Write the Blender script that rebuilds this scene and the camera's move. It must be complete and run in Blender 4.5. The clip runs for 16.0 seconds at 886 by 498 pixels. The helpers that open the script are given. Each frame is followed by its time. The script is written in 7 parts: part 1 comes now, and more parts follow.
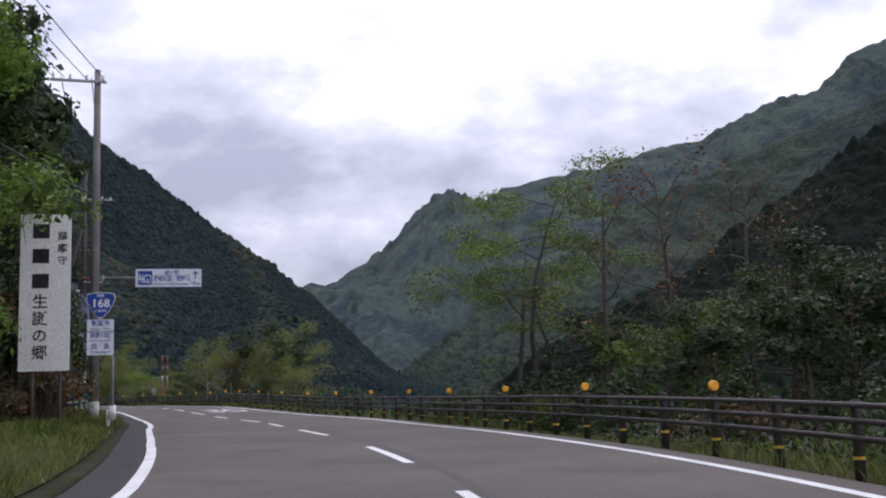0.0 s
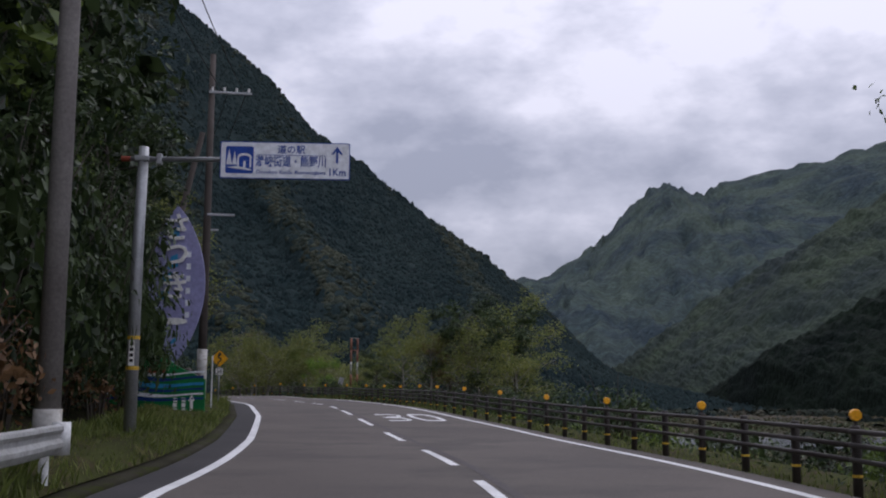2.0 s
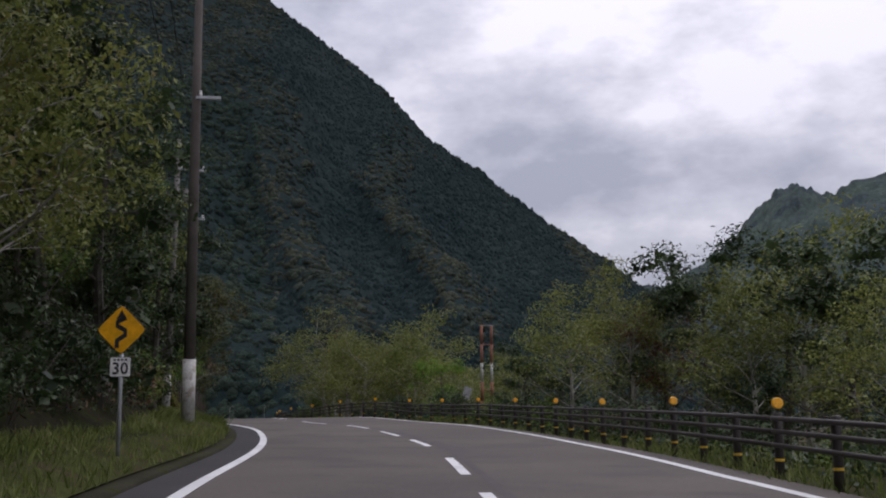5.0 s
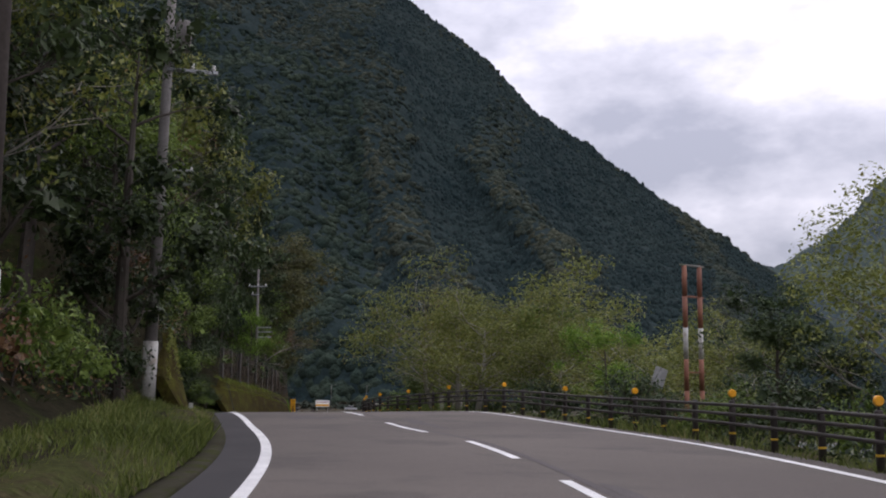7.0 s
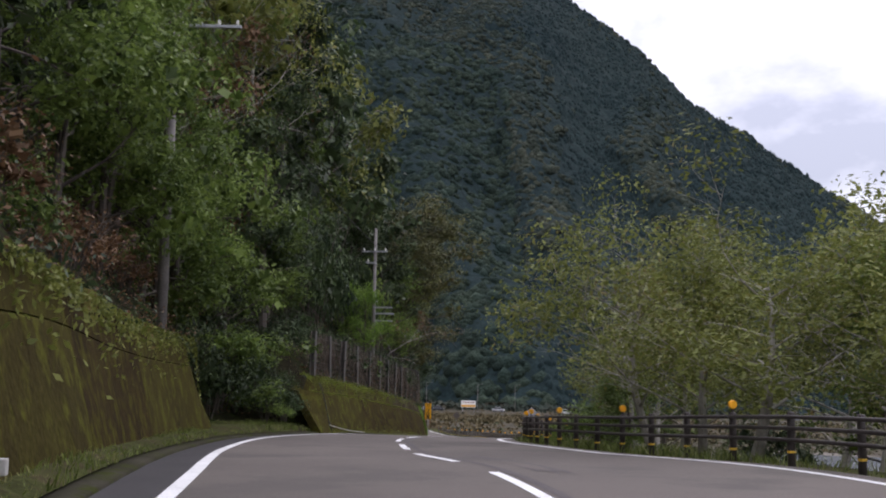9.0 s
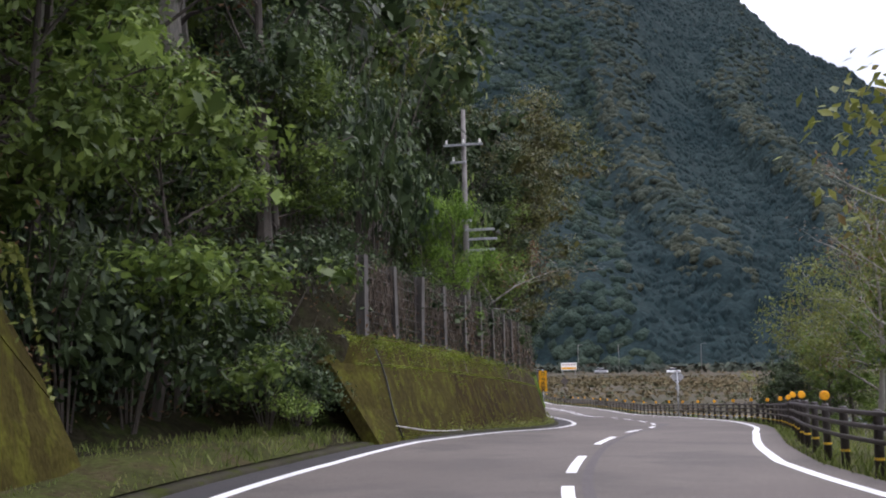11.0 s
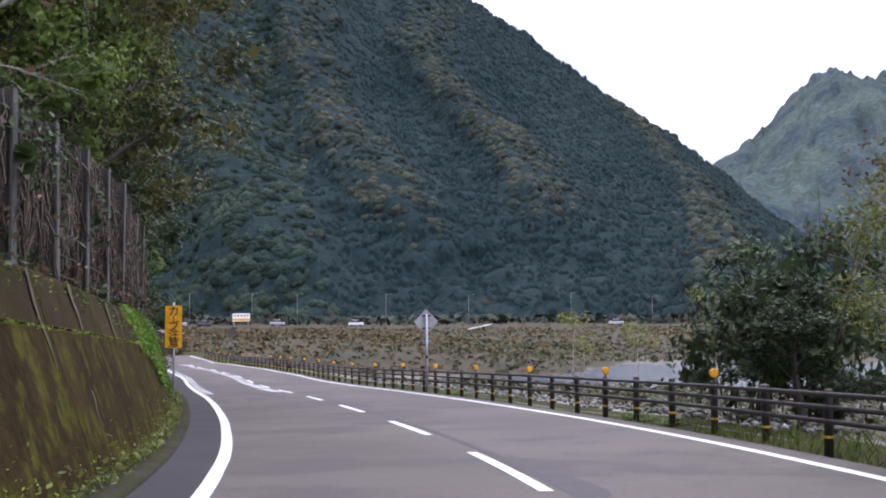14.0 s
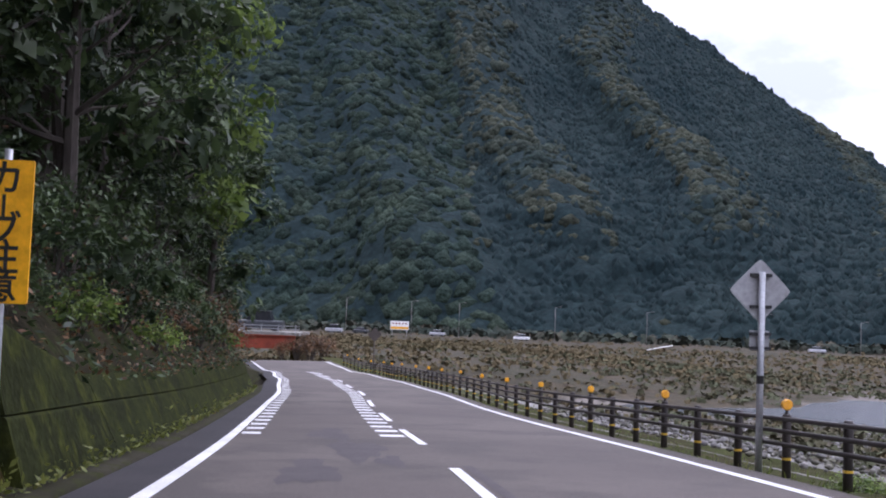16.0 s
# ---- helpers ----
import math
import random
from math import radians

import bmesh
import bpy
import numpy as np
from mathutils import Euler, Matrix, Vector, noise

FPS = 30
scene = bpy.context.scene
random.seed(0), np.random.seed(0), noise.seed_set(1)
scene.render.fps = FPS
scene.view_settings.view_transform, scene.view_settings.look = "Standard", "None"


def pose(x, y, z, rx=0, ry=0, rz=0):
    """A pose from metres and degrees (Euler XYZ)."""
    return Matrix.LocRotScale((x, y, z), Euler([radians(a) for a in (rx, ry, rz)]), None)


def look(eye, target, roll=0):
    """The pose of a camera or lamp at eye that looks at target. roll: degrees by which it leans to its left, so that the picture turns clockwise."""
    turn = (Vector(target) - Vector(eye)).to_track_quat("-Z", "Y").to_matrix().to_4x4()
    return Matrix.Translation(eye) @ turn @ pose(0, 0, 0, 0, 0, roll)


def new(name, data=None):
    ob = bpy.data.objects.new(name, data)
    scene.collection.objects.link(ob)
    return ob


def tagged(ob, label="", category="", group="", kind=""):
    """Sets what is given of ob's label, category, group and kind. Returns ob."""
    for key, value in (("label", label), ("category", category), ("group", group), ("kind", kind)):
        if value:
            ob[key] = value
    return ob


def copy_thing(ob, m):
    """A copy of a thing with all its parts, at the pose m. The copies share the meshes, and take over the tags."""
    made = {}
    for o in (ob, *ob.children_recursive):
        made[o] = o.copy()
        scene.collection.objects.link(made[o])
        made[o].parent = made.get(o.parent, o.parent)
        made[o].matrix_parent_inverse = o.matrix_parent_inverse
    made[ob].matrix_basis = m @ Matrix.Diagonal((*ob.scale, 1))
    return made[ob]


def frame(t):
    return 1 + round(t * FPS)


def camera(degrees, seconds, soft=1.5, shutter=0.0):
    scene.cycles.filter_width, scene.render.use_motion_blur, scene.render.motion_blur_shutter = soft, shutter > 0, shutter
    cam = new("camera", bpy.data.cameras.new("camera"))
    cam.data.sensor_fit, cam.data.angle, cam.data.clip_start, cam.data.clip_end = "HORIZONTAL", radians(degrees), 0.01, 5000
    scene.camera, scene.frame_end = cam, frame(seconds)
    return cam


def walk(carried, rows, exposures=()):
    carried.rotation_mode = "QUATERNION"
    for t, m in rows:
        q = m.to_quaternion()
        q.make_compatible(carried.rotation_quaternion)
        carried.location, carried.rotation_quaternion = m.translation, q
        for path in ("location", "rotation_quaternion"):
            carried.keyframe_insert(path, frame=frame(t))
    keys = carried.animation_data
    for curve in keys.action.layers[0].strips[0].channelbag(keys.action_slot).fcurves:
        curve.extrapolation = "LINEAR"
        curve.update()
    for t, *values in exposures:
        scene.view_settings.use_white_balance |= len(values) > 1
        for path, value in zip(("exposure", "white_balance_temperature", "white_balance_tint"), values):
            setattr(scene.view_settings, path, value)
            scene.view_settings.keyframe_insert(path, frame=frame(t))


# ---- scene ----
cam = camera(45.99, 16.0, soft=2.0)
PATH = [
    (0, (0.000, 0.000, 1.199), (-0.002, 9.911, 2.527), -1.79),
    (0.5, (-0.601, 6.223, 1.337), (-1.045, 16.125, 2.659), -1.53),
    (1, (-1.412, 11.755, 1.404), (-2.343, 21.618, 2.765), -0.82),
    (1.5, (-2.482, 17.115, 1.473), (-3.920, 26.917, 2.835), -0.08),
    (2, (-3.773, 22.296, 1.470), (-5.785, 32.004, 2.775), 0.41),
    (2.5, (-5.155, 27.021, 1.458), (-7.651, 36.617, 2.752), 0.54),
    (3, (-6.646, 32.017, 1.443), (-9.393, 41.549, 2.701), 0.30),
    (3.2, (-7.188, 33.930, 1.452), (-9.999, 43.448, 2.684), 0.28),
    (5.3, (-14.168, 54.615, 1.587), (-17.366, 63.976, 3.052), -0.52),
    (5.5, (-14.960, 56.601, 1.637), (-18.263, 65.924, 3.112), -0.42),
    (6, (-17.084, 61.185, 1.741), (-20.600, 70.440, 3.149), -0.11),
    (6.5, (-19.488, 65.961, 1.765), (-23.204, 75.154, 3.056), 0.25),
    (7, (-21.664, 70.734, 1.776), (-25.706, 79.798, 3.004), 0.32),
    (7.5, (-24.171, 75.707, 1.752), (-28.394, 84.691, 2.966), 0.34),
    (8, (-26.984, 80.878, 1.784), (-31.517, 89.709, 3.000), 0.40),
    (8.5, (-30.070, 86.070, 1.810), (-34.950, 94.711, 3.018), 0.70),
    (9, (-33.070, 90.816, 1.830), (-38.344, 99.220, 3.034), 1.15),
    (9.2, (-34.350, 92.462, 1.826), (-39.850, 100.720, 3.042), 1.15),
    (9.9, (-38.789, 98.274, 1.853), (-44.668, 106.278, 3.030), 0.33),
    (10.6, (-43.054, 104.307, 1.753), (-49.099, 112.212, 2.745), -0.78),
    (11.3, (-47.477, 110.482, 1.412), (-53.285, 118.583, 2.213), -1.75),
    (11.5, (-48.792, 112.271, 1.337), (-54.415, 120.505, 2.092), -1.93),
    (12, (-51.832, 116.726, 1.164), (-56.938, 125.299, 1.823), -2.14),
    (12.5, (-54.814, 121.849, 0.906), (-59.349, 130.741, 1.511), -1.91),
    (13, (-57.398, 126.638, 0.655), (-61.293, 135.834, 1.179), -1.43),
    (13.5, (-59.748, 131.658, 0.351), (-63.215, 141.027, 0.802), -1.00),
    (14, (-61.908, 136.787, -0.034), (-65.216, 146.216, 0.359), -0.34),
    (14.5, (-64.073, 141.687, -0.435), (-67.540, 151.058, -0.050), 0.39),
    (15, (-66.592, 147.189, -0.836), (-70.428, 156.414, -0.402), 0.97),
    (15.5, (-69.320, 152.580, -1.226), (-73.567, 161.619, -0.714), 1.79),
    (16, (-72.347, 157.836, -1.614), (-77.095, 166.620, -1.077), 2.13),
]
walk(cam, [(t, look(eye, target, roll)) for t, eye, target, roll in PATH],
     exposures=[(0.0, -0.06, 6000, 20), (0.5, -0.28, 6000, 20), (1.0, -0.44, 5980, 20), (1.5, -0.54, 5950, 20), (2.5, -0.5, 6050, 19), (5.5, -0.35, 6250, 19), (7.0, -0.05, 6300, 20), (9.0, 0.36, 6200, 20), (11.5, 1.0, 6080, 19.5), (13.5, 1.08, 5850, 22), (16.0, 0.76, 5700, 25.5)])

# ---- sky and sun: a bright overcast afternoon ----
SUN_EL, SUN_AZ = 52.0, 20.0      # degrees; azimuth from +y towards +x
world = bpy.data.worlds.new("overcast_sky")
scene.world = world
world.use_nodes = True
wt = world.node_tree
wt.nodes.clear()
wo = wt.nodes.new("ShaderNodeOutputWorld")
bg = wt.nodes.new("ShaderNodeBackground")
sky = wt.nodes.new("ShaderNodeTexSky")
sky.sky_type = "NISHITA"
sky.sun_disc = False
sky.sun_elevation, sky.sun_rotation = radians(SUN_EL), radians(SUN_AZ)
tc = wt.nodes.new("ShaderNodeTexCoord")
mp = wt.nodes.new("ShaderNodeMapping")
mp.inputs["Scale"].default_value = (1.0, 1.0, 1.9)
mp.inputs["Location"].default_value = (0.37, 0.15, 0.62)
n1 = wt.nodes.new("ShaderNodeTexNoise")
n1.inputs["Scale"].default_value, n1.inputs["Detail"].default_value, n1.inputs["Roughness"].default_value = 3.4, 6.0, 0.56
cr = wt.nodes.new("ShaderNodeValToRGB")
cr.color_ramp.elements[0].position, cr.color_ramp.elements[0].color = 0.37, (0.45, 0.47, 0.53, 1)
cr.color_ramp.elements[1].position, cr.color_ramp.elements[1].color = 0.57, (1.04, 1.03, 1.06, 1)
mid = cr.color_ramp.elements.new(0.48)
mid.color = (0.72, 0.73, 0.78, 1)
sc = wt.nodes.new("ShaderNodeVectorMath")
sc.operation = "SCALE"
sc.inputs["Scale"].default_value = 0.1
mx = wt.nodes.new("ShaderNodeMixRGB")
mx.inputs["Fac"].default_value = 0.9
wt.links.new(tc.outputs["Generated"], mp.inputs["Vector"])
wt.links.new(mp.outputs["Vector"], n1.inputs["Vector"])
wt.links.new(n1.outputs["Fac"], cr.inputs["Fac"])
wt.links.new(sky.outputs["Color"], sc.inputs[0])
wt.links.new(sc.outputs["Vector"], mx.inputs["Color1"])
wt.links.new(cr.outputs["Color"], mx.inputs["Color2"])
sep = wt.nodes.new("ShaderNodeSeparateXYZ")
wt.links.new(tc.outputs["Generated"], sep.inputs["Vector"])
up_ = wt.nodes.new("ShaderNodeMapRange")      # an overcast sky is brightest overhead
up_.inputs["To Min"].default_value, up_.inputs["To Max"].default_value = 0.92, 2.05
wt.links.new(sep.outputs["Z"], up_.inputs["Value"])
over = wt.nodes.new("ShaderNodeVectorMath")
over.operation = "SCALE"
wt.links.new(mx.outputs["Color"], over.inputs[0])
wt.links.new(up_.outputs["Result"], over.inputs["Scale"])
wt.links.new(over.outputs["Vector"], bg.inputs["Color"])
wt.links.new(bg.outputs["Background"], wo.inputs["Surface"])
bg.inputs["Strength"].default_value = 1.0
sun = new("sun", bpy.data.lights.new("sun", "SUN"))
sun.data.energy, sun.data.angle, sun.data.color = 0.8, radians(14), (1.0, 0.96, 0.9)
sun.matrix_world = look((0, 0, 0), (-math.sin(radians(SUN_AZ)) * math.cos(radians(SUN_EL)), -math.cos(radians(SUN_AZ)) * math.cos(radians(SUN_EL)), -math.sin(radians(SUN_EL))))


# ---- materials ----
def link(nt, a, b):
    nt.links.new(a, b)


def mat(name, c1, c2=None, rough=0.8, metal=0.0, big=0.6, fine=12.0, mix3=None, bump=0.3, bump_scale=None, spec=0.3, stretch=(1, 1, 1), island=0.0, emit=0.0, lo=0.35, hi=0.65, vary=0.2):
    """Two scales of noise between two or three colours, with a fine bump; lengths are metres."""
    m = bpy.data.materials.new(name)
    m.use_nodes = True
    nt = m.node_tree
    b = nt.nodes["Principled BSDF"]
    b.inputs["Roughness"].default_value, b.inputs["Metallic"].default_value = rough, metal
    b.inputs["Specular IOR Level"].default_value = spec
    geo = nt.nodes.new("ShaderNodeNewGeometry")
    mapn = nt.nodes.new("ShaderNodeMapping")
    mapn.inputs["Scale"].default_value = stretch
    link(nt, geo.outputs["Position"], mapn.inputs["Vector"])
    def nz(scale, detail=4.0, rough_=0.55):
        n = nt.nodes.new("ShaderNodeTexNoise")
        n.inputs["Scale"].default_value, n.inputs["Detail"].default_value, n.inputs["Roughness"].default_value = scale, detail, rough_
        link(nt, mapn.outputs["Vector"], n.inputs["Vector"])
        return n.outputs["Fac"]
    def ramp(fac, a, bb):
        r = nt.nodes.new("ShaderNodeMapRange")
        r.inputs["From Min"].default_value, r.inputs["From Max"].default_value = a, bb
        link(nt, fac, r.inputs["Value"])
        return r.outputs["Result"]
    def mixc(fac, a, bb):
        mm = nt.nodes.new("ShaderNodeMixRGB")
        link(nt, fac, mm.inputs["Fac"])
        for sock, v in (("Color1", a), ("Color2", bb)):
            if isinstance(v, tuple):
                mm.inputs[sock].default_value = (*v, 1)
            else:
                link(nt, v, mm.inputs[sock])
        return mm.outputs["Color"]
    c2 = c2 or tuple(v * 0.75 for v in c1)
    f1 = nz(big)
    col = mixc(ramp(f1, lo, hi), c1, c2)
    if mix3:
        col = mixc(ramp(nz(big * 2.7, 5.0, 0.6), 0.5, 0.62), col, mix3)
    f2 = nz(fine, 4.0, 0.65)
    hs = nt.nodes.new("ShaderNodeHueSaturation")
    link(nt, col, hs.inputs["Color"])
    v = nt.nodes.new("ShaderNodeMapRange")
    v.inputs["From Min"].default_value, v.inputs["From Max"].default_value = 0.3, 0.7
    v.inputs["To Min"].default_value, v.inputs["To Max"].default_value = 1 - vary, 1 + vary
    link(nt, f2, v.inputs["Value"])
    val = v.outputs["Result"]
    if island:
        v2 = nt.nodes.new("ShaderNodeMapRange")
        v2.inputs["To Min"].default_value, v2.inputs["To Max"].default_value = 1 - island, 1 + island
        link(nt, geo.outputs["Random Per Island"], v2.inputs["Value"])
        mu = nt.nodes.new("ShaderNodeMath")
        mu.operation = "MULTIPLY"
        link(nt, val, mu.inputs[0])
        link(nt, v2.outputs["Result"], mu.inputs[1])
        val = mu.outputs["Value"]
    link(nt, val, hs.inputs["Value"])
    link(nt, hs.outputs["Color"], b.inputs["Base Color"])
    if bump:
        bp = nt.nodes.new("ShaderNodeBump")
        bp.inputs["Strength"].default_value = bump
        bp.inputs["Distance"].default_value = 0.02 if not bump_scale else 0.25 / bump_scale
        link(nt, nz(bump_scale or fine, 4.0, 0.6), bp.inputs["Height"])
        link(nt, bp.outputs["Normal"], b.inputs["Normal"])
    if emit:
        b.inputs["Emission Color"].default_value = (*c1, 1)
        b.inputs["Emission Strength"].default_value = emit
    return m


def forest_mat(name, c1, c2, cell, deep=0.5, vary=0.35, big=0.012):
    """A far canopy: rounded crowns of about one cell, each with its own shade; lengths are metres."""
    m = bpy.data.materials.new(name)
    m.use_nodes = True
    nt = m.node_tree
    b = nt.nodes["Principled BSDF"]
    b.inputs["Roughness"].default_value, b.inputs["Specular IOR Level"].default_value = 0.95, 0.05
    geo = nt.nodes.new("ShaderNodeNewGeometry")
    warp = nt.nodes.new("ShaderNodeTexNoise")
    warp.inputs["Scale"].default_value, warp.inputs["Detail"].default_value = 1.1 / cell, 3.0
    add = nt.nodes.new("ShaderNodeVectorMath")
    add.operation = "MULTIPLY_ADD"
    add.inputs[1].default_value = (cell * 0.4,) * 3
    link(nt, geo.outputs["Position"], warp.inputs["Vector"])
    link(nt, warp.outputs["Color"], add.inputs[0])
    link(nt, geo.outputs["Position"], add.inputs[2])
    vo = nt.nodes.new("ShaderNodeTexVoronoi")
    vo.inputs["Scale"].default_value = 1.0 / cell
    link(nt, add.outputs["Vector"], vo.inputs["Vector"])
    n1, n2 = nt.nodes.new("ShaderNodeTexNoise"), nt.nodes.new("ShaderNodeTexNoise")
    for n, s, d in ((n1, big, 5.0), (n2, 1.6 / cell, 5.0)):
        n.inputs["Scale"].default_value, n.inputs["Detail"].default_value, n.inputs["Roughness"].default_value = s, d, 0.6
        link(nt, geo.outputs["Position"], n.inputs["Vector"])
    mixn = nt.nodes.new("ShaderNodeMixRGB")
    rg = nt.nodes.new("ShaderNodeMapRange")
    rg.inputs["From Min"].default_value, rg.inputs["From Max"].default_value = 0.36, 0.64
    link(nt, n1.outputs["Fac"], rg.inputs["Value"])
    link(nt, rg.outputs["Result"], mixn.inputs["Fac"])
    mixn.inputs["Color1"].default_value, mixn.inputs["Color2"].default_value = (*c1, 1), (*c2, 1)
    sep = nt.nodes.new("ShaderNodeSeparateXYZ")
    link(nt, vo.outputs["Color"], sep.inputs["Vector"])
    va, vb = nt.nodes.new("ShaderNodeMapRange"), nt.nodes.new("ShaderNodeMapRange")
    va.inputs["To Min"].default_value, va.inputs["To Max"].default_value = 1 - vary, 1 + vary
    vb.inputs["From Min"].default_value, vb.inputs["From Max"].default_value = 0.3, 0.7
    vb.inputs["To Min"].default_value, vb.inputs["To Max"].default_value = 0.65, 1.35
    tone = nt.nodes.new("ShaderNodeMath")
    tone.operation = "ADD"
    link(nt, sep.outputs["X"], tone.inputs[0])
    link(nt, geo.outputs["Random Per Island"], tone.inputs[1])
    va.inputs["From Max"].default_value = 2.0
    link(nt, tone.outputs["Value"], va.inputs["Value"])
    link(nt, n2.outputs["Fac"], vb.inputs["Value"])
    mu = nt.nodes.new("ShaderNodeMath")
    mu.operation = "MULTIPLY"
    link(nt, va.outputs["Result"], mu.inputs[0])
    link(nt, vb.outputs["Result"], mu.inputs[1])
    hs = nt.nodes.new("ShaderNodeHueSaturation")
    link(nt, mixn.outputs["Color"], hs.inputs["Color"])
    link(nt, mu.outputs["Value"], hs.inputs["Value"])
    link(nt, hs.outputs["Color"], b.inputs["Base Color"])
    ht = nt.nodes.new("ShaderNodeMath")          # crowns stand proud of the gaps, with leafy grain
    ht.operation = "MULTIPLY_ADD"
    ht.inputs[1].default_value = -1.0
    link(nt, vo.outputs["Distance"], ht.inputs[0])
    link(nt, n2.outputs["Fac"], ht.inputs[2])
    bp = nt.nodes.new("ShaderNodeBump")
    bp.inputs["Strength"].default_value, bp.inputs["Distance"].default_value = deep, cell * 0.5
    link(nt, ht.outputs["Value"], bp.inputs["Height"])
    link(nt, bp.outputs["Normal"], b.inputs["Normal"])
    return m


def leaf_mat(name, dark, light, translucent=0.25, dead=None):
    """Leaves: every leaf its own shade between two greens, a little light through them."""
    m = bpy.data.materials.new(name)
    m.use_nodes = True
    nt = m.node_tree
    b = nt.nodes["Principled BSDF"]
    b.inputs["Roughness"].default_value = 0.55
    b.inputs["Specular IOR Level"].default_value = 0.25
    geo = nt.nodes.new("ShaderNodeNewGeometry")
    oi = nt.nodes.new("ShaderNodeObjectInfo")
    nzn = nt.nodes.new("ShaderNodeTexNoise")
    nzn.inputs["Scale"].default_value = 0.45
    link(nt, geo.outputs["Position"], nzn.inputs["Vector"])
    add = nt.nodes.new("ShaderNodeMath")
    add.operation = "MULTIPLY_ADD"
    add.inputs[1].default_value, add.inputs[2].default_value = 0.55, -0.25
    link(nt, geo.outputs["Random Per Island"], add.inputs[0])
    add2 = nt.nodes.new("ShaderNodeMath")
    add2.operation = "ADD"
    link(nt, add.outputs["Value"], add2.inputs[0])
    link(nt, nzn.outputs["Fac"], add2.inputs[1])
    cr2 = nt.nodes.new("ShaderNodeValToRGB")
    e = cr2.color_ramp.elements
    e[0].position, e[0].color = 0.28, (*dark, 1)
    e[1].position, e[1].color = 0.72, (*light, 1)
    if dead:
        k = e.new(0.97)
        k.color = (*dead, 1)
    link(nt, add2.outputs["Value"], cr2.inputs["Fac"])
    hs = nt.nodes.new("ShaderNodeHueSaturation")
    mr = nt.nodes.new("ShaderNodeMapRange")
    mr.inputs["To Min"].default_value, mr.inputs["To Max"].default_value = 0.8, 1.2
    link(nt, oi.outputs["Random"], mr.inputs["Value"])
    link(nt, mr.outputs["Result"], hs.inputs["Value"])
    link(nt, cr2.outputs["Color"], hs.inputs["Color"])
    link(nt, hs.outputs["Color"], b.inputs["Base Color"])
    tr = nt.nodes.new("ShaderNodeBsdfTranslucent")
    link(nt, hs.outputs["Color"], tr.inputs["Color"])
    ms = nt.nodes.new("ShaderNodeMixShader")
    ms.inputs["Fac"].default_value = translucent
    out = nt.nodes["Material Output"]
    link(nt, b.outputs["BSDF"], ms.inputs[1])
    link(nt, tr.outputs["BSDF"], ms.inputs[2])
    link(nt, ms.outputs["Shader"], out.inputs["Surface"])
    return m


ASPHALT = mat("worn_asphalt", (0.125, 0.108, 0.095), (0.095, 0.082, 0.073), 0.85, big=0.16, fine=45, bump=0.6, bump_scale=60, mix3=(0.087, 0.077, 0.069), spec=0.25, vary=0.3)
SHOULDER = mat("dark_asphalt", (0.032, 0.030, 0.031), (0.044, 0.041, 0.041), 0.85, big=0.5, fine=50, bump=0.5, bump_scale=70, vary=0.3)
TAR = mat("tar_seam", (0.072, 0.063, 0.062), (0.084, 0.073, 0.071), 0.8, big=2, fine=40, vary=0.35)
PAINT = mat("road_paint", (0.78, 0.78, 0.77), (0.62, 0.62, 0.61), 0.7, big=0.9, fine=35, bump=0.2)
CONCRETE = mat("weathered_concrete", (0.30, 0.29, 0.27), (0.20, 0.19, 0.17), 0.9, big=1.2, fine=25, mix3=(0.13, 0.13, 0.09), bump=0.4, bump_scale=30)
MOSSY = mat("mossy_concrete", (0.050, 0.044, 0.011), (0.031, 0.024, 0.009), 0.95, big=0.9, fine=13, mix3=(0.066, 0.065, 0.012), bump=0.8, bump_scale=14, stretch=(1, 1, 0.7), lo=0.3, hi=0.7, vary=0.35, spec=0.04)
# greener moss, with the low wall's shade darkened into the colour as well
MOSSY_GREEN_SHADED = mat("shaded_green_mossy_concrete", (0.026, 0.031, 0.010), (0.016, 0.018, 0.008), 0.92, big=1.0, fine=12, mix3=(0.040, 0.046, 0.011), bump=0.8, bump_scale=13, stretch=(1, 1, 0.7), lo=0.34, hi=0.66, vary=0.4, spec=0.04)
# a darker, browner tone than the mossy panels
MOSSY_DARK = mat("dark_mossy_concrete", (0.038, 0.027, 0.009), (0.022, 0.015, 0.007), 0.9, big=1.1, fine=11, mix3=(0.056, 0.052, 0.009), bump=0.8, bump_scale=13, stretch=(1, 1, 0.7), lo=0.34, hi=0.66, vary=0.35, spec=0.04)
WORN_WALL = mat("stained_concrete", (0.058, 0.046, 0.024), (0.032, 0.024, 0.013), 0.9, big=0.6, fine=9, mix3=(0.030, 0.026, 0.008), bump=0.7, bump_scale=14, stretch=(1, 1, 0.5), lo=0.4, hi=0.6, spec=0.04)
KERBSTONE = mat("dirty_kerb", (0.050, 0.046, 0.034), (0.030, 0.029, 0.018), 0.95, big=0.9, fine=14, mix3=(0.036, 0.042, 0.012), bump=0.5, bump_scale=20, spec=0.04)
SOIL = mat("forest_soil", (0.030, 0.026, 0.015), (0.019, 0.017, 0.010), 0.95, big=0.5, fine=7, mix3=(0.026, 0.034, 0.010), bump=1.0, bump_scale=6, vary=0.5, spec=0.04)
GRASSY = mat("grassy_verge", (0.054, 0.062, 0.019), (0.034, 0.036, 0.014), 0.95, big=0.6, fine=10, mix3=(0.055, 0.046, 0.024), bump=1.0, bump_scale=9, vary=0.5, spec=0.04)
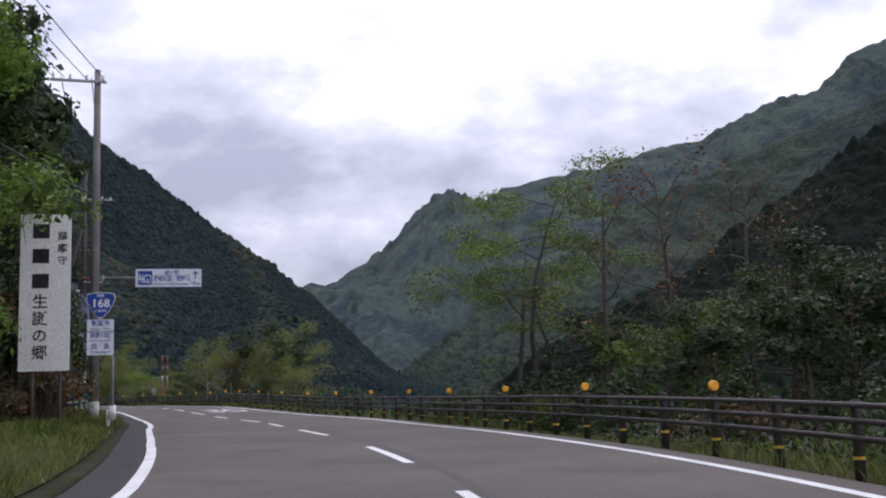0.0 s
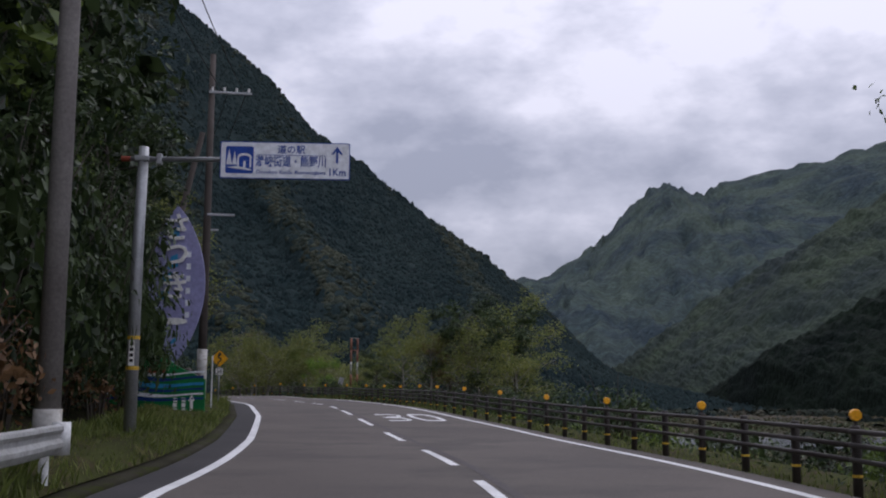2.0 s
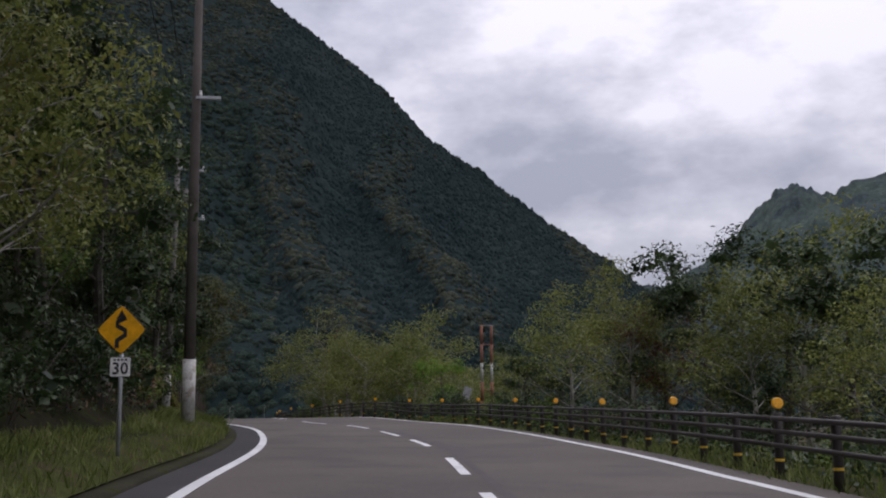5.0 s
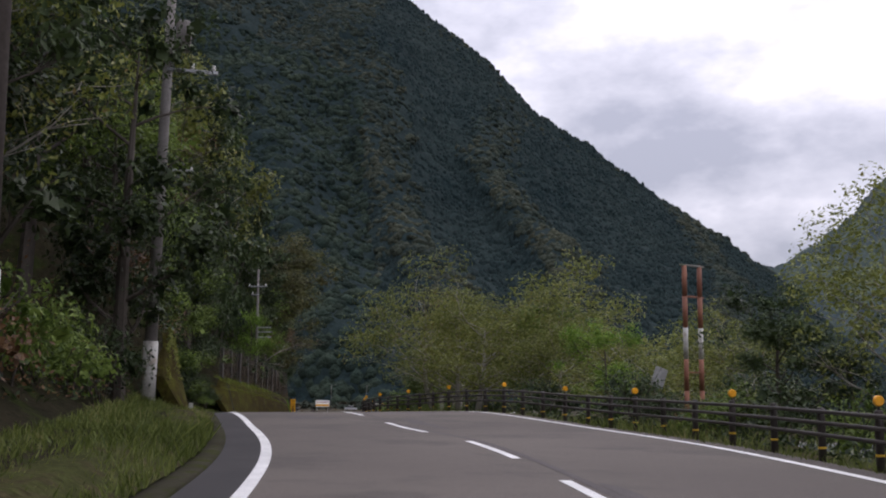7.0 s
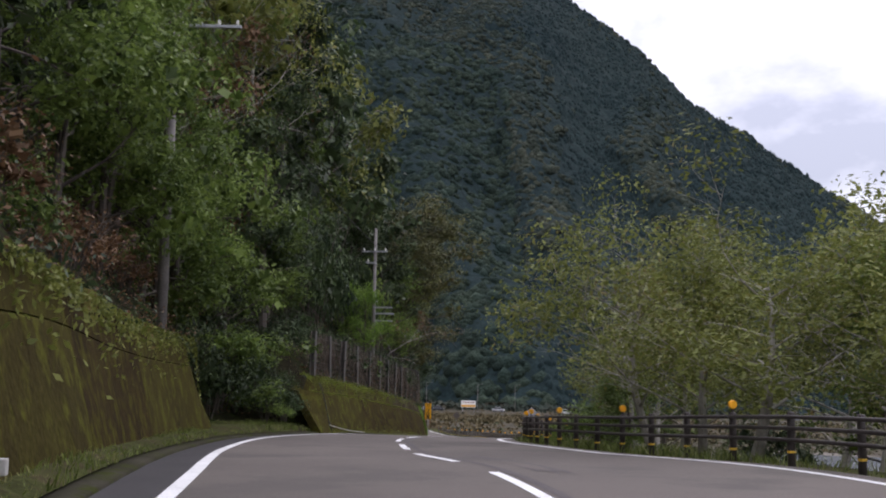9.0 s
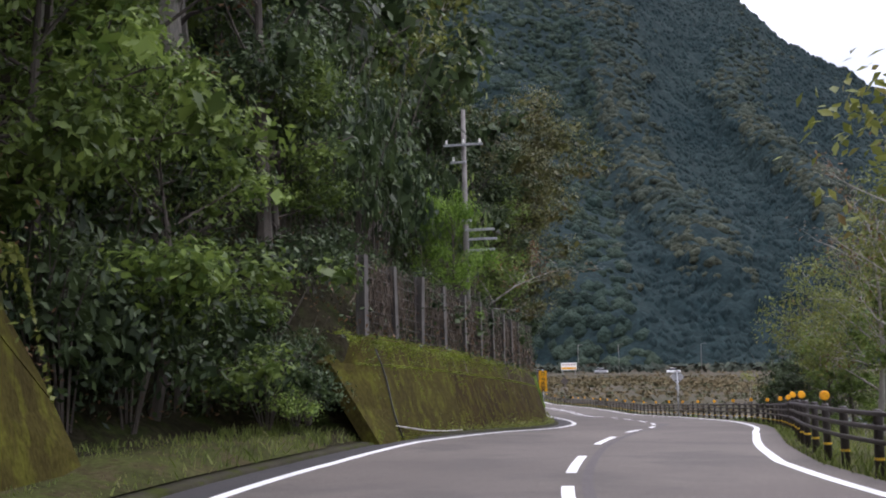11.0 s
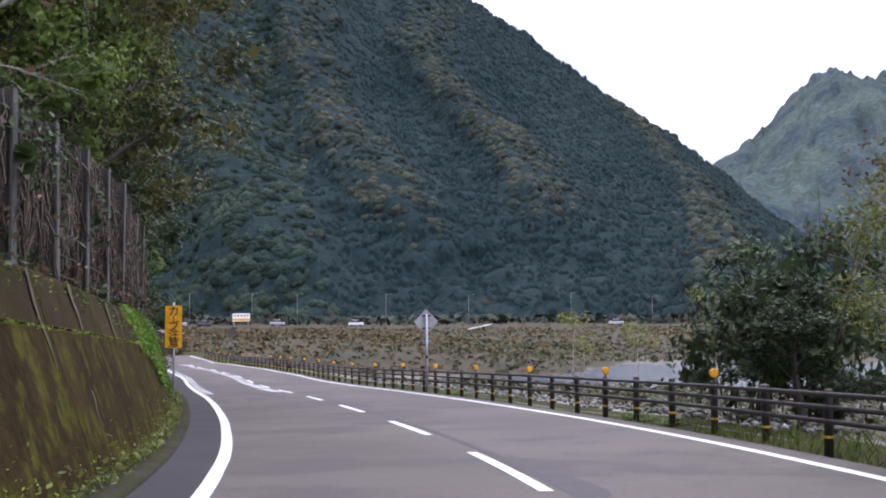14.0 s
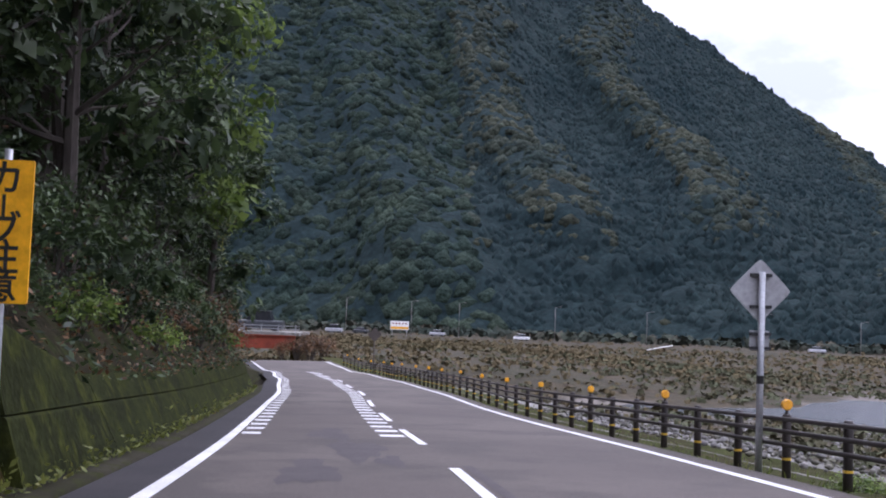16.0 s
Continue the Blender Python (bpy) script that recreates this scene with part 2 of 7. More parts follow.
FIELD = mat("dry_field", (0.043, 0.034, 0.017), (0.031, 0.029, 0.014), 0.95, big=0.09, fine=0.9, mix3=(0.050, 0.036, 0.018), bump=0.9, bump_scale=0.7, vary=0.5)
def shore_mix(m, low, high, colour):
    """Bare pale gravel where the ground comes down to the water."""
    nt = m.node_tree
    b = nt.nodes["Principled BSDF"]
    old = b.inputs["Base Color"].links[0].from_socket
    geo = nt.nodes.new("ShaderNodeNewGeometry")
    sep_ = nt.nodes.new("ShaderNodeSeparateXYZ")
    link(nt, geo.outputs["Position"], sep_.inputs["Vector"])
    n = nt.nodes.new("ShaderNodeTexNoise")
    n.inputs["Scale"].default_value, n.inputs["Detail"].default_value = 0.06, 6.0
    link(nt, geo.outputs["Position"], n.inputs["Vector"])
    ad = nt.nodes.new("ShaderNodeMath")
    ad.operation = "MULTIPLY_ADD"
    ad.inputs[1].default_value = 2.4
    link(nt, n.outputs["Fac"], ad.inputs[0])
    link(nt, sep_.outputs["Z"], ad.inputs[2])
    mr = nt.nodes.new("ShaderNodeMapRange")
    mr.inputs["From Min"].default_value, mr.inputs["From Max"].default_value = high + 1.2, low + 1.2
    link(nt, ad.outputs["Value"], mr.inputs["Value"])
    mm = nt.nodes.new("ShaderNodeMixRGB")
    link(nt, mr.outputs["Result"], mm.inputs["Fac"])
    link(nt, old, mm.inputs["Color1"])
    mm.inputs["Color2"].default_value = (*colour, 1)
    link(nt, mm.outputs["Color"], b.inputs["Base Color"])


shore_mix(FIELD, -13.5, -13.15, (0.13, 0.115, 0.095))
GRAVEL = mat("river_gravel", (0.21, 0.20, 0.185), (0.13, 0.125, 0.115), 0.9, big=0.25, fine=5.0, mix3=(0.10, 0.096, 0.065), bump=0.9, bump_scale=5, island=0.35, vary=0.5)
STEEL = mat("galvanised_steel", (0.42, 0.43, 0.44), (0.33, 0.34, 0.35), 0.5, 0.6, big=3, fine=30, bump=0.1)
WHITE_STEEL = mat("white_painted_steel", (0.72, 0.73, 0.72), (0.58, 0.58, 0.56), 0.5, big=3, fine=20, bump=0.1, spec=0.4)
POLE_GREY = mat("spun_concrete", (0.24, 0.225, 0.21), (0.17, 0.155, 0.145), 0.85, big=1.0, fine=20, bump=0.25)
POLE_BROWN = mat("stained_pole", (0.10, 0.085, 0.075), (0.07, 0.058, 0.05), 0.85, big=1.0, fine=20, bump=0.25)
WRAP = mat("pale_pole_wrap", (0.55, 0.54, 0.50), (0.40, 0.39, 0.36), 0.7, big=1.5, fine=14, mix3=(0.30, 0.27, 0.22), bump=0.2)
FENCE_DARK = mat("dark_brown_fence", (0.030, 0.024, 0.022), (0.045, 0.036, 0.032), 0.55, big=2, fine=25, bump=0.15, spec=0.4)
BAND = mat("yellow_band", (0.75, 0.48, 0.05), (0.6, 0.38, 0.04), 0.5, big=4, fine=30, bump=0.0)
AMBER = mat("amber_reflector", (0.95, 0.46, 0.02), (0.85, 0.38, 0.02), 0.25, big=6, fine=40, bump=0.0, spec=0.6)
SIGN_WHITE = mat("sign_white", (0.86, 0.85, 0.81), (0.80, 0.79, 0.75), 0.45, big=1, fine=6, bump=0.0)
BOARD_WHITE = mat("white_board_paint", (0.90, 0.885, 0.84), (0.86, 0.845, 0.80), 0.6, big=1.5, fine=20, bump=0.05, bump_scale=30)
SIGN_GREY = mat("reflective_pale_grey", (0.80, 0.82, 0.86), (0.72, 0.74, 0.78), 0.45, big=1.5, fine=8, bump=0.0)
SIGN_BLUE = mat("sign_blue", (0.012, 0.06, 0.33), (0.010, 0.05, 0.27), 0.4, big=2, fine=8, bump=0.0)
SIGN_BLACK = mat("sign_black", (0.02, 0.02, 0.02), (0.03, 0.03, 0.03), 0.5, big=2, fine=8, bump=0.0)
SIGN_YELLOW = mat("sign_yellow", (0.86, 0.42, 0.006), (0.76, 0.35, 0.006), 0.45, big=1.5, fine=8, bump=0.0)
SIGN_BACK = mat("sign_back_grey", (0.38, 0.385, 0.385), (0.31, 0.31, 0.31), 0.6, 0.2, big=2, fine=10, bump=0.05)
LAVENDER = mat("faded_lavender_paint", (0.34, 0.33, 0.55), (0.27, 0.27, 0.46), 0.6, big=1, fine=8, bump=0.05)
CYAN = mat("cyan_paint", (0.04, 0.30, 0.55), (0.03, 0.22, 0.45), 0.6, big=2, fine=8, bump=0.0)
DEEP_BLUE = mat("deep_blue_paint", (0.01, 0.04, 0.20), (0.01, 0.03, 0.15), 0.6, big=2, fine=8, bump=0.0)
SIGN_GREEN = mat("sign_green", (0.008, 0.19, 0.05), (0.008, 0.14, 0.04), 0.6, big=1.5, fine=8, bump=0.0)
RUST = mat("rust_red_paint", (0.30, 0.06, 0.03), (0.20, 0.045, 0.025), 0.7, big=1, fine=8, bump=0.1)
ORANGE = mat("faded_orange_paint", (0.30, 0.125, 0.075), (0.20, 0.085, 0.055), 0.6, big=1, fine=8, bump=0.0)
BARK = mat("grey_bark", (0.11, 0.095, 0.08), (0.06, 0.05, 0.042), 0.9, big=3, fine=18, bump=0.6, bump_scale=18, stretch=(1, 1, 0.3))
PALE_BARK = mat("pale_bark", (0.36, 0.34, 0.30), (0.20, 0.185, 0.16), 0.9, big=3, fine=18, bump=0.4, bump_scale=18, stretch=(1, 1, 0.3))
VINE = mat("dead_vine", (0.13, 0.105, 0.078), (0.075, 0.058, 0.042), 0.9, big=1.5, fine=10, bump=0.0, island=0.35)
WIRE = mat("black_cable", (0.03, 0.03, 0.03), (0.04, 0.04, 0.04), 0.5, big=2, fine=8, bump=0.0)
GLASS_DARK = mat("car_glass", (0.02, 0.022, 0.025), (0.03, 0.03, 0.033), 0.1, big=2, fine=8, bump=0.0, spec=0.6)
TYRE = mat("tyre", (0.02, 0.02, 0.02), (0.025, 0.025, 0.025), 0.8, big=2, fine=20, bump=0.1)
WATER = mat("river_water", (0.058, 0.064, 0.066), (0.040, 0.046, 0.049), 0.22, big=0.05, fine=0.35, bump=0.45, bump_scale=0.5, spec=0.15, stretch=(0.6, 1.6, 1), vary=0.4)
LEAF_DARK = leaf_mat("dark_evergreen_leaf", (0.017, 0.031, 0.013), (0.064, 0.095, 0.034))
LEAF_MOSS = leaf_mat("moss_sprig", (0.070, 0.095, 0.009), (0.20, 0.25, 0.026), 0.2)
LEAF_MID = leaf_mat("green_leaf", (0.055, 0.092, 0.018), (0.18, 0.25, 0.055), 0.38)
LEAF_LIGHT = leaf_mat("fresh_green_leaf", (0.07, 0.14, 0.014), (0.20, 0.31, 0.05), 0.4)
LEAF_OLIVE = leaf_mat("olive_autumn_leaf", (0.100, 0.118, 0.024), (0.225, 0.25, 0.062), 0.35, dead=(0.18, 0.13, 0.05))
LEAF_CYPRESS = leaf_mat("cypress_spray", (0.040, 0.046, 0.014), (0.115, 0.118, 0.036), 0.2, dead=(0.13, 0.095, 0.04))
LEAF_RUST = leaf_mat("brown_autumn_leaf", (0.08, 0.042, 0.020), (0.20, 0.12, 0.06), 0.3)
GRASS_BLADE = leaf_mat("grass_blade", (0.062, 0.086, 0.017), (0.175, 0.21, 0.055), 0.3, dead=(0.26, 0.22, 0.115))
CANOPY = mat("scrub_leaves", (0.054, 0.061, 0.044), (0.038, 0.048, 0.038), 0.95, big=0.02, fine=0.7, mix3=(0.072, 0.064, 0.046), bump=0.0, island=0.3, spec=0.05, vary=0.3)
# cedar green pulled towards blue, painting the valley haze into it
HAZED_CEDAR = forest_mat("hazed_cedar_canopy", (0.019, 0.030, 0.029), (0.012, 0.0215, 0.0225), 3.2, 0.3, 0.3)
BROAD_CROWN = forest_mat("broadleaf_crowns", (0.045, 0.050, 0.034), (0.023, 0.034, 0.029), 1.6, 0.8, 0.6, 0.02)
SPUR_CROWN = forest_mat("spur_crowns", (0.032, 0.045, 0.031), (0.018, 0.030, 0.025), 1.3, 1.0, 0.55, 0.03)
# far slope: cloud shadow and blue haze are mixed into these two tones
FAR_HILL = forest_mat("hazed_distant_forest", (0.058, 0.079, 0.064), (0.029, 0.043, 0.051), 20.0, 0.3, 0.35, 0.005)
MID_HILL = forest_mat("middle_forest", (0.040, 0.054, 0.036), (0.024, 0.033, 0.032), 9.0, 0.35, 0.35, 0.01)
# cedar canopy darkened, so the right hill's shade sits in its colour
SHADED_CEDAR_HILL = forest_mat("shaded_cedar_hill", (0.011, 0.017, 0.011), (0.007, 0.011, 0.009), 3.4, 0.5, 0.4)
GREEN_CANOPY = mat("green_brush", (0.088, 0.090, 0.052), (0.070, 0.078, 0.046), 0.95, big=0.05, fine=2.5, mix3=(0.078, 0.070, 0.043), bump=0.0, island=0.2, spec=0.05, vary=0.25)
BROWN_CANOPY = mat("brown_brush", (0.118, 0.094, 0.053), (0.096, 0.082, 0.044), 0.95, big=0.05, fine=2.5, bump=0.0, island=0.2, spec=0.05, vary=0.25)


# ---- mesh helpers ----
def fast_mesh(name, verts, faces):
    """A mesh from numpy arrays; faces all have the same number of corners."""
    verts, faces = np.asarray(verts, np.float32), np.asarray(faces, np.int32)
    me = bpy.data.meshes.new(name)
    n, k = faces.shape
    me.vertices.add(len(verts))
    me.vertices.foreach_set("co", verts.ravel())
    me.loops.add(n * k)
    me.loops.foreach_set("vertex_index", faces.ravel())
    me.polygons.add(n)
    me.polygons.foreach_set("loop_start", np.arange(0, n * k, k, dtype=np.int32))
    me.update(calc_edges=True)
    me.validate()
    return me


def smooth(me):
    me.polygons.foreach_set("use_smooth", [True] * len(me.polygons))
    me.update()


def obj(name, me, material, parent=None, label="", category="", group="", kind="", soft_=False):
    me.materials.append(material)
    if soft_:
        smooth(me)
    ob = new(name, me)
    if parent is not None:
        ob.parent = parent
    return tagged(ob, label, category, group, kind)


def part(name, bm, material, parent, label="", soft_=False):
    me = bpy.data.meshes.new(name)
    bm.to_mesh(me)
    bm.free()
    return obj(name, me, material, parent, label, soft_=soft_)


def thing(name, m, label, category, group="", kind=""):
    ob = tagged(new(name), label, category, group, kind)
    ob.matrix_world = m
    return ob


def box(bm, size, at=(0, 0, 0), bevel=0.0, rot=None):
    m = Matrix.Translation(at) @ (rot or Matrix()) @ Matrix.Diagonal((*size, 1))
    r = bmesh.ops.create_cube(bm, size=1.0, matrix=m)
    if bevel:
        edges = list({e for v in r["verts"] for e in v.link_edges})
        bmesh.ops.bevel(bm, geom=edges, offset=bevel, segments=2, affect="EDGES", profile=0.5)
    return bm


def tube(bm, pts, radii, seg=8, cap=True):
    """A tapered tube through points."""
    rings = []
    pts = [Vector(p) for p in pts]
    for i, p in enumerate(pts):
        d = (pts[min(i + 1, len(pts) - 1)] - pts[max(i - 1, 0)]).normalized()
        side = d.cross(Vector((0, 0, 1)) if abs(d.z) < 0.9 else Vector((1, 0, 0))).normalized()
        up = side.cross(d)
        r = radii[i] if hasattr(radii, "__len__") else radii
        rings.append([bm.verts.new(p + (side * math.cos(a) + up * math.sin(a)) * r) for a in (2 * math.pi * k / seg for k in range(seg))])
    for a, b in zip(rings, rings[1:]):
        for k in range(seg):
            bm.faces.new((a[k], a[(k + 1) % seg], b[(k + 1) % seg], b[k]))
    if cap:
        bm.faces.new(rings[0][::-1])
        bm.faces.new(rings[-1])
    return bm


def plate(bm, outline, y0, y1):
    """A flat plate in the xz plane from an outline, from y0 (front) to y1 (back)."""
    f = [bm.verts.new((x, y0, z)) for x, z in outline]
    b = [bm.verts.new((x, y1, z)) for x, z in outline]
    bm.faces.new(f)
    bm.faces.new(b[::-1])
    n = len(f)
    for i in range(n):
        bm.faces.new((f[i], b[i], b[(i + 1) % n], f[(i + 1) % n]))
    bmesh.ops.recalc_face_normals(bm, faces=bm.faces[:])
    return bm


def rounded(w, h, r, n=5):
    pts = []
    for cx, cz, a0 in ((w / 2 - r, h / 2 - r, 0), (-w / 2 + r, h / 2 - r, 90), (-w / 2 + r, -h / 2 + r, 180), (w / 2 - r, -h / 2 + r, 270)):
        pts += [(cx + r * math.cos(radians(a0 + 90 * k / n)), cz + r * math.sin(radians(a0 + 90 * k / n))) for k in range(n + 1)]
    return pts


def lettering(text, size, material, parent, x, z, y=-0.012, name="lettering", width=None, extrude=0.0):
    """Raised lettering on the front of a sign, centred at x, z."""
    cu = bpy.data.curves.new(name, "FONT")
    cu.body, cu.size, cu.align_x, cu.align_y = text, size, "CENTER", "CENTER"
    cu.resolution_u = 2
    cu.offset, cu.extrude = size * 0.016, extrude
    tmp = new("lettering_tmp", cu)
    me = bpy.data.meshes.new_from_object(tmp.evaluated_get(bpy.context.evaluated_depsgraph_get()))
    bpy.data.objects.remove(tmp)
    w = max(v.co.x for v in me.vertices) - min(v.co.x for v in me.vertices)
    k = width / w if width else 1.0
    me.transform(Matrix.Translation((x, y, z)) @ Matrix.Rotation(radians(90), 4, "X") @ Matrix.Diagonal((k, 1, 1, 1)))
    return obj(name, me, material, parent)


# ---- the road's line ----
ROAD = [
    (2.72, -13.81, -0.07), (1.90, -4.85, -0.07), (1.06, 4.11, 0.02), (-0.19, 13.02, 0.15),
    (-2.06, 21.83, 0.20), (-4.44, 30.51, 0.18), (-7.01, 39.13, 0.19), (-10.17, 47.55, 0.22),
    (-13.44, 55.93, 0.34), (-16.79, 64.29, 0.48), (-20.16, 72.63, 0.50), (-24.14, 80.70, 0.50),
    (-28.64, 88.49, 0.53), (-33.77, 95.88, 0.52), (-39.33, 102.96, 0.59), (-45.34, 109.65, 0.24),
    (-50.79, 116.80, -0.10), (-55.03, 124.73, -0.49), (-58.53, 133.02, -0.98), (-61.86, 141.38, -1.61),
    (-65.73, 149.51, -2.21), (-70.28, 157.27, -2.79), (-75.14, 164.84, -3.36), (-80.16, 172.31, -3.94),
    (-85.34, 179.67, -4.51), (-90.51, 187.04, -5.00), (-95.62, 194.45, -5.40), (-101.04, 201.62, -5.81),
    (-106.40, 208.85, -6.23), (-112.10, 215.81, -6.66), (-117.59, 222.94, -7.07), (-123.74, 229.51, -7.47),
]
_p = np.array([ROAD[0]] + ROAD + [ROAD[-1]])
_p[0], _p[-1] = 2 * _p[1] - _p[2], 2 * _p[-2] - _p[-3]
_c = []
for i in range(1, len(_p) - 2):
    a, b, c, d = _p[i - 1:i + 3]
    for u in np.arange(0, 1, 1 / 18):
        _c.append(0.5 * (2 * b + (c - a) * u + (2 * a - 5 * b + 4 * c - d) * u * u + (3 * b - a - 3 * c + d) * u ** 3))
_c = np.array(_c)
_l = np.r_[0, np.cumsum(np.hypot(*np.diff(_c[:, :2], axis=0).T))]
RS = np.arange(0, _l[-1], 0.5)
RC = np.stack([np.interp(RS, _l, _c[:, k]) for k in range(3)], 1)
RT = np.gradient(RC[:, :2], axis=0)
RT /= np.hypot(*RT.T)[:, None]
RN = np.stack([RT[:, 1], -RT[:, 0]], 1)
S_END = float(RS[-1])


def table(rows):
    xs, ys = zip(*rows)
    return lambda s: np.interp(s, xs, ys)


LW = table([(0, 3.5), (27, 3.6), (38, 4.0), (50, 4.05), (62, 3.5), (75, 3.35), (88, 3.7), (105, 3.9), (117, 4.15), (128, 4.2), (150, 3.85), (156, 4.0), (166, 3.2), (180, 3.4), (300, 3.5)])
RW = table([(0, 3.5), (36, 3.5), (50, 3.8), (66, 3.8), (82, 3.4), (92, 3.5), (99, 3.9), (108, 4.25), (118, 4.5), (128, 4.2), (150, 3.0), (160, 3.25), (172, 3.5), (188, 3.85), (214, 3.9), (232, 3.6), (300, 3.8)])
FO = lambda s: RW(s) + np.interp(s, [0, 50, 90, 110, 130, 160, 300], [1.0, 0.85, 0.85, 0.7, 0.75, 0.95, 0.95])


def at(s, o=0.0, h=0.0):
    """The place s metres along the road, o to its right, h over its surface."""
    s = np.asarray(s, float)
    x, y, z = (np.interp(s, RS, RC[:, k]) for k in range(3))
    nx, ny = np.interp(s, RS, RN[:, 0]), np.interp(s, RS, RN[:, 1])
    ext = np.minimum(s, 0) + np.maximum(s - S_END, 0)
    tx, ty = np.interp(s, RS, RT[:, 0]), np.interp(s, RS, RT[:, 1])
    return np.stack(np.broadcast_arrays(x + nx * o + tx * ext, y + ny * o + ty * ext, z + h), -1)


def heading(s):
    return math.degrees(math.atan2(np.interp(s, RS, RT[:, 1]), np.interp(s, RS, RT[:, 0])))


def stand(s, o, h=0.0, turn=0.0):
    """A pose beside the road: local y along it, x to the right."""
    x, y, z = at(s, o, h)
    return pose(x, y, z, 0, 0, heading(s) - 90 + turn)


def road_coords(x, y):
    """s, o of points (arrays)."""
    x, y = np.ravel(x), np.ravel(y)
    s, o = np.empty(len(x)), np.empty(len(x))
    for k in range(0, len(x), 4000):
        dx, dy = x[k:k + 4000, None] - RC[None, ::2, 0], y[k:k + 4000, None] - RC[None, ::2, 1]
        i = np.argmin(dx * dx + dy * dy, 1) * 2
        ox, oy = x[k:k + 4000] - RC[i, 0], y[k:k + 4000] - RC[i, 1]
        s[k:k + 4000] = RS[i] + ox * RT[i, 0] + oy * RT[i, 1]
        o[k:k + 4000] = ox * RN[i, 0] + oy * RN[i, 1]
    return s, o


def strip(name, s0, s1, lefts, heights, material, step=1.0, **tags):
    """A ribbon along the road; lefts and heights are functions of s, one for each column."""
    ss = np.arange(s0, s1 + 1e-6, step)
    cols = [at(ss, f(ss) if callable(f) else f, g(ss) if callable(g) else g) for f, g in zip(lefts, heights)]
    v = np.stack(cols, 1).reshape(-1, 3)
    n, k = len(ss), len(cols)
    f = [(i * k + j, i * k + j + 1, (i + 1) * k + j + 1, (i + 1) * k + j) for i in range(n - 1) for j in range(k - 1)]
    return obj(name, fast_mesh(name, v, f), material, soft_=True, **tags)


def vnoise(x, y, scale, seed=0.0, octaves=3):
    """Smooth noise for arrays, about -1 to 1."""
    out, amp, tot = np.zeros_like(np.asarray(x, float)), 1.0, 0.0
    for k in range(octaves):
        f = 2 ** k / scale
        ph = seed * 1.7 + k * 2.3
        out = out + amp * (np.sin(x * f * 1.1 + y * f * 0.73 + ph) + np.sin(x * f * -0.61 + y * f * 1.27 + ph * 1.9) + np.sin((x + y) * f * 0.83 - ph * 0.7 + 1.3 * np.sin(y * f * 0.5 + ph))) / 3
        tot += amp
        amp *= 0.5
    return out / tot

# ---- road surface and markings ----
edge_l = lambda s: -LW(s) - 0.75
edge_r = lambda s: RW(s) + 0.55
road_cols = [lambda s, k=k: -LW(s) + (RW(s) + 0.55 + LW(s)) * k / 8 for k in range(9)]
strip("road", -12, 292, road_cols, [0.0] * 9, ASPHALT, kind="structure", label="worn grey asphalt two-lane mountain road", category="road")
strip("road_shoulder", -12, 292, [edge_l, lambda s: -LW(s) + 0.02], [-0.012, -0.003], SHOULDER, kind="structure", label="dark asphalt shoulder beside the lane", category="road shoulder")
strip("edge_line_left", -12, 291, [lambda s: -LW(s) - 0.09, lambda s: -LW(s) + 0.09], [0.006, 0.006], PAINT, step=0.5, kind="structure", label="solid white edge line painted on asphalt", category="road marking")
strip("edge_line_right", -12, 291, [lambda s: RW(s) - 0.085, lambda s: RW(s) + 0.085], [0.006, 0.006], PAINT, step=0.5, kind="structure", label="solid white edge line painted on asphalt", category="road marking")
strip("asphalt_seam", -12, 205, [lambda s: np.interp(s, [110, 116, 132, 140], [0.16, -0.19, -0.24, 0.16]), lambda s: np.interp(s, [110, 116, 132, 140], [0.30, -0.05, -0.10, 0.30])], [0.004, 0.004], TAR, kind="structure", label="dark paving joint along the centre line", category="road joint")
drift = lambda s: np.interp(s, [110, 116, 132, 140], [0.0, -0.35, -0.40, 0.0])      # sideways offset that fits the centre line to the camera's view
DASHES = [(4, 8), (11.5, 15.5), (20, 25.15), (29.1, 33.4), (39.2, 44), (47.9, 51.5), (54.2, 58.2), (61.5, 65.1), (68.7, 73), (76, 80), (82.6, 86.7), (91.4, 95.3), (98.2, 102.2), (105.6, 110.1), (113.8, 118.6), (122.6, 126.4), (129, 133), (135.6, 139.6), (142.3, 146.2), (148, 151.4), (155.1, 158.9), (162.3, 166.3), (169.9, 173.4), (177, 181.4), (184.9, 189), (192.9, 197), (200.8, 204.6), (209, 213.6), (217, 221), (225, 229), (233, 237), (241, 245), (250, 254), (259, 263), (268, 272)]
for a, b in DASHES:
    strip("centre_dash", a, b, [lambda s: drift(s) - 0.075, lambda s: drift(s) + 0.075], [0.007, 0.007], PAINT, step=(b - a) / 6, kind="structure", group="centre line dashes", label="white dash of the centre line", category="road marking")
# slowing bars beside the edge line and the centre line, before the next bend
for k in range(40):
    s = 211.0 + k * 1.6
    strip("slowing_bar", s, s + 0.62, [lambda q: -LW(q) + 0.14, lambda q: -LW(q) + 0.5], [0.007, 0.007], PAINT, step=0.62, kind="structure", group="slowing bars", label="short white slowing bar on the lane", category="road marking")
    strip("slowing_bar", s, s + 0.62, [-0.62, -0.14], [0.007, 0.007], PAINT, step=0.62, kind="structure", group="slowing bars", label="short white slowing bar on the lane", category="road marking")
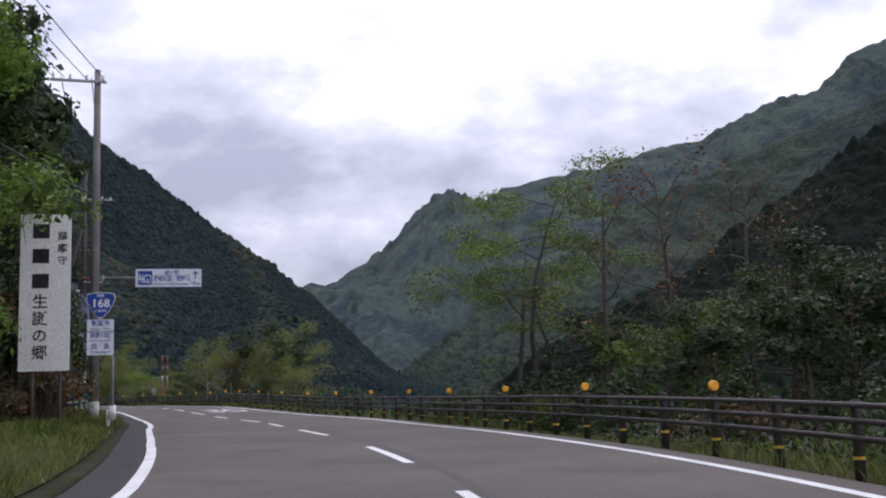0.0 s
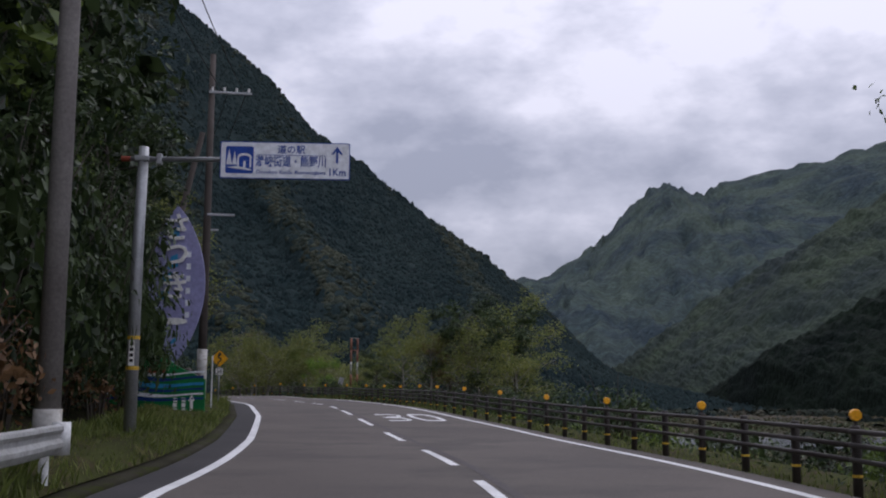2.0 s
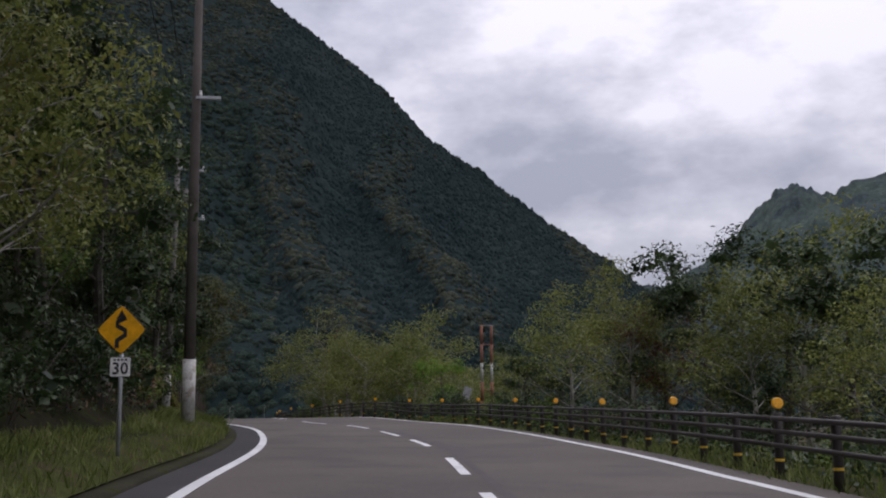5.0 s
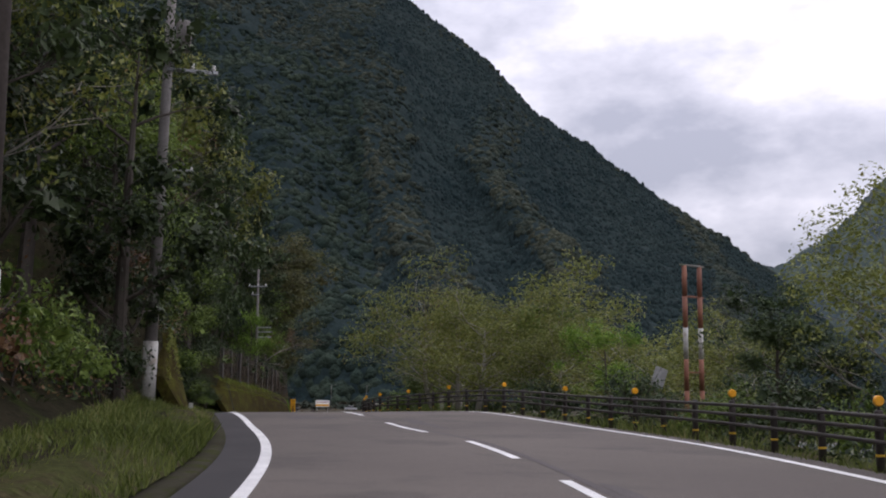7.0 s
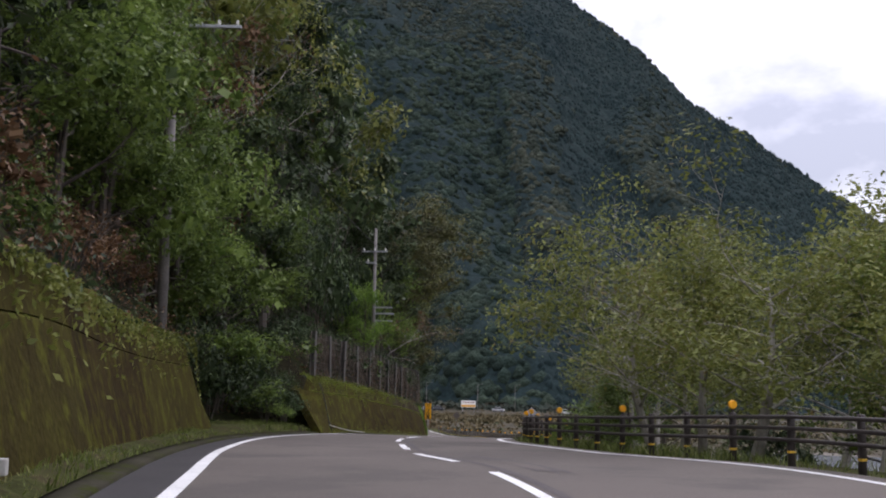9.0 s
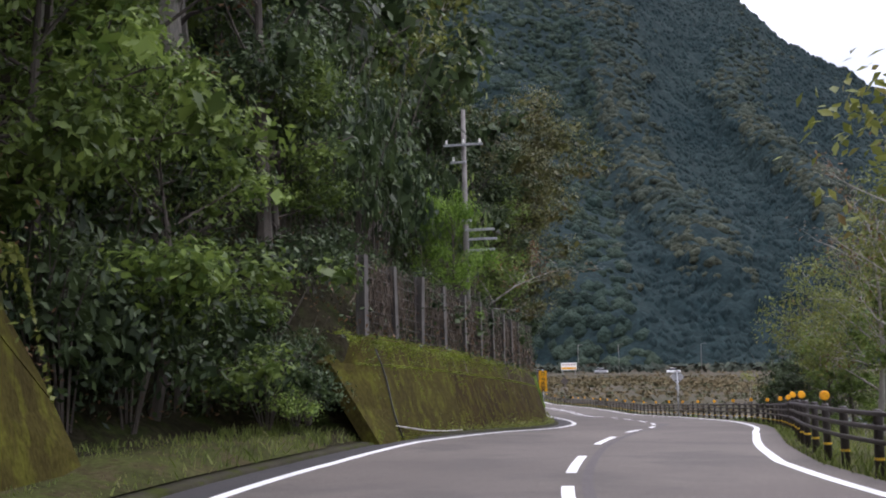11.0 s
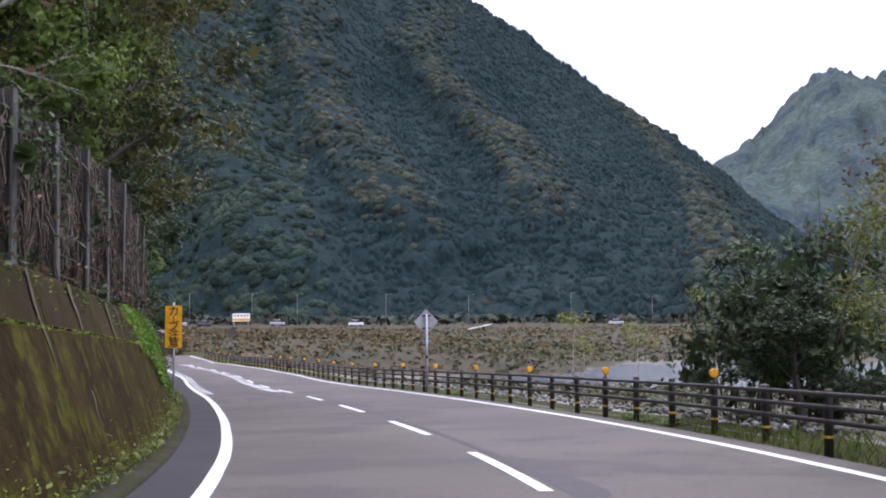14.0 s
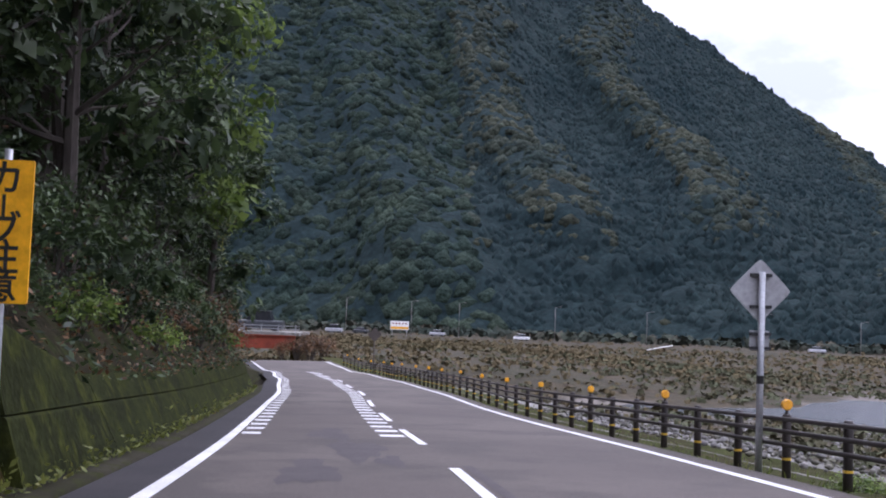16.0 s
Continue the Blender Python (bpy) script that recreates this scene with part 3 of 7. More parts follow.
# speed figures in the far lane, which face the other way
def road_figure(s, o, pts, w=0.16):
    """A stroke of a painted figure: points (across, along) from its middle."""
    v, f = [], []
    for (a, b), (c, d) in zip(pts, pts[1:]):
        n = Vector((-(d - b), c - a)).normalized() * (w / 2 if abs(d - b) > abs(c - a) else w * 1.6)
        base = len(v)
        v += [tuple(at(s + b - n.y, o + a - n.x, 0.008)), tuple(at(s + d - n.y, o + c - n.x, 0.008)), tuple(at(s + d + n.y, o + c + n.x, 0.008)), tuple(at(s + b + n.y, o + a + n.x, 0.008))]
        f.append((base, base + 1, base + 2, base + 3))
    return v, f
for o, pts in ((1.25, [(-0.35, -2.2), (0.3, -2.2), (0.42, -1.4), (0.3, -0.4), (-0.2, 0.0), (0.3, 0.5), (0.42, 1.4), (0.25, 2.2), (-0.35, 2.1)]), (2.45, [(-0.3, -2.2), (0.3, -2.2), (0.42, 0.0), (0.3, 2.2), (-0.3, 2.2), (-0.42, 0.0), (-0.3, -2.2)])):
    v, f = road_figure(74.0, o, pts)
    obj("road_figure", fast_mesh("road_figure", v, f), PAINT, kind="structure", label="worn white figure painted on the lane", category="road marking", group="lane figures")

# ---- kerb and gutter on the hill side ----
strip("kerb", -12, 240, [edge_l, edge_l, lambda s: edge_l(s) - 0.16, lambda s: edge_l(s) - 0.34, lambda s: edge_l(s) - 0.36], [-0.03, 0.03, 0.05, 0.05, -0.1], KERBSTONE, kind="structure", label="low mossy concrete kerb beside the shoulder", category="kerb")

# ---- hill side ground: bank, wall feet and wooded slope ----
W1, W2, W3 = (119.0, 146.5), (155.2, 200.8), (200.9, 238.0)      # stretches with retaining walls
def gate(s, a, b, soft_=1.2):
    return np.clip((np.asarray(s) - a) / soft_ + 0.5, 0, 1) * np.clip((b - np.asarray(s)) / soft_ + 0.5, 0, 1)
def blend(s, free, w1, w2, w3):
    g1, g2, g3 = gate(s, *W1), gate(s, *W2), gate(s, *W3)
    return free * (1 - g1 - g2 - g3) + w1 * g1 + w2 * g2 + w3 * g3
WH = lambda s: blend(s, 0.0, np.interp(s, [119, 128, 146], [2.45, 2.6, 2.95]), 2.38, np.interp(s, [202, 205, 238], [1.6, 1.1, 1.25]))
W1_IN = lambda s: np.interp(s, [119, 126, 134, 146], [0.38, 0.50, 0.40, 0.0])      # the first wall draws in towards the road
foot_o = lambda s: blend(s, np.interp(s, [0, 60, 90, 110, 149, 154, 240], [-5.7, -5.9, -5.9, -6.1, -6.2, -5.8, -6.0]), -6.15 + W1_IN(s), -4.75, -4.6)
foot_h = lambda s: blend(s, np.interp(s, [0, 20, 95, 110, 150], [0.15, 0.25, 0.4, 0.5, 0.3]), 0.12, 0.06, 0.08)
top_o = lambda s: blend(s, np.interp(s, [0, 60, 100, 240], [-7.6, -8.4, -8.0, -7.4]), -6.95 + W1_IN(s), -5.75, -5.2)
top_h = lambda s: blend(s, np.interp(s, [0, 60, 100, 150], [0.5, 0.6, 0.9, 0.7]), WH(s) - 0.06, WH(s) - 0.06, WH(s) - 0.06)
def slope_h(s, o):
    """Ground on the hill side, over the road's surface."""
    d = np.maximum(top_o(s) - o, 0)
    return top_h(s) + 1.05 * np.minimum(d, 14) + 0.75 * np.maximum(d - 14, 0) + 0.35 * vnoise(s, d, 3.0) * np.clip(d, 0, 1)
hill_cols = [lambda s: edge_l(s) - 0.34, foot_o, lambda s: foot_o(s) * 0.3 + top_o(s) * 0.7] + [lambda s, k=k: top_o(s) - k for k in (0, 1.5, 3.5, 6, 9, 13, 18, 26, 40)]
hill_hs = [0.05, foot_h, lambda s: foot_h(s) * 0.8 + top_h(s) * 0.2] + [lambda s, k=k: slope_h(s, top_o(s) - k) for k in (0, 1.5, 3.5, 6, 9, 13, 18, 26, 40)]
strip("hill_slope", -14, 300, hill_cols, hill_hs, SOIL, kind="structure", label="dark wooded slope above the road", category="hillside")
strip("grass_verge_left", -12, 153.2, [lambda s: edge_l(s) - 0.3, lambda s: edge_l(s) * 0.5 + foot_o(s) * 0.5 - 0.15, lambda s: np.maximum(foot_o(s) - 0.9, top_o(s) + 0.2)], [0.07, lambda s: 0.10 + foot_h(s) * 0.6, lambda s: foot_h(s) + 0.05], GRASSY, kind="structure", label="grassy verge at the foot of the slope", category="verge")

# ---- river side bank ----
def bank_h(s, o):
    d = np.maximum(o - FO(s) - 0.7, 0)
    floor = -13.2 - np.interp(s, RS, RC[:, 2])
    return np.maximum(-0.08 - 0.02 * d - np.interp(s, [42, 50, 76, 84], [0.30, 0.62, 0.62, 0.30]) * np.maximum(d - 1.5, 0) - 0.1 * np.maximum(d - 8, 0), floor) + 0.08 * vnoise(s, o, 2.5)
bank_cols = [lambda s: RW(s) + 0.5] + [lambda s, k=k: FO(s) + k for k in (-0.25, 0.5, 1.5, 3, 5, 8, 12, 17, 24, 34)]
bank_hs = [-0.02] + [lambda s, k=k: bank_h(s, FO(s) + k) for k in (-0.25, 0.5, 1.5, 3, 5, 8, 12, 17, 24, 34)]
strip("river_bank", -14, 300, bank_cols, bank_hs, GRASSY, kind="structure", label="weedy bank falling towards the river", category="river bank")

strip("gravel_shore", 182, 252, [lambda s: FO(s) + 0.45] + [lambda s, k=k: FO(s) + k for k in (3, 5, 8, 12, 17, 24, 33.5)], [lambda s: bank_h(s, FO(s) + 0.45) + 0.01] + [lambda s, k=k: bank_h(s, FO(s) + k) + 0.10 for k in (3, 5, 8, 12, 17, 24, 33.5)], GRAVEL, kind="structure", label="pale stony gravel shore below the fence", category="gravel")
rng = np.random.default_rng(31)
def stain(s, o, ls, lo_, material, label):
    """An irregular flat patch on the asphalt."""
    k = 22
    a = np.arange(k) * 2 * math.pi / k
    r = 1 + 0.22 * np.sin(a * 3 + s) + 0.14 * np.sin(a * 7 + 2 * s) + rng.normal(0, 0.07, k)
    ps = at(s + np.sin(a) * ls * r, o + np.cos(a) * lo_ * r, 0.004 + 0 * a)
    obj("asphalt_patch", fast_mesh("asphalt_patch", ps, [tuple(range(k))]), material, kind="structure", label=label, category="road patch")
for s, o, ls, lo_ in ((203.8, -1.9, 1.6, 0.36), (207.6, -1.2, 2.0, 0.45), (211.5, -1.6, 1.8, 0.4), (205.5, -0.8, 0.9, 0.2), (121.5, -2.2, 0.9, 0.75), (118.4, 0.55, 2.4, 0.24), (129.0, 0.5, 3.0, 0.2), (90.5, 0.45, 3.2, 0.16), (99.0, 0.35, 2.6, 0.2), (178.0, 0.4, 2.6, 0.16), (196.0, 0.6, 1.4, 0.2)):
    stain(s, o, ls, lo_, TAR, "dark oily stain on the worn asphalt")

# ---- the valley floor, one sheet to the horizon ----
def crest_gap(x, y):
    """Metres from the levee's crest, negative on the river side."""
    return (y - (410 + 0.33 * (x + 150))) * 0.95 + 3 * vnoise(x, y, 30.0, 4)
def valley(x, y):
    g = crest_gap(x, y)
    lev = np.interp(g, [-150, -112, -98, -45, -6, 0, 14, 20, 200], [-17.0, -13.9, -13.0, -12.2, -10.6, -10.0, -10.0, -10.4, -9.0]) + 0.3 * vnoise(x, y, 14.0, 2) + 0.4 * vnoise(x, y, 34.0, 11) * (g < 0)
    s, o = road_coords(x, y)
    # the dry field that climbs to the road's far end
    field = np.interp(np.hypot(np.ravel(x) + 190, (np.ravel(y) - 300) * 0.8), [0, 50, 80, 110, 150], [-8.8, -10.0, -12.0, -14.8, -17])
    z = np.maximum(np.ravel(lev), field)
    near = np.clip((70 - np.abs(o)) / 40, 0, 1) * np.clip((s + 60) / 40, 0, 1) * np.clip((330 - s) / 30, 0, 1)
    zr = np.interp(s, RS, RC[:, 2])
    hill = np.where(o < 0, np.interp(-o, [0, 8, 30, 300], [-1.2, -1.2, 8, 130]) + zr, np.maximum(-17.0, zr - 1.0 - np.interp(s, [42, 50, 76, 84], [0.36, 0.70, 0.70, 0.36]) * np.maximum(o - 4, 0)))
    left = np.clip((-o - 20) / 30, 0, 1) * np.clip((300 - s) / 60, 0, 1) * np.clip((s + 200) / 100, 0, 1)
    z = np.where(o < 0, z * (1 - np.maximum(near, left)) + hill * np.maximum(near, left), z * (1 - near) + hill * near)
    # stony flat between the road's bank and the water
    w = np.clip((s - 185) / 25, 0, 1) * np.clip(o / 10, 0, 1)
    bar = np.interp(284 + 3 * vnoise(x, y, 20.0, 6).ravel() - np.ravel(y), [-15, -2, 5, 40, 90], [-17, -13.6, -13.2, -12.5, -11.8]) * w - 17.0 * (1 - w)
    return np.maximum(z, bar)
gx = np.r_[-4500, -3000, -2000, -1400, np.arange(-900, 900, 9.0), 1400, 2000, 3000, 4500]
gy = np.r_[-4500, -3000, -1500, -700, np.arange(-300, 620, 9.0), 900, 1500, 2500, 4500]
GX, GY = np.meshgrid(gx, gy)
GZ = valley(GX, GY).reshape(GX.shape)
GZ = np.where((np.abs(GX) > 950) | (GY > 640) | (GY < -320), np.minimum(GZ, -9.0), GZ)
nx_, ny_ = len(gx), len(gy)
faces = [(j * nx_ + i, j * nx_ + i + 1, (j + 1) * nx_ + i + 1, (j + 1) * nx_ + i) for j in range(ny_ - 1) for i in range(nx_ - 1)]
obj("ground", fast_mesh("ground", np.stack([GX, GY, GZ], -1).reshape(-1, 3), faces), FIELD, kind="structure", label="valley floor with dry brown fields and levee", category="ground", soft_=True)
bm = bmesh.new()
bm.faces.new([bm.verts.new((x, y, -13.35)) for x, y in ((-130, 620), (-110, 180), (-40, 60), (25, -290), (900, -290), (900, 620))])
me = bpy.data.meshes.new("river")
bm.to_mesh(me)
bm.free()
obj("river", me, WATER, kind="structure", label="wide calm grey-green river", category="water")

# ---- mountains ----
def ridge_mesh(name, rows, base_z, depth, material, label, rough, seed, cols=160, lines=26, spurs=None, grain=0.0):
    """A mountain from its crest line (x, y, z); its face falls towards the viewer by depth metres."""
    rows = np.array(rows, float)
    u = np.linspace(0, len(rows) - 1, cols)
    cx, cy, cz = (np.interp(u, range(len(rows)), rows[:, k]) for k in range(3))
    vs = []
    for j in range(lines):
        w = j / (lines - 1)
        if w <= 0.8:
            g = w / 0.8                      # 0 at the foot, 1 on the crest
            x, y = cx - (1 - g) * depth[0], cy - (1 - g) * depth[1]
            z = base_z + (cz - base_z) * g ** 0.92
            amp = rough * np.sin(math.pi * min(g, 0.97)) * np.clip((cz - base_z) / 150, 0.1, 1)
            if spurs:
                bulge = spurs(cx, g)
                y, z = y - bulge * 0.8, z + bulge * 0.45
            z = z + amp * vnoise(x, y * 0.35, 60.0, seed, 4) + 0.055 * rough * vnoise(x, y, 12.0, seed + 3, 3)
        else:
            g = (w - 0.8) / 0.2
            x, y, z = cx + g * depth[0] * 0.4, cy + g * abs(depth[1]) * 0.5 + g * 40, cz - g * (cz - base_z) * 0.9
        vs.append(np.stack([x, y, z], -1))
    vs = np.stack(vs)
    if grain:                                # tree tops as an uneven surface
        rng = np.random.default_rng(int(seed * 10))
        def speck(step):
            q = rng.standard_normal((lines // step + 3, cols // step + 3))
            q = np.repeat(np.repeat(q, step, 0), step, 1)[:lines + 2, :cols + 2]
            return (q[1:-1, 1:-1] * 2 + q[:-2, 1:-1] + q[2:, 1:-1] + q[1:-1, :-2] + q[1:-1, 2:])[:lines, :cols] / 3.5
        bump_ = grain * (0.6 * speck(1) + 0.5 * speck(2) + 0.35 * speck(5))
        vs[..., 2] += bump_
        vs[..., 1] -= bump_ * 0.7
    v = vs.reshape(-1, 3)
    jj, ii = np.meshgrid(np.arange(lines - 1), np.arange(cols - 1), indexing="ij")
    k0 = (jj * cols + ii).ravel()
    f = np.stack([k0, k0 + 1, k0 + cols + 1, k0 + cols], -1)
    ob = obj(name, fast_mesh(name, v, f), material, kind="structure", label=label, category="mountain", soft_=True)
    return vs

def polar(rows, d, ex=0.0, ey=0.0, ez=1.3):
    """Crest points from bearings (degrees left of +y) and heights (degrees), d metres away."""
    out = []
    for r in rows:
        az, el = r[:2]
        dd = r[2] if len(r) > 2 else d
        out.append((ex - math.sin(radians(az)) * dd, ey + math.cos(radians(az)) * dd, ez + math.tan(radians(el)) * dd))
    return out
M1 = [(-1500, 1000, 820), (-1000, 1000, 680), (-620, 1000, 500), (-473, 1000, 380), (-442, 1000, 352), (-385, 1000, 305), (-336, 1000, 247), (-288, 1000, 214), (-240, 1000, 174), (-202, 1000, 147), (-156, 1000, 112), (-128, 1000, 92), (-102, 1000, 67), (-75, 1000, 39), (-50, 1000, 15), (-24, 1000, 4), (30, 1000, -8), (90, 1000, -12)]
# spurs that run down the near mountain: (height share, crest offset) lines with width and bulge
SPURS = [((0.18, 0.28, 0.42, 0.51, 0.61, 0.9), (-212, -221, -246, -281, -322, -352), 22, 26), ((0.12, 0.21, 0.36, 0.52, 0.75), (-262, -281, -338, -393, -440), 26, 26), ((0.02, 0.07, 0.13, 0.21, 0.29, 0.5), (-302, -310, -327, -361, -396, -480), 26, 30), ((0.02, 0.21, 0.59, 0.95), (-138, -143, -149, -200), 14, 12), ((0.1, 0.3, 0.6, 0.9), (-400, -470, -560, -640), 32, 30), ((0.1, 0.4, 0.9), (-520, -620, -760), 40, 34)]
def spur_share(cx, g):
    out = np.zeros(np.broadcast(cx, g).shape)
    for gs, xs, w, a in SPURS:
        win = np.clip((g - gs[0] + 0.06) / 0.12, 0, 1) * np.clip((gs[-1] + 0.1 - g) / 0.2, 0, 1)
        out = np.maximum(out, np.exp(-((cx - np.interp(g, gs, xs)) / w) ** 2) * win)
    return out
def spur_bulge(cx, g):
    out = 0.0
    for gs, xs, w, a in SPURS:
        win = np.clip((g - gs[0] + 0.06) / 0.12, 0, 1) * np.clip((1.0 - g) / 0.25, 0, 1)
        out = out + a * np.exp(-((cx - np.interp(g, gs, xs)) / (w * 1.2)) ** 2) * win
    return out
M1X = np.linspace(-1250, 90, 360)
M1 = [(x, 1000.0, np.interp(x, [r[0] for r in M1], [r[2] for r in M1]) + np.interp(x, [-400, -180, -100], [5.0, 4.0, 1.0])) for x in M1X]
face1 = ridge_mesh("mountain_near", M1, -15.0, (-60, 545), HAZED_CEDAR, "steep dark cedar-forested mountain beyond the river", 14, 1.0, cols=360, lines=150, spurs=spur_bulge, grain=1.2)
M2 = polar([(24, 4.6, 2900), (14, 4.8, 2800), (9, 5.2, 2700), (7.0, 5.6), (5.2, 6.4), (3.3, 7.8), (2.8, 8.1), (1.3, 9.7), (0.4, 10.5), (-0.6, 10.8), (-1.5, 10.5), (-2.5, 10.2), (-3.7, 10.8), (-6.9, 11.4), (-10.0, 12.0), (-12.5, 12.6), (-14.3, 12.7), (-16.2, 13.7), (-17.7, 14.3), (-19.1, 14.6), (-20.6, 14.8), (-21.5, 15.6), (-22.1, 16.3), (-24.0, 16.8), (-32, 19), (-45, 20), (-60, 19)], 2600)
ridge_mesh("mountain_far", M2, -20.0, (0, 1500), FAR_HILL, "distant green mountain with a pointed summit and haze-tinted forest", 60, 2.2, cols=280, lines=86, grain=4.0)
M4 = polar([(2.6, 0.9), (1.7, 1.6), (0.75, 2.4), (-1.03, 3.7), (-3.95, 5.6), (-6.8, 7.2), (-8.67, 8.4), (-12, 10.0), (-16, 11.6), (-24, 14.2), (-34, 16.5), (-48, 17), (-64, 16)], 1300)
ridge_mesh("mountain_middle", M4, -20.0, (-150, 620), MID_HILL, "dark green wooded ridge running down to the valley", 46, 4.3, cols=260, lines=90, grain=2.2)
for far_, k in (("mountain_far", 1.72), ("mountain_middle", 1.2)):          # scaled about eye height to line up in the camera's view
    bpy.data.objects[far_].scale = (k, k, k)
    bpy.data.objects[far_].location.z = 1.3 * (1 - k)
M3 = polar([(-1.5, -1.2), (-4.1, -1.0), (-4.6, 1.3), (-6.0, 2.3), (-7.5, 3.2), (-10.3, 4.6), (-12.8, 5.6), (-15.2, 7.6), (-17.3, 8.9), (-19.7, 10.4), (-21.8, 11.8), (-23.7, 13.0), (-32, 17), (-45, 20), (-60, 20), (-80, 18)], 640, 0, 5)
face3 = ridge_mesh("mountain_right", M3, -13.0, (-90, 330), SHADED_CEDAR_HILL, "dark wooded hill across the river", 12, 3.1, cols=240, lines=110, grain=1.6)


def ico(sub):
    bm = bmesh.new()
    bmesh.ops.create_icosphere(bm, subdivisions=sub, radius=1.0)
    v = np.array([p.co for p in bm.verts])
    f = np.array([[q.index for q in p.verts] for p in bm.faces])
    bm.free()
    return v, f
ICO1, ICO2 = ico(1), ico(2)


def rocks(name, places, radii, material, label, seed=0, category="stones", tall=1.0):
    """Uneven rounded stones joined into one sheet."""
    rng = np.random.default_rng(seed)
    v0, f0 = ICO1
    n, k = len(places), len(v0)
    size = radii[:, None, None] * np.stack([rng.uniform(0.8, 1.2, n), rng.uniform(0.8, 1.2, n), tall * rng.uniform(0.8, 1.35, n)], -1)[:, None]
    v = v0[None] * (1 + 0.17 * rng.standard_normal((n, k, 1)).clip(-1.6, 1.6)) * size + places[:, None]
    f = f0[None] + (np.arange(n) * k)[:, None, None]
    return obj(name, fast_mesh(name, v.reshape(-1, 3), f.reshape(-1, 3)), material, kind="stuff", label=label, category=category, soft_=True)


def leaf_quads(centres, size, rng, up=0.35, squash=1.0):
    """One small leaf or leaf spray for each centre: corners (n, 4, 3)."""
    n = len(centres)
    nrm = rng.standard_normal((n, 3))
    nrm[:, 2] = np.abs(nrm[:, 2]) + up
    nrm /= np.linalg.norm(nrm, axis=1)[:, None]
    a = np.cross(nrm, rng.standard_normal((n, 3)))
    a /= np.linalg.norm(a, axis=1)[:, None] + 1e-9
    b = np.cross(nrm, a)
    s = (size * rng.uniform(0.55, 1.35, n))[:, None]
    return np.stack([centres - a * s, centres + b * s * 0.45 * squash, centres + a * s, centres - b * s * 0.45 * squash], 1)


def canopy(name, places, radii, material, label, sprays=7, seed=0, category="forest", tall=1.0, leaf=0.62):
    """Crowns of leaf sprays on uneven domes, joined into one sheet of growth."""
    rng = np.random.default_rng(seed)
    n = len(places)
    d = rng.standard_normal((n, sprays, 3))
    d[..., 2] = np.abs(d[..., 2]) * 1.1 - 0.15
    d /= np.linalg.norm(d, axis=-1)[..., None]
    c = (places[:, None] + d * radii[:, None, None] * (1, 1, tall) * rng.uniform(0.6, 1.1, (n, sprays, 1))).reshape(-1, 3)
    nrm = d.reshape(-1, 3) + rng.normal(0, 0.3, c.shape) + (0, 0, 0.25)
    nrm /= np.linalg.norm(nrm, axis=1)[:, None]
    a = np.cross(nrm, rng.standard_normal(c.shape))
    a /= np.linalg.norm(a, axis=1)[:, None] + 1e-9
    b = np.cross(nrm, a)
    sz = (np.repeat(radii, sprays) * leaf * rng.uniform(0.55, 1.35, len(c)))[:, None]
    q = np.stack([c - a * sz, c + b * sz * 0.65, c + a * sz, c - b * sz * 0.65], 1)
    return obj(name, fast_mesh(name, q.reshape(-1, 3), np.arange(len(q) * 4).reshape(-1, 4)), material, kind="stuff", label=label, category=category)


def face_points(face, n, g0, g1, u0, u1, seed):
    """Points spread over a mountain's face."""
    rng = np.random.default_rng(seed)
    L, C = face.shape[:2]
    a, b = rng.uniform(g0, g1, n) * (L - 1), rng.uniform(u0, u1, n) * (C - 1)
    i, j = np.minimum(a.astype(int), L - 2), np.minimum(b.astype(int), C - 2)
    p, q = (a - i)[:, None], (b - j)[:, None]
    return (face[i, j] * (1 - p) + face[i + 1, j] * p) * (1 - q) + (face[i, j + 1] * (1 - p) + face[i + 1, j + 1] * p) * q, a / (L - 1), b / (C - 1)
def firs(name, places, radii, material, label, seed):
    """Upright conifer crowns with their skirts down in the canopy, joined into one sheet of forest."""
    rng = np.random.default_rng(seed)
    n, k = len(places), 5
    a = np.arange(k) * 2 * math.pi / k + rng.uniform(0, 6.28, (n, 1))
    def ring(share, lo, hi):
        r = radii[:, None] * share * rng.uniform(0.8, 1.25, (n, k))
        return np.stack([np.cos(a) * r, np.sin(a) * r, rng.uniform(lo, hi, (n, k)) * radii[:, None]], -1)
    tip = np.stack([rng.normal(0, 0.12, n) * radii, rng.normal(0, 0.12, n) * radii, radii * rng.uniform(0.8, 1.3, n)], -1)[:, None]
    v = np.concatenate([ring(1.0, -1.9, -1.5), ring(0.8, -0.3, 0.2), tip], 1) + places[:, None]
    f0 = np.array([q for j in range(k) for q in ((j, (j + 1) % k, k + (j + 1) % k), (j, k + (j + 1) % k, k + j), (k + j, k + (j + 1) % k, 2 * k))])
    f = f0[None] + (np.arange(n) * (2 * k + 1))[:, None, None]
    return obj(name, fast_mesh(name, v.reshape(-1, 3), f.reshape(-1, 3)), material, kind="stuff", label=label, category="forest", soft_=True)


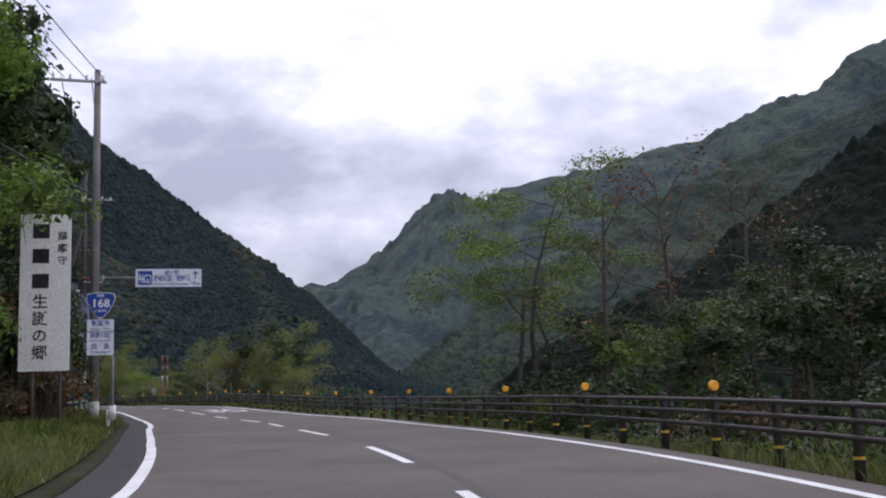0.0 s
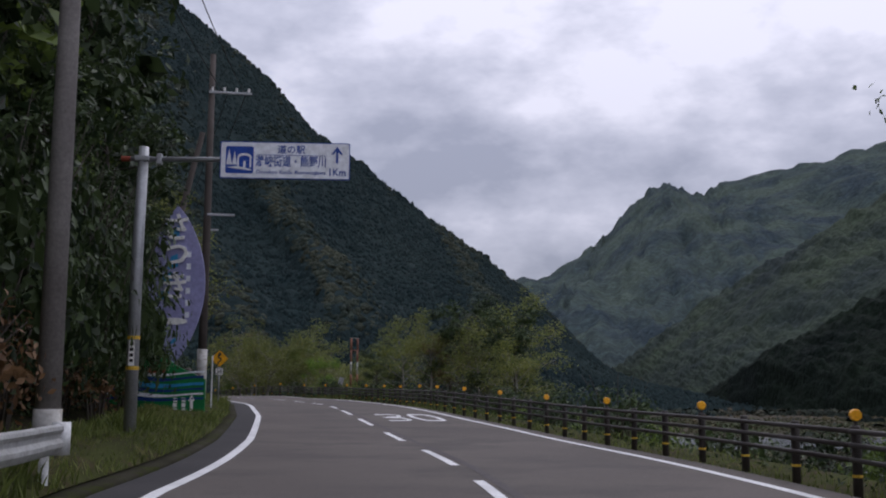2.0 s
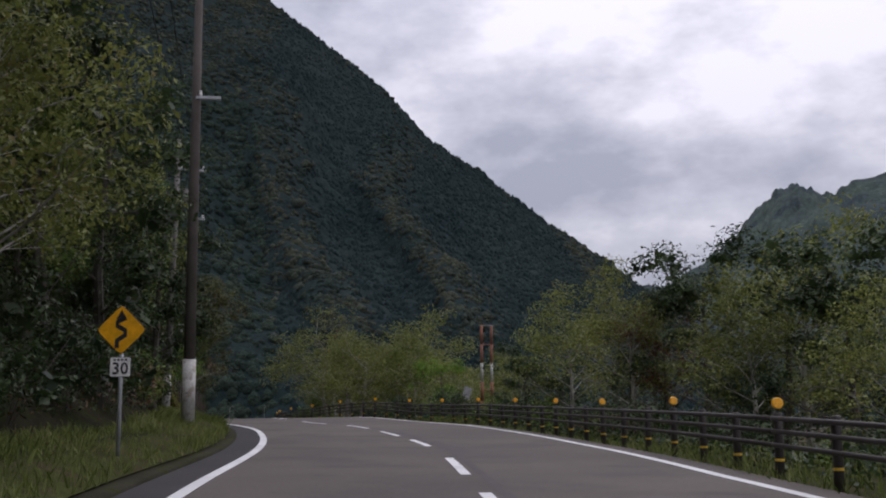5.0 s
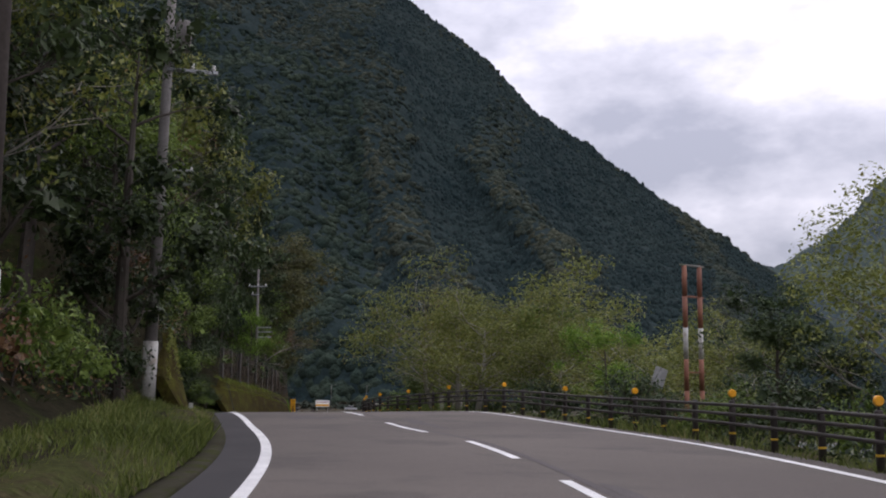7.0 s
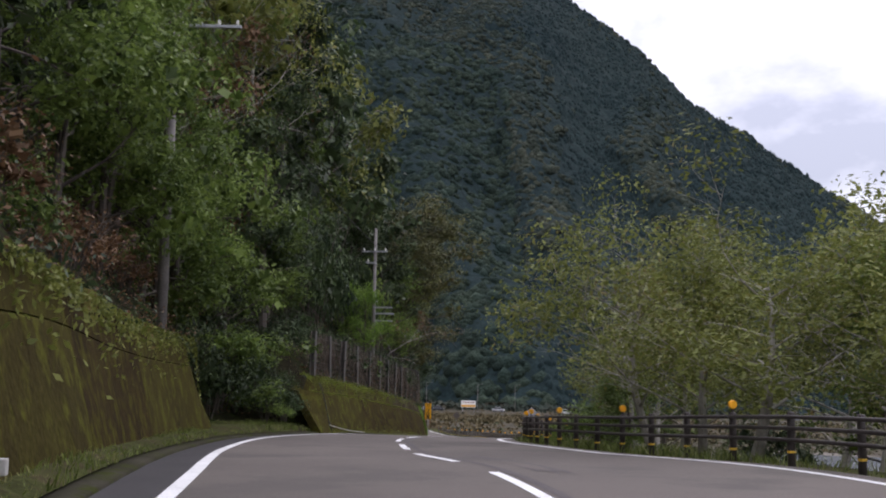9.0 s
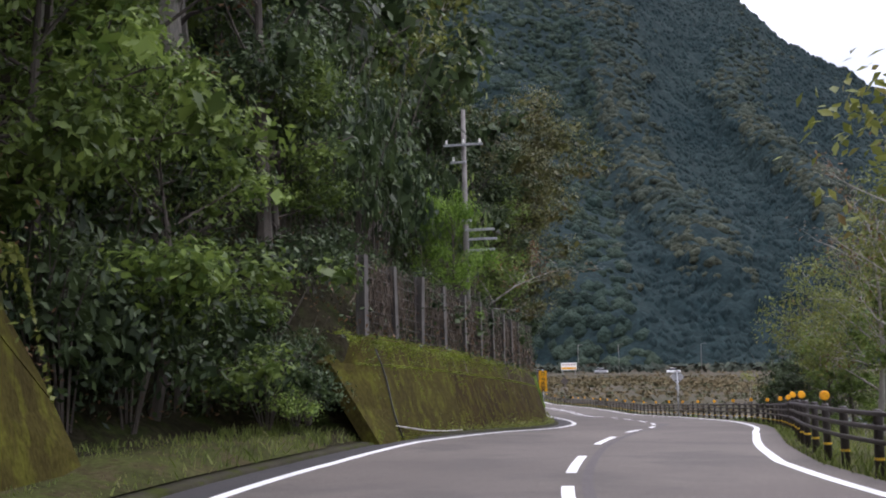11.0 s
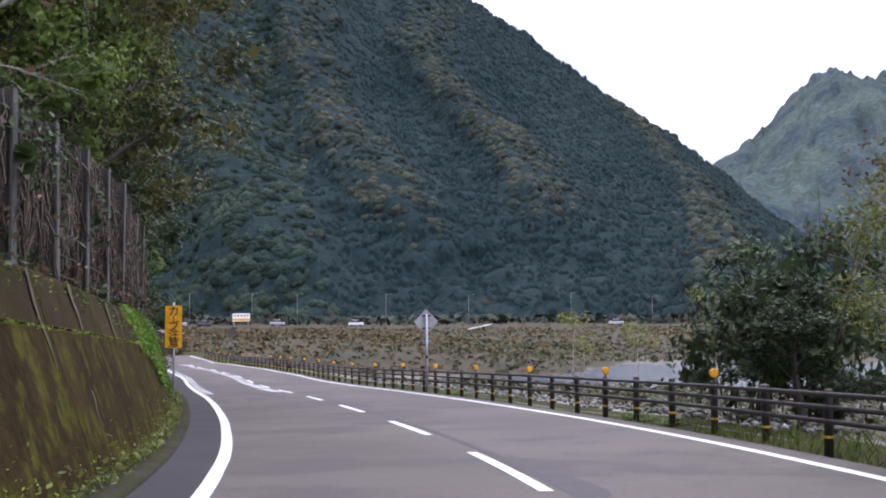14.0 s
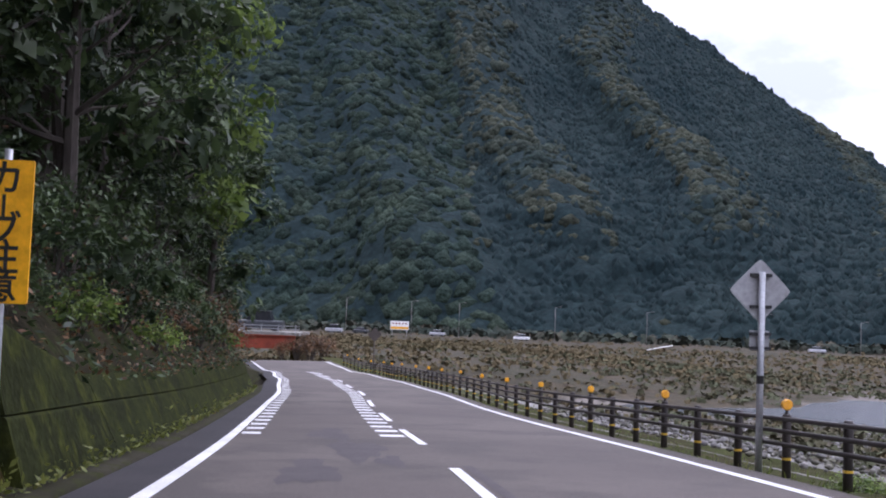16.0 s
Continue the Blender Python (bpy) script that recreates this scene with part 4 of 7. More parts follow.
rng = np.random.default_rng(2)
pts, ga, ub = face_points(face1, 76000, 0.0, 0.81, 0.25, 1.0, 5)
cxs, gs_ = M1X[0] + ub * (M1X[-1] - M1X[0]), np.minimum(ga / 0.8, 1.0)
left_spur = np.clip((np.interp(gs_, [0, 0.3, 0.6, 1.0], [-268, -352, -424, -500]) - cxs) / 24 + 0.5, 0, 1)      # the wooded spur above the bridge
broad = 0.8 * spur_share(cxs, gs_) + 0.62 * left_spur + 0.45 * np.clip((gs_ - 0.84) / 0.14, 0, 1) + 0.34 * vnoise(pts[:, 0], pts[:, 2], 34.0, 6, 3) + rng.normal(0, 0.14, len(pts)) > 0.46
spur_one = (left_spur > 0.5) & (gs_ < 0.62)
sp = pts[spur_one & (rng.random(len(pts)) < 0.42)]
r_ = rng.uniform(2.0, 4.4, len(sp))
rocks("spur_forest", sp - np.stack([0 * r_, -0.35 * r_, 0.25 * r_], -1), r_, SPUR_CROWN, "green broadleaf forest on the spur above the bridge", 21, "forest", 0.9)
broad_one = broad & ~spur_one & (rng.random(len(pts)) < 0.46)
bro = pts[broad_one]
r_ = rng.uniform(1.7, 3.9, len(bro)) * (1 + 0.3 * left_spur[broad_one] * (gs_[broad_one] < 0.5))
rocks("broadleaf_forest", bro - np.stack([0 * r_, -0.35 * r_, 0.25 * r_], -1), r_, BROAD_CROWN, "olive and brown broadleaf forest on the mountain's spurs", 3, "forest", 0.85)
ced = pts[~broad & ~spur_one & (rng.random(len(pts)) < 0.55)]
firs("cedar_forest", ced + (0, 0, 0.2), rng.uniform(1.5, 2.6, len(ced)), HAZED_CEDAR, "dense dark cedar plantation covering the mountain's face", 3)
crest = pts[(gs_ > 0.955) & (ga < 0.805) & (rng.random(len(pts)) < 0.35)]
firs("crest_cedars", crest + (0, 0, 0.4), rng.uniform(1.2, 2.2, len(crest)), HAZED_CEDAR, "pointed cedars along the mountain's crest", 3)

# ---- retaining walls ----
def wall_section(parent, name, s0, s1, o_base, o_top, h0, h1, thick, material, label="", step=1.5):
    """A battered wall panel along the road; offsets and heights are functions of s."""
    ss = np.linspace(s0, s1, max(2, int((s1 - s0) / step) + 1))
    n = len(ss)
    lines = [at(ss, o_base(ss), h0(ss)), at(ss, o_base(ss) * 0.5 + o_top(ss) * 0.5, h0(ss) * 0.5 + h1(ss) * 0.5), at(ss, o_top(ss), h1(ss) - 0.03), at(ss, o_top(ss) - 0.03, h1(ss)), at(ss, o_top(ss) - thick, h1(ss)), at(ss, o_base(ss) - thick, h0(ss))]
    v = np.stack(lines, 1).reshape(-1, 3)
    k = len(lines)
    f = [(i * k + j, i * k + (j + 1) % k, (i + 1) * k + (j + 1) % k, (i + 1) * k + j) for i in range(n - 1) for j in range(k)]
    me = bpy.data.meshes.new(name)
    me.from_pydata([tuple(p) for p in v], [], f + [tuple(range(k))[::-1], tuple((n - 1) * k + j for j in range(k))])
    return obj(name, me, material, parent, label)


def lean(o0, o1, H, h):
    """The face's offset at height h of a wall that leans back from o0 to o1 over H."""
    return lambda s: (o0(s) if callable(o0) else o0) + ((o1(s) if callable(o1) else o1) - (o0(s) if callable(o0) else o0)) * h(s) / H(s)


def retaining_wall(label, span, o0, o1, H, joint, mats, panel, upper=None, shift=lambda s: 0 * s):
    face = lambda *k: (lambda s: lean(*k)(s) + shift(s))
    w = tagged(new("retaining_wall"), label, "retaining wall")
    low, mid_, top = (lambda s: -0.25 + 0 * s), joint, H
    edges = list(np.arange(span[0], span[1] - panel * 0.4, panel)) + [span[1]]
    for i, (a, b) in enumerate(zip(edges, edges[1:])):
        wall_section(w, "lower_panel", a + 0.008, b - 0.008, face(o0, o1, H, low), face(o0, o1, H, mid_), low, mid_, 0.35, mats[i % len(mats)])
        wall_section(w, "upper_panel", a + 0.008, b - 0.008, face(o0 - 0.015, o1 - 0.015, H, lambda s: mid_(s) + 0.02), face(o0 - 0.015, o1 - 0.015, H, top), lambda s: mid_(s) + 0.02, top, 0.35, (upper or mats)[i % len(upper or mats)])
    return w


retaining_wall("mossy leaning concrete retaining wall below brambles", W1, -6.1, -6.8, WH, lambda s: WH(s) * 0.72, [MOSSY, MOSSY_DARK, MOSSY], 9.2, shift=W1_IN)
retaining_wall("long mossy concrete retaining wall with a catch fence on top", W2, -4.6, -5.35, WH, lambda s: 1.72 + 0 * s, [MOSSY, MOSSY_DARK, MOSSY_DARK, MOSSY_DARK, MOSSY_DARK, MOSSY_DARK], 7.9, [MOSSY, MOSSY, WORN_WALL, WORN_WALL, WORN_WALL, MOSSY])
retaining_wall("low dark mossy concrete retaining wall", W3, -4.5, -5.0, WH, lambda s: 0.72 + 0 * s, [MOSSY_GREEN_SHADED], 4.5)

# lime streaks below the wall's top, a cable and a hose
rng = np.random.default_rng(23)
face_o = lambda h: -4.6 - 0.75 * h / 2.38
LIME = mat("lime_streak", (0.11, 0.098, 0.062), (0.055, 0.048, 0.026), 0.95, big=2.2, fine=16, bump=0.3, stretch=(1, 1, 0.4))
wall_long = [o_ for o_ in bpy.data.objects if o_.name.startswith("retaining_wall")][1]
for s, h1, ln, w in ((163.2, 2.36, 0.42, 0.07), (164.1, 2.2, 0.6, 0.05), (165.4, 2.36, 0.7, 0.06), (169.8, 2.3, 0.5, 0.05), (172.4, 2.34, 1.3, 0.05), (175.4, 2.3, 0.9, 0.07), (178.6, 2.36, 1.1, 0.06), (181.0, 2.35, 0.6, 0.10), (184.6, 2.35, 0.7, 0.14), (186.2, 2.35, 0.62, 0.08), (188.5, 2.35, 0.8, 0.12), (189.6, 0.5, 0.35, 0.10), (174.0, 1.3, 0.5, 0.04), (180.2, 1.0, 0.45, 0.04), (167.3, 1.5, 0.5, 0.035), (192.0, 2.3, 0.5, 0.1)):
    n = 9
    rows_ = []
    for k in range(n):
        u = k / (n - 1)
        h = h1 - ln * u
        ww = w * (1 - 0.75 * u) * (1 + 0.35 * math.sin(k * 2.1 + s)) + 0.004
        m_ = s + 0.06 * math.sin(k * 0.9 + s * 3)
        rows_.append([at(m_ - ww, face_o(h) + 0.007, h), at(m_ + ww, face_o(h) + 0.007, h)])
    obj("lime_streak", fast_mesh("lime_streak", np.array(rows_).reshape(-1, 3), [(2 * k, 2 * k + 1, 2 * k + 3, 2 * k + 2) for k in range(n - 1)]), LIME, wall_long)
def line_thing(name, pts, r, material, label, category):
    bm = tube(bmesh.new(), pts, r, 6)
    me = bpy.data.meshes.new(name)
    bm.to_mesh(me)
    bm.free()
    return obj(name, me, material, label=label, category=category, soft_=True)
line_thing("wall_cable", [at(156.9 + 0.12 * math.sin(k), face_o(h) + 0.03, h) for k, h in enumerate((2.1, 1.75, 1.4, 1.07, 0.75, 0.4, 0.05))], 0.018, WIRE, "thin black cable running down the mossy wall", "cable")
line_thing("pale_hose", [at(156.6, -4.66, 0.34), at(157.2, -4.62, 0.28), at(158.6, -4.5, 0.16), at(160.2, -4.48, 0.10), at(162.0, -4.47, 0.08)], 0.016, WRAP, "pale hose lying along the wall's foot", "hose")
pipe = thing("drain_pipe", stand(122.9, -5.66, 0.28, 0), "grey pipe along the wall with a pale square end cap", "pipe")
part("tube", tube(bmesh.new(), [(-0.05, -2.6, 0.06), (0, -0.1, 0.0)], 0.018, 8), STEEL, pipe, soft_=True)
part("end_cap", box(bmesh.new(), (0.13, 0.10, 0.16), (0, 0, 0.03), 0.015), WRAP, pipe)

# ---- catch fence on the long wall ----
catch_o = lambda s: np.interp(s, [178, 190], [-5.78, -5.52])
catch_h = lambda s: np.interp(s, [178, 190], [1.0, 1.28])      # raised and set forward towards the end to fit the camera's view
OLD_WIRE = mat("dull_wire", (0.10, 0.09, 0.08), (0.06, 0.05, 0.045), 0.8, 0.2, big=2, fine=15, bump=0.0)
cf = tagged(new("catch_fence"), "tall grey post and wire fence overgrown with dead vines", "fence")
bm = box(bmesh.new(), (0.05, 0.20, 2.2), (0, 0, 1.05))
box(bm, (0.25, 0.03, 2.2), (0, -0.10, 1.05))
box(bm, (0.25, 0.03, 2.2), (0, 0.10, 1.05))
me_post = bpy.data.meshes.new("fence_post")
bm.to_mesh(me_post)
bm.free()
me_post.materials.append(mat("weathered_post", (0.105, 0.098, 0.088), (0.066, 0.060, 0.054), 0.8, 0.2, big=2.5, fine=15, bump=0.2))
posts = list(np.arange(157.6, 200.6, 2.42))
rng = np.random.default_rng(11)
for s in posts:
    p = new("post", me_post)
    p.parent = cf
    p.matrix_world = stand(s, float(catch_o(s)), 2.25, 90 + rng.uniform(-3, 3)) @ Matrix.Rotation(radians(rng.uniform(-1.2, 1.2)), 4, "X") @ Matrix.Diagonal((1, 1, float(catch_h(s)), 1))
for h in np.arange(2.55, 4.4, 0.27):
    bm = bmesh.new()
    tube(bm, [at(s, catch_o(s) + rng.uniform(-0.02, 0.02), 2.25 + (h - 2.25) * catch_h(s) + rng.uniform(-0.02, 0.02)) for s in np.arange(157.6, 200.7, 1.21)], 0.012, 5)
    part("wire", bm, OLD_WIRE, cf)
# wire mesh uprights and dead vines, uncountable
v, f = [], []
def strand(pts, r, v=v, f=f):
    pts = np.asarray(pts, float)
    for a, b in zip(pts, pts[1:]):
        d = b - a
        n = np.cross(d, rng.standard_normal(3))
        n = n / (np.linalg.norm(n) + 1e-9) * r
        m_ = np.cross(d, n)
        m_ = m_ / (np.linalg.norm(m_) + 1e-9) * r
        i = len(v)
        v += [a + n, a - n * 0.5 + m_, a - n * 0.5 - m_, b + n, b - n * 0.5 + m_, b - n * 0.5 - m_]
        f += [(i, i + 1, i + 4, i + 3), (i + 1, i + 2, i + 5, i + 4), (i + 2, i, i + 3, i + 5)]
for s in np.arange(157.6, 200.6, 0.30):
    strand([at(s, catch_o(s) - 0.02, 2.35), at(s, catch_o(s) - 0.02, 2.25 + 2.1 * catch_h(s))], 0.006)
obj("wire_mesh", fast_mesh("wire_mesh", v, f), OLD_WIRE, cf, kind="stuff")
v, f = [], []
for k in range(4000):
    s0 = rng.uniform(157.4, 200.4)
    dens = 0.55 + 0.45 * math.sin(s0 * 0.9) * math.sin(s0 * 0.37 + 1) + float(np.interp(s0, [182, 190], [0, 0.5]))
    if rng.random() > dens:
        continue
    h, o, p = 2.25 + (2.2 - abs(rng.normal(0, 0.5))) * float(catch_h(s0)), float(catch_o(s0)) - 0.06 + rng.normal(0, 0.05), []
    s = s0
    for _ in range(rng.integers(4, 9)):
        p.append(at(s, o, max(2.3, h)))
        s, h, o = s + rng.normal(0, 0.13), h - rng.uniform(0.08, 0.38), o + rng.normal(0, 0.04)
    strand(p, rng.uniform(0.006, 0.013), v, f)
obj("dead_vines", fast_mesh("dead_vines", v, f), VINE, kind="stuff", label="tangled brown dead vines hanging on the catch fence", category="vines")

# ---- guard fence along the river ----
def guard_fence():
    post_bm = bmesh.new()
    tube(post_bm, [(0, 0, -0.5), (0, 0, 0.845), (0, 0, 0.868)], [0.062, 0.062, 0.05], 10)
    me_p = bpy.data.meshes.new("post")
    post_bm.to_mesh(me_p)
    me_p.materials.append(FENCE_DARK)
    smooth(me_p)
    b2 = bmesh.new()
    tube(b2, [(0, 0, 0.215), (0, 0, 0.25)], 0.0655, 10)
    me_b = bpy.data.meshes.new("band")
    b2.to_mesh(me_b)
    me_b.materials.append(BAND)
    b3 = bmesh.new()
    tube(b3, [(0, 0.0, 0.86), (0, 0.0, 0.935)], 0.022, 6)
    me_s = bpy.data.meshes.new("reflector_stem")
    b3.to_mesh(me_s)
    me_s.materials.append(FENCE_DARK)
    b4 = bmesh.new()
    tube(b4, [(0, -0.035, 1.0), (0, -0.025, 1.0), (0, 0.02, 1.0), (0, 0.03, 1.0)], [0.065, 0.078, 0.078, 0.06], 16)
    me_r = bpy.data.meshes.new("reflector_disc")
    b4.to_mesh(me_r)
    me_r.materials.append(AMBER)
    pitch = 1.783
    first = 44.6 - 3 * pitch * 8
    spots = [first + k * pitch for k in range(int((289 - first) / pitch))]
    spots = [s for s in spots if s > -8]
    r2 = np.random.default_rng(4)
    for i0 in range(0, len(spots) - 1, 9):
        some = spots[i0:i0 + 10]
        sec = thing("guard_fence", stand(some[0], FO(some[0])), "dark brown post and three-rail guard fence with yellow bands", "guard fence", "river side guard fence")
        inv = sec.matrix_world.inverted()
        bpy.context.view_layer.update()
        for j, s in enumerate(some[:9]):
            m = inv @ stand(s, FO(s), bank_h(np.array(s), np.array(FO(s))) * 0.5 + r2.uniform(-0.015, 0.015), r2.uniform(-4, 4)) @ Matrix.Rotation(radians(r2.uniform(-0.8, 0.8)), 4, "Y")
            p = new("post", me_p)
            p.parent, p.matrix_basis = sec, m
            for nm, me in (("band", me_b),) + ((("reflector_stem", me_s), ("reflector_disc", me_r)) if (i0 + j) % 3 == 0 else ()):
                q = new(nm, me)
                q.parent = p
        for h in (0.80, 0.625, 0.44):
            bm = bmesh.new()
            tube(bm, [inv @ Vector(at(s, FO(s) - 0.075, h - 0.04)) for s in some], 0.033, 8)
            part("rail", bm, FENCE_DARK, sec, soft_=True)
guard_fence()

# ---- road-side signs ----
def post_pipe(parent, h, r=0.038, name="post", material=STEEL, z0=-0.4, x=0.0, y=0.03):
    return part(name, tube(bmesh.new(), [(x, y, z0), (x, y, h)], r, 10), material, parent, soft_=True)


# tall white name board on two legs
x, y, z = at(43.4, -6.69, 0.07)
board = thing("village_board", pose(x, y, z, 0, 0, heading(45.2) - 90 - 5), "tall white vertical sign board with black writing on posts", "sign board")
board.scale = (0.94, 0.94, 0.94)
part("panel", plate(bmesh.new(), rounded(1.34, 4.38, 0.03), -0.03, 0.03), BOARD_WHITE, board).location.z = 4.02
for dx in (-0.3, 0.42):
    post_pipe(board, 2.4, 0.05, "leg", POLE_BROWN, x=dx, y=0.08)
part("back_frame", box(box(bmesh.new(), (1.2, 0.05, 0.06), (0, 0.06, 2.3)), (1.2, 0.05, 0.06), (0, 0.06, 5.6)), POLE_BROWN, board)
for i, ch in enumerate("生誕の郷"):
    lettering(ch, 0.42, SIGN_BLACK, board, -0.12, 3.72 - i * 0.47, -0.036)
for i in range(3):          # the large characters of the name, as plain bars
    part("name_bar", box(bmesh.new(), (0.44, 0.008, 0.40), (-0.12, -0.036, 5.72 - i * 0.70)), SIGN_BLACK, board)
for i, ch in enumerate("薩摩守"):
    lettering(ch, 0.27, SIGN_BLACK, board, 0.45, 5.56 - i * 0.34, -0.036)

# route shield with place plates on a bent pipe
x, y, z = at(45.8, -5.40, 0)
route = thing("route_sign", pose(x, y, z, 0, 0, heading(46.2) - 90 - 4), "blue route shield over two pale place plates on a pipe", "road sign")
part("post", tube(bmesh.new(), [(0.34, 0.06, -0.3), (0.34, 0.06, 2.15), (0.30, 0.06, 2.28), (0.12, 0.06, 2.42), (0.0, 0.06, 2.55), (0.0, 0.06, 4.05)], 0.04, 10), STEEL, route, soft_=True)
def shield(w, h, n=10):
    pts = []
    for k in range(n + 1):
        u = k / n
        pts.append((-w / 2 * 0.86 + w * 0.86 * u, h / 2 - 0.035 * (2 * u - 1) ** 2))
    pts += [(w / 2 * 0.97, h / 2 * 0.80), (w / 2, h / 2 * 0.55), (w / 2 * 0.92, h * 0.12), (w / 2 * 0.62, -h * 0.22), (w / 2 * 0.22, -h / 2 * 0.93)]
    pts += [(0, -h / 2)] + [(-a, b) for a, b in pts[-1:-6:-1]]
    return pts
part("shield_rim", plate(bmesh.new(), shield(0.80, 0.74), -0.01, 0.015), SIGN_WHITE, route).location.z = 3.70
part("shield_face", plate(bmesh.new(), shield(0.765, 0.70), -0.016, -0.009), SIGN_BLUE, route).location.z = 3.70
lettering("168", 0.34, SIGN_WHITE, route, 0, 3.74, -0.02)
lettering("国道", 0.10, SIGN_WHITE, route, 0, 3.97, -0.02)
lettering("ROUTE", 0.10, SIGN_WHITE, route, 0, 3.53, -0.02)
for zc, hh, lines in ((3.12, 0.34, (("新宮市", 0.19, 0.05), ("Shingu City", 0.085, -0.105))), (2.60, 0.66, (("熊野川町", 0.185, 0.22), ("Kumanogawacho", 0.075, 0.085), ("田　長", 0.185, -0.09), ("Tanago", 0.09, -0.235)))):
    part("plate_border", plate(bmesh.new(), rounded(0.74, hh, 0.03), -0.010, 0.012), SIGN_BLUE, route).location.z = zc
    part("plate_rim", plate(bmesh.new(), rounded(0.735, hh - 0.005, 0.03), -0.012, -0.009), SIGN_GREY, route).location.z = zc
    for txt, size, dz in lines:
        lettering(txt, size, SIGN_BLUE, route, 0, zc + dz, -0.017, width=0.56 if len(txt) > 3 else 0.5)

# overhead arm sign
x, y, z = at(58.6, -5.78, 0)
gantry = thing("overhead_sign", pose(x, y, z, 0, 0, heading(57.6) - 90 - 6), "pale overhead board with blue symbol on a grey arm pole", "overhead sign")
part("pole", tube(bmesh.new(), [(0, 0, -0.4), (0, 0, 4.0), (0.04, 0, 6.05)], [0.125, 0.115, 0.10], 14), STEEL, gantry, soft_=True)
part("arm", tube(bmesh.new(), [(-0.22, 0, 5.80), (4.1, 0, 5.84)], 0.052, 10), STEEL, gantry, soft_=True)
part("clamp", box(box(bmesh.new(), (0.28, 0.26, 0.10), (0.02, 0, 5.80), 0.01), (0.10, 0.16, 0.22), (0.36, 0, 5.80), 0.01), STEEL, gantry)
part("arm_end", tube(bmesh.new(), [(-0.40, 0, 5.80), (-0.22, 0, 5.80)], 0.056, 10), RUST, gantry)
brd = part("board", plate(bmesh.new(), rounded(2.62, 0.76, 0.03), -0.10, -0.06), SIGN_BLUE, gantry)
brd.location = (2.90, 0, 5.80)
part("board_face", plate(bmesh.new(), rounded(2.585, 0.725, 0.025), -0.104, -0.099), SIGN_GREY, brd)
part("symbol_panel", plate(bmesh.new(), rounded(0.56, 0.56, 0.04), -0.108, -0.103), SIGN_BLUE, brd).location = (-0.92, 0, 0)
bm = bmesh.new()
plate(bm, [(-0.21, 0.22), (-0.27, -0.10), (-0.15, -0.10)], -0.113, -0.107)
plate(bm, [(-0.10, 0.18), (-0.15, -0.10), (-0.05, -0.10)], -0.113, -0.107)
plate(bm, [(-0.26, -0.16), (0.24, -0.22), (0.24, -0.19), (-0.05, -0.13)], -0.113, -0.107)
for k in range(9):
    a0, a1 = math.pi * k / 9, math.pi * (k + 1) / 9
    plate(bm, [(0.10 + 0.15 * math.cos(a0), 0.04 + 0.10 * math.sin(a0)), (0.10 + 0.15 * math.cos(a1), 0.04 + 0.10 * math.sin(a1)), (0.10 + 0.11 * math.cos(a1), 0.03 + 0.06 * math.sin(a1)), (0.10 + 0.11 * math.cos(a0), 0.03 + 0.06 * math.sin(a0))], -0.113, -0.107)
box(bm, (0.035, 0.006, 0.20), (-0.03, -0.11, -0.06))
box(bm, (0.035, 0.006, 0.20), (0.22, -0.11, -0.06))
box(bm, (0.05, 0.006, 0.14), (0.10, -0.11, -0.09))
part("symbol", bm, SIGN_GREY, brd).location = (-0.92, 0, 0)
lettering("道の駅", 0.19, SIGN_BLUE, brd, 0.12, 0.215, -0.108)
part("rule", box(bmesh.new(), (1.40, 0.004, 0.012), (0.12, -0.107, 0.108)), SIGN_BLUE, brd)
lettering("瀞峡街道・熊野川", 0.24, SIGN_BLUE, brd, 0.12, -0.035, -0.108, width=1.42)
lettering("Dorokyo Kaido Kumanogawa", 0.11, SIGN_BLUE, brd, 0.12, -0.245, -0.108, width=1.40)
lettering("1Km", 0.22, SIGN_BLUE, brd, 1.05, -0.235, -0.108, width=0.33)
bm = plate(bmesh.new(), [(-0.022, -0.16), (0.022, -0.16), (0.022, 0.11), (-0.022, 0.11)], -0.112, -0.106)
plate(bm, [(0, 0.185), (-0.12, 0.02), (-0.075, 0.02), (0, 0.115), (0.075, 0.02), (0.12, 0.02)], -0.112, -0.106)
part("arrow", bm, SIGN_BLUE, brd).location = (1.05, 0, 0.12)
for dz in (1.55, 2.15):
    part("yellow_band", tube(bmesh.new(), [(0, 0, dz), (0, 0, dz + 0.07)], 0.128, 14), BAND, gantry)
part("strip_label", plate(bmesh.new(), rounded(0.11, 0.5, 0.01), -0.130, -0.121), SIGN_WHITE, gantry).location = (0, 0, 1.88)
for i in range(4):
    part("label_bar", box(bmesh.new(), (0.07, 0.004, 0.06), (0, -0.132, 2.06 - i * 0.11)), SIGN_BLACK, gantry)

# leaf-shaped tourist board and the green board below it
x, y, z = at(72.0, -6.15, -0.30)
fin = thing("leaf_board", pose(x, y, z, 0, 0, heading(72) - 90 - 8) @ Matrix.Diagonal((0.92, 1, 0.94, 1)), "tall leaf-shaped lavender board with white bird cut-outs", "sign board")
leafp = [(1.04 * (1 - (k / 8 - 1) ** 2) ** 0.9, 4.95 + 2.78 * (k / 8 - 1)) for k in range(17)]
leafp = leafp + [(-0.95 * a / 1.02, b) for a, b in leafp[-2:0:-1]]
part("panel", plate(bmesh.new(), leafp, -0.04, 0.04), LAVENDER, fin)
post_pipe(fin, 5.5, 0.06, "leg", POLE_BROWN, x=0.1, y=0.10)
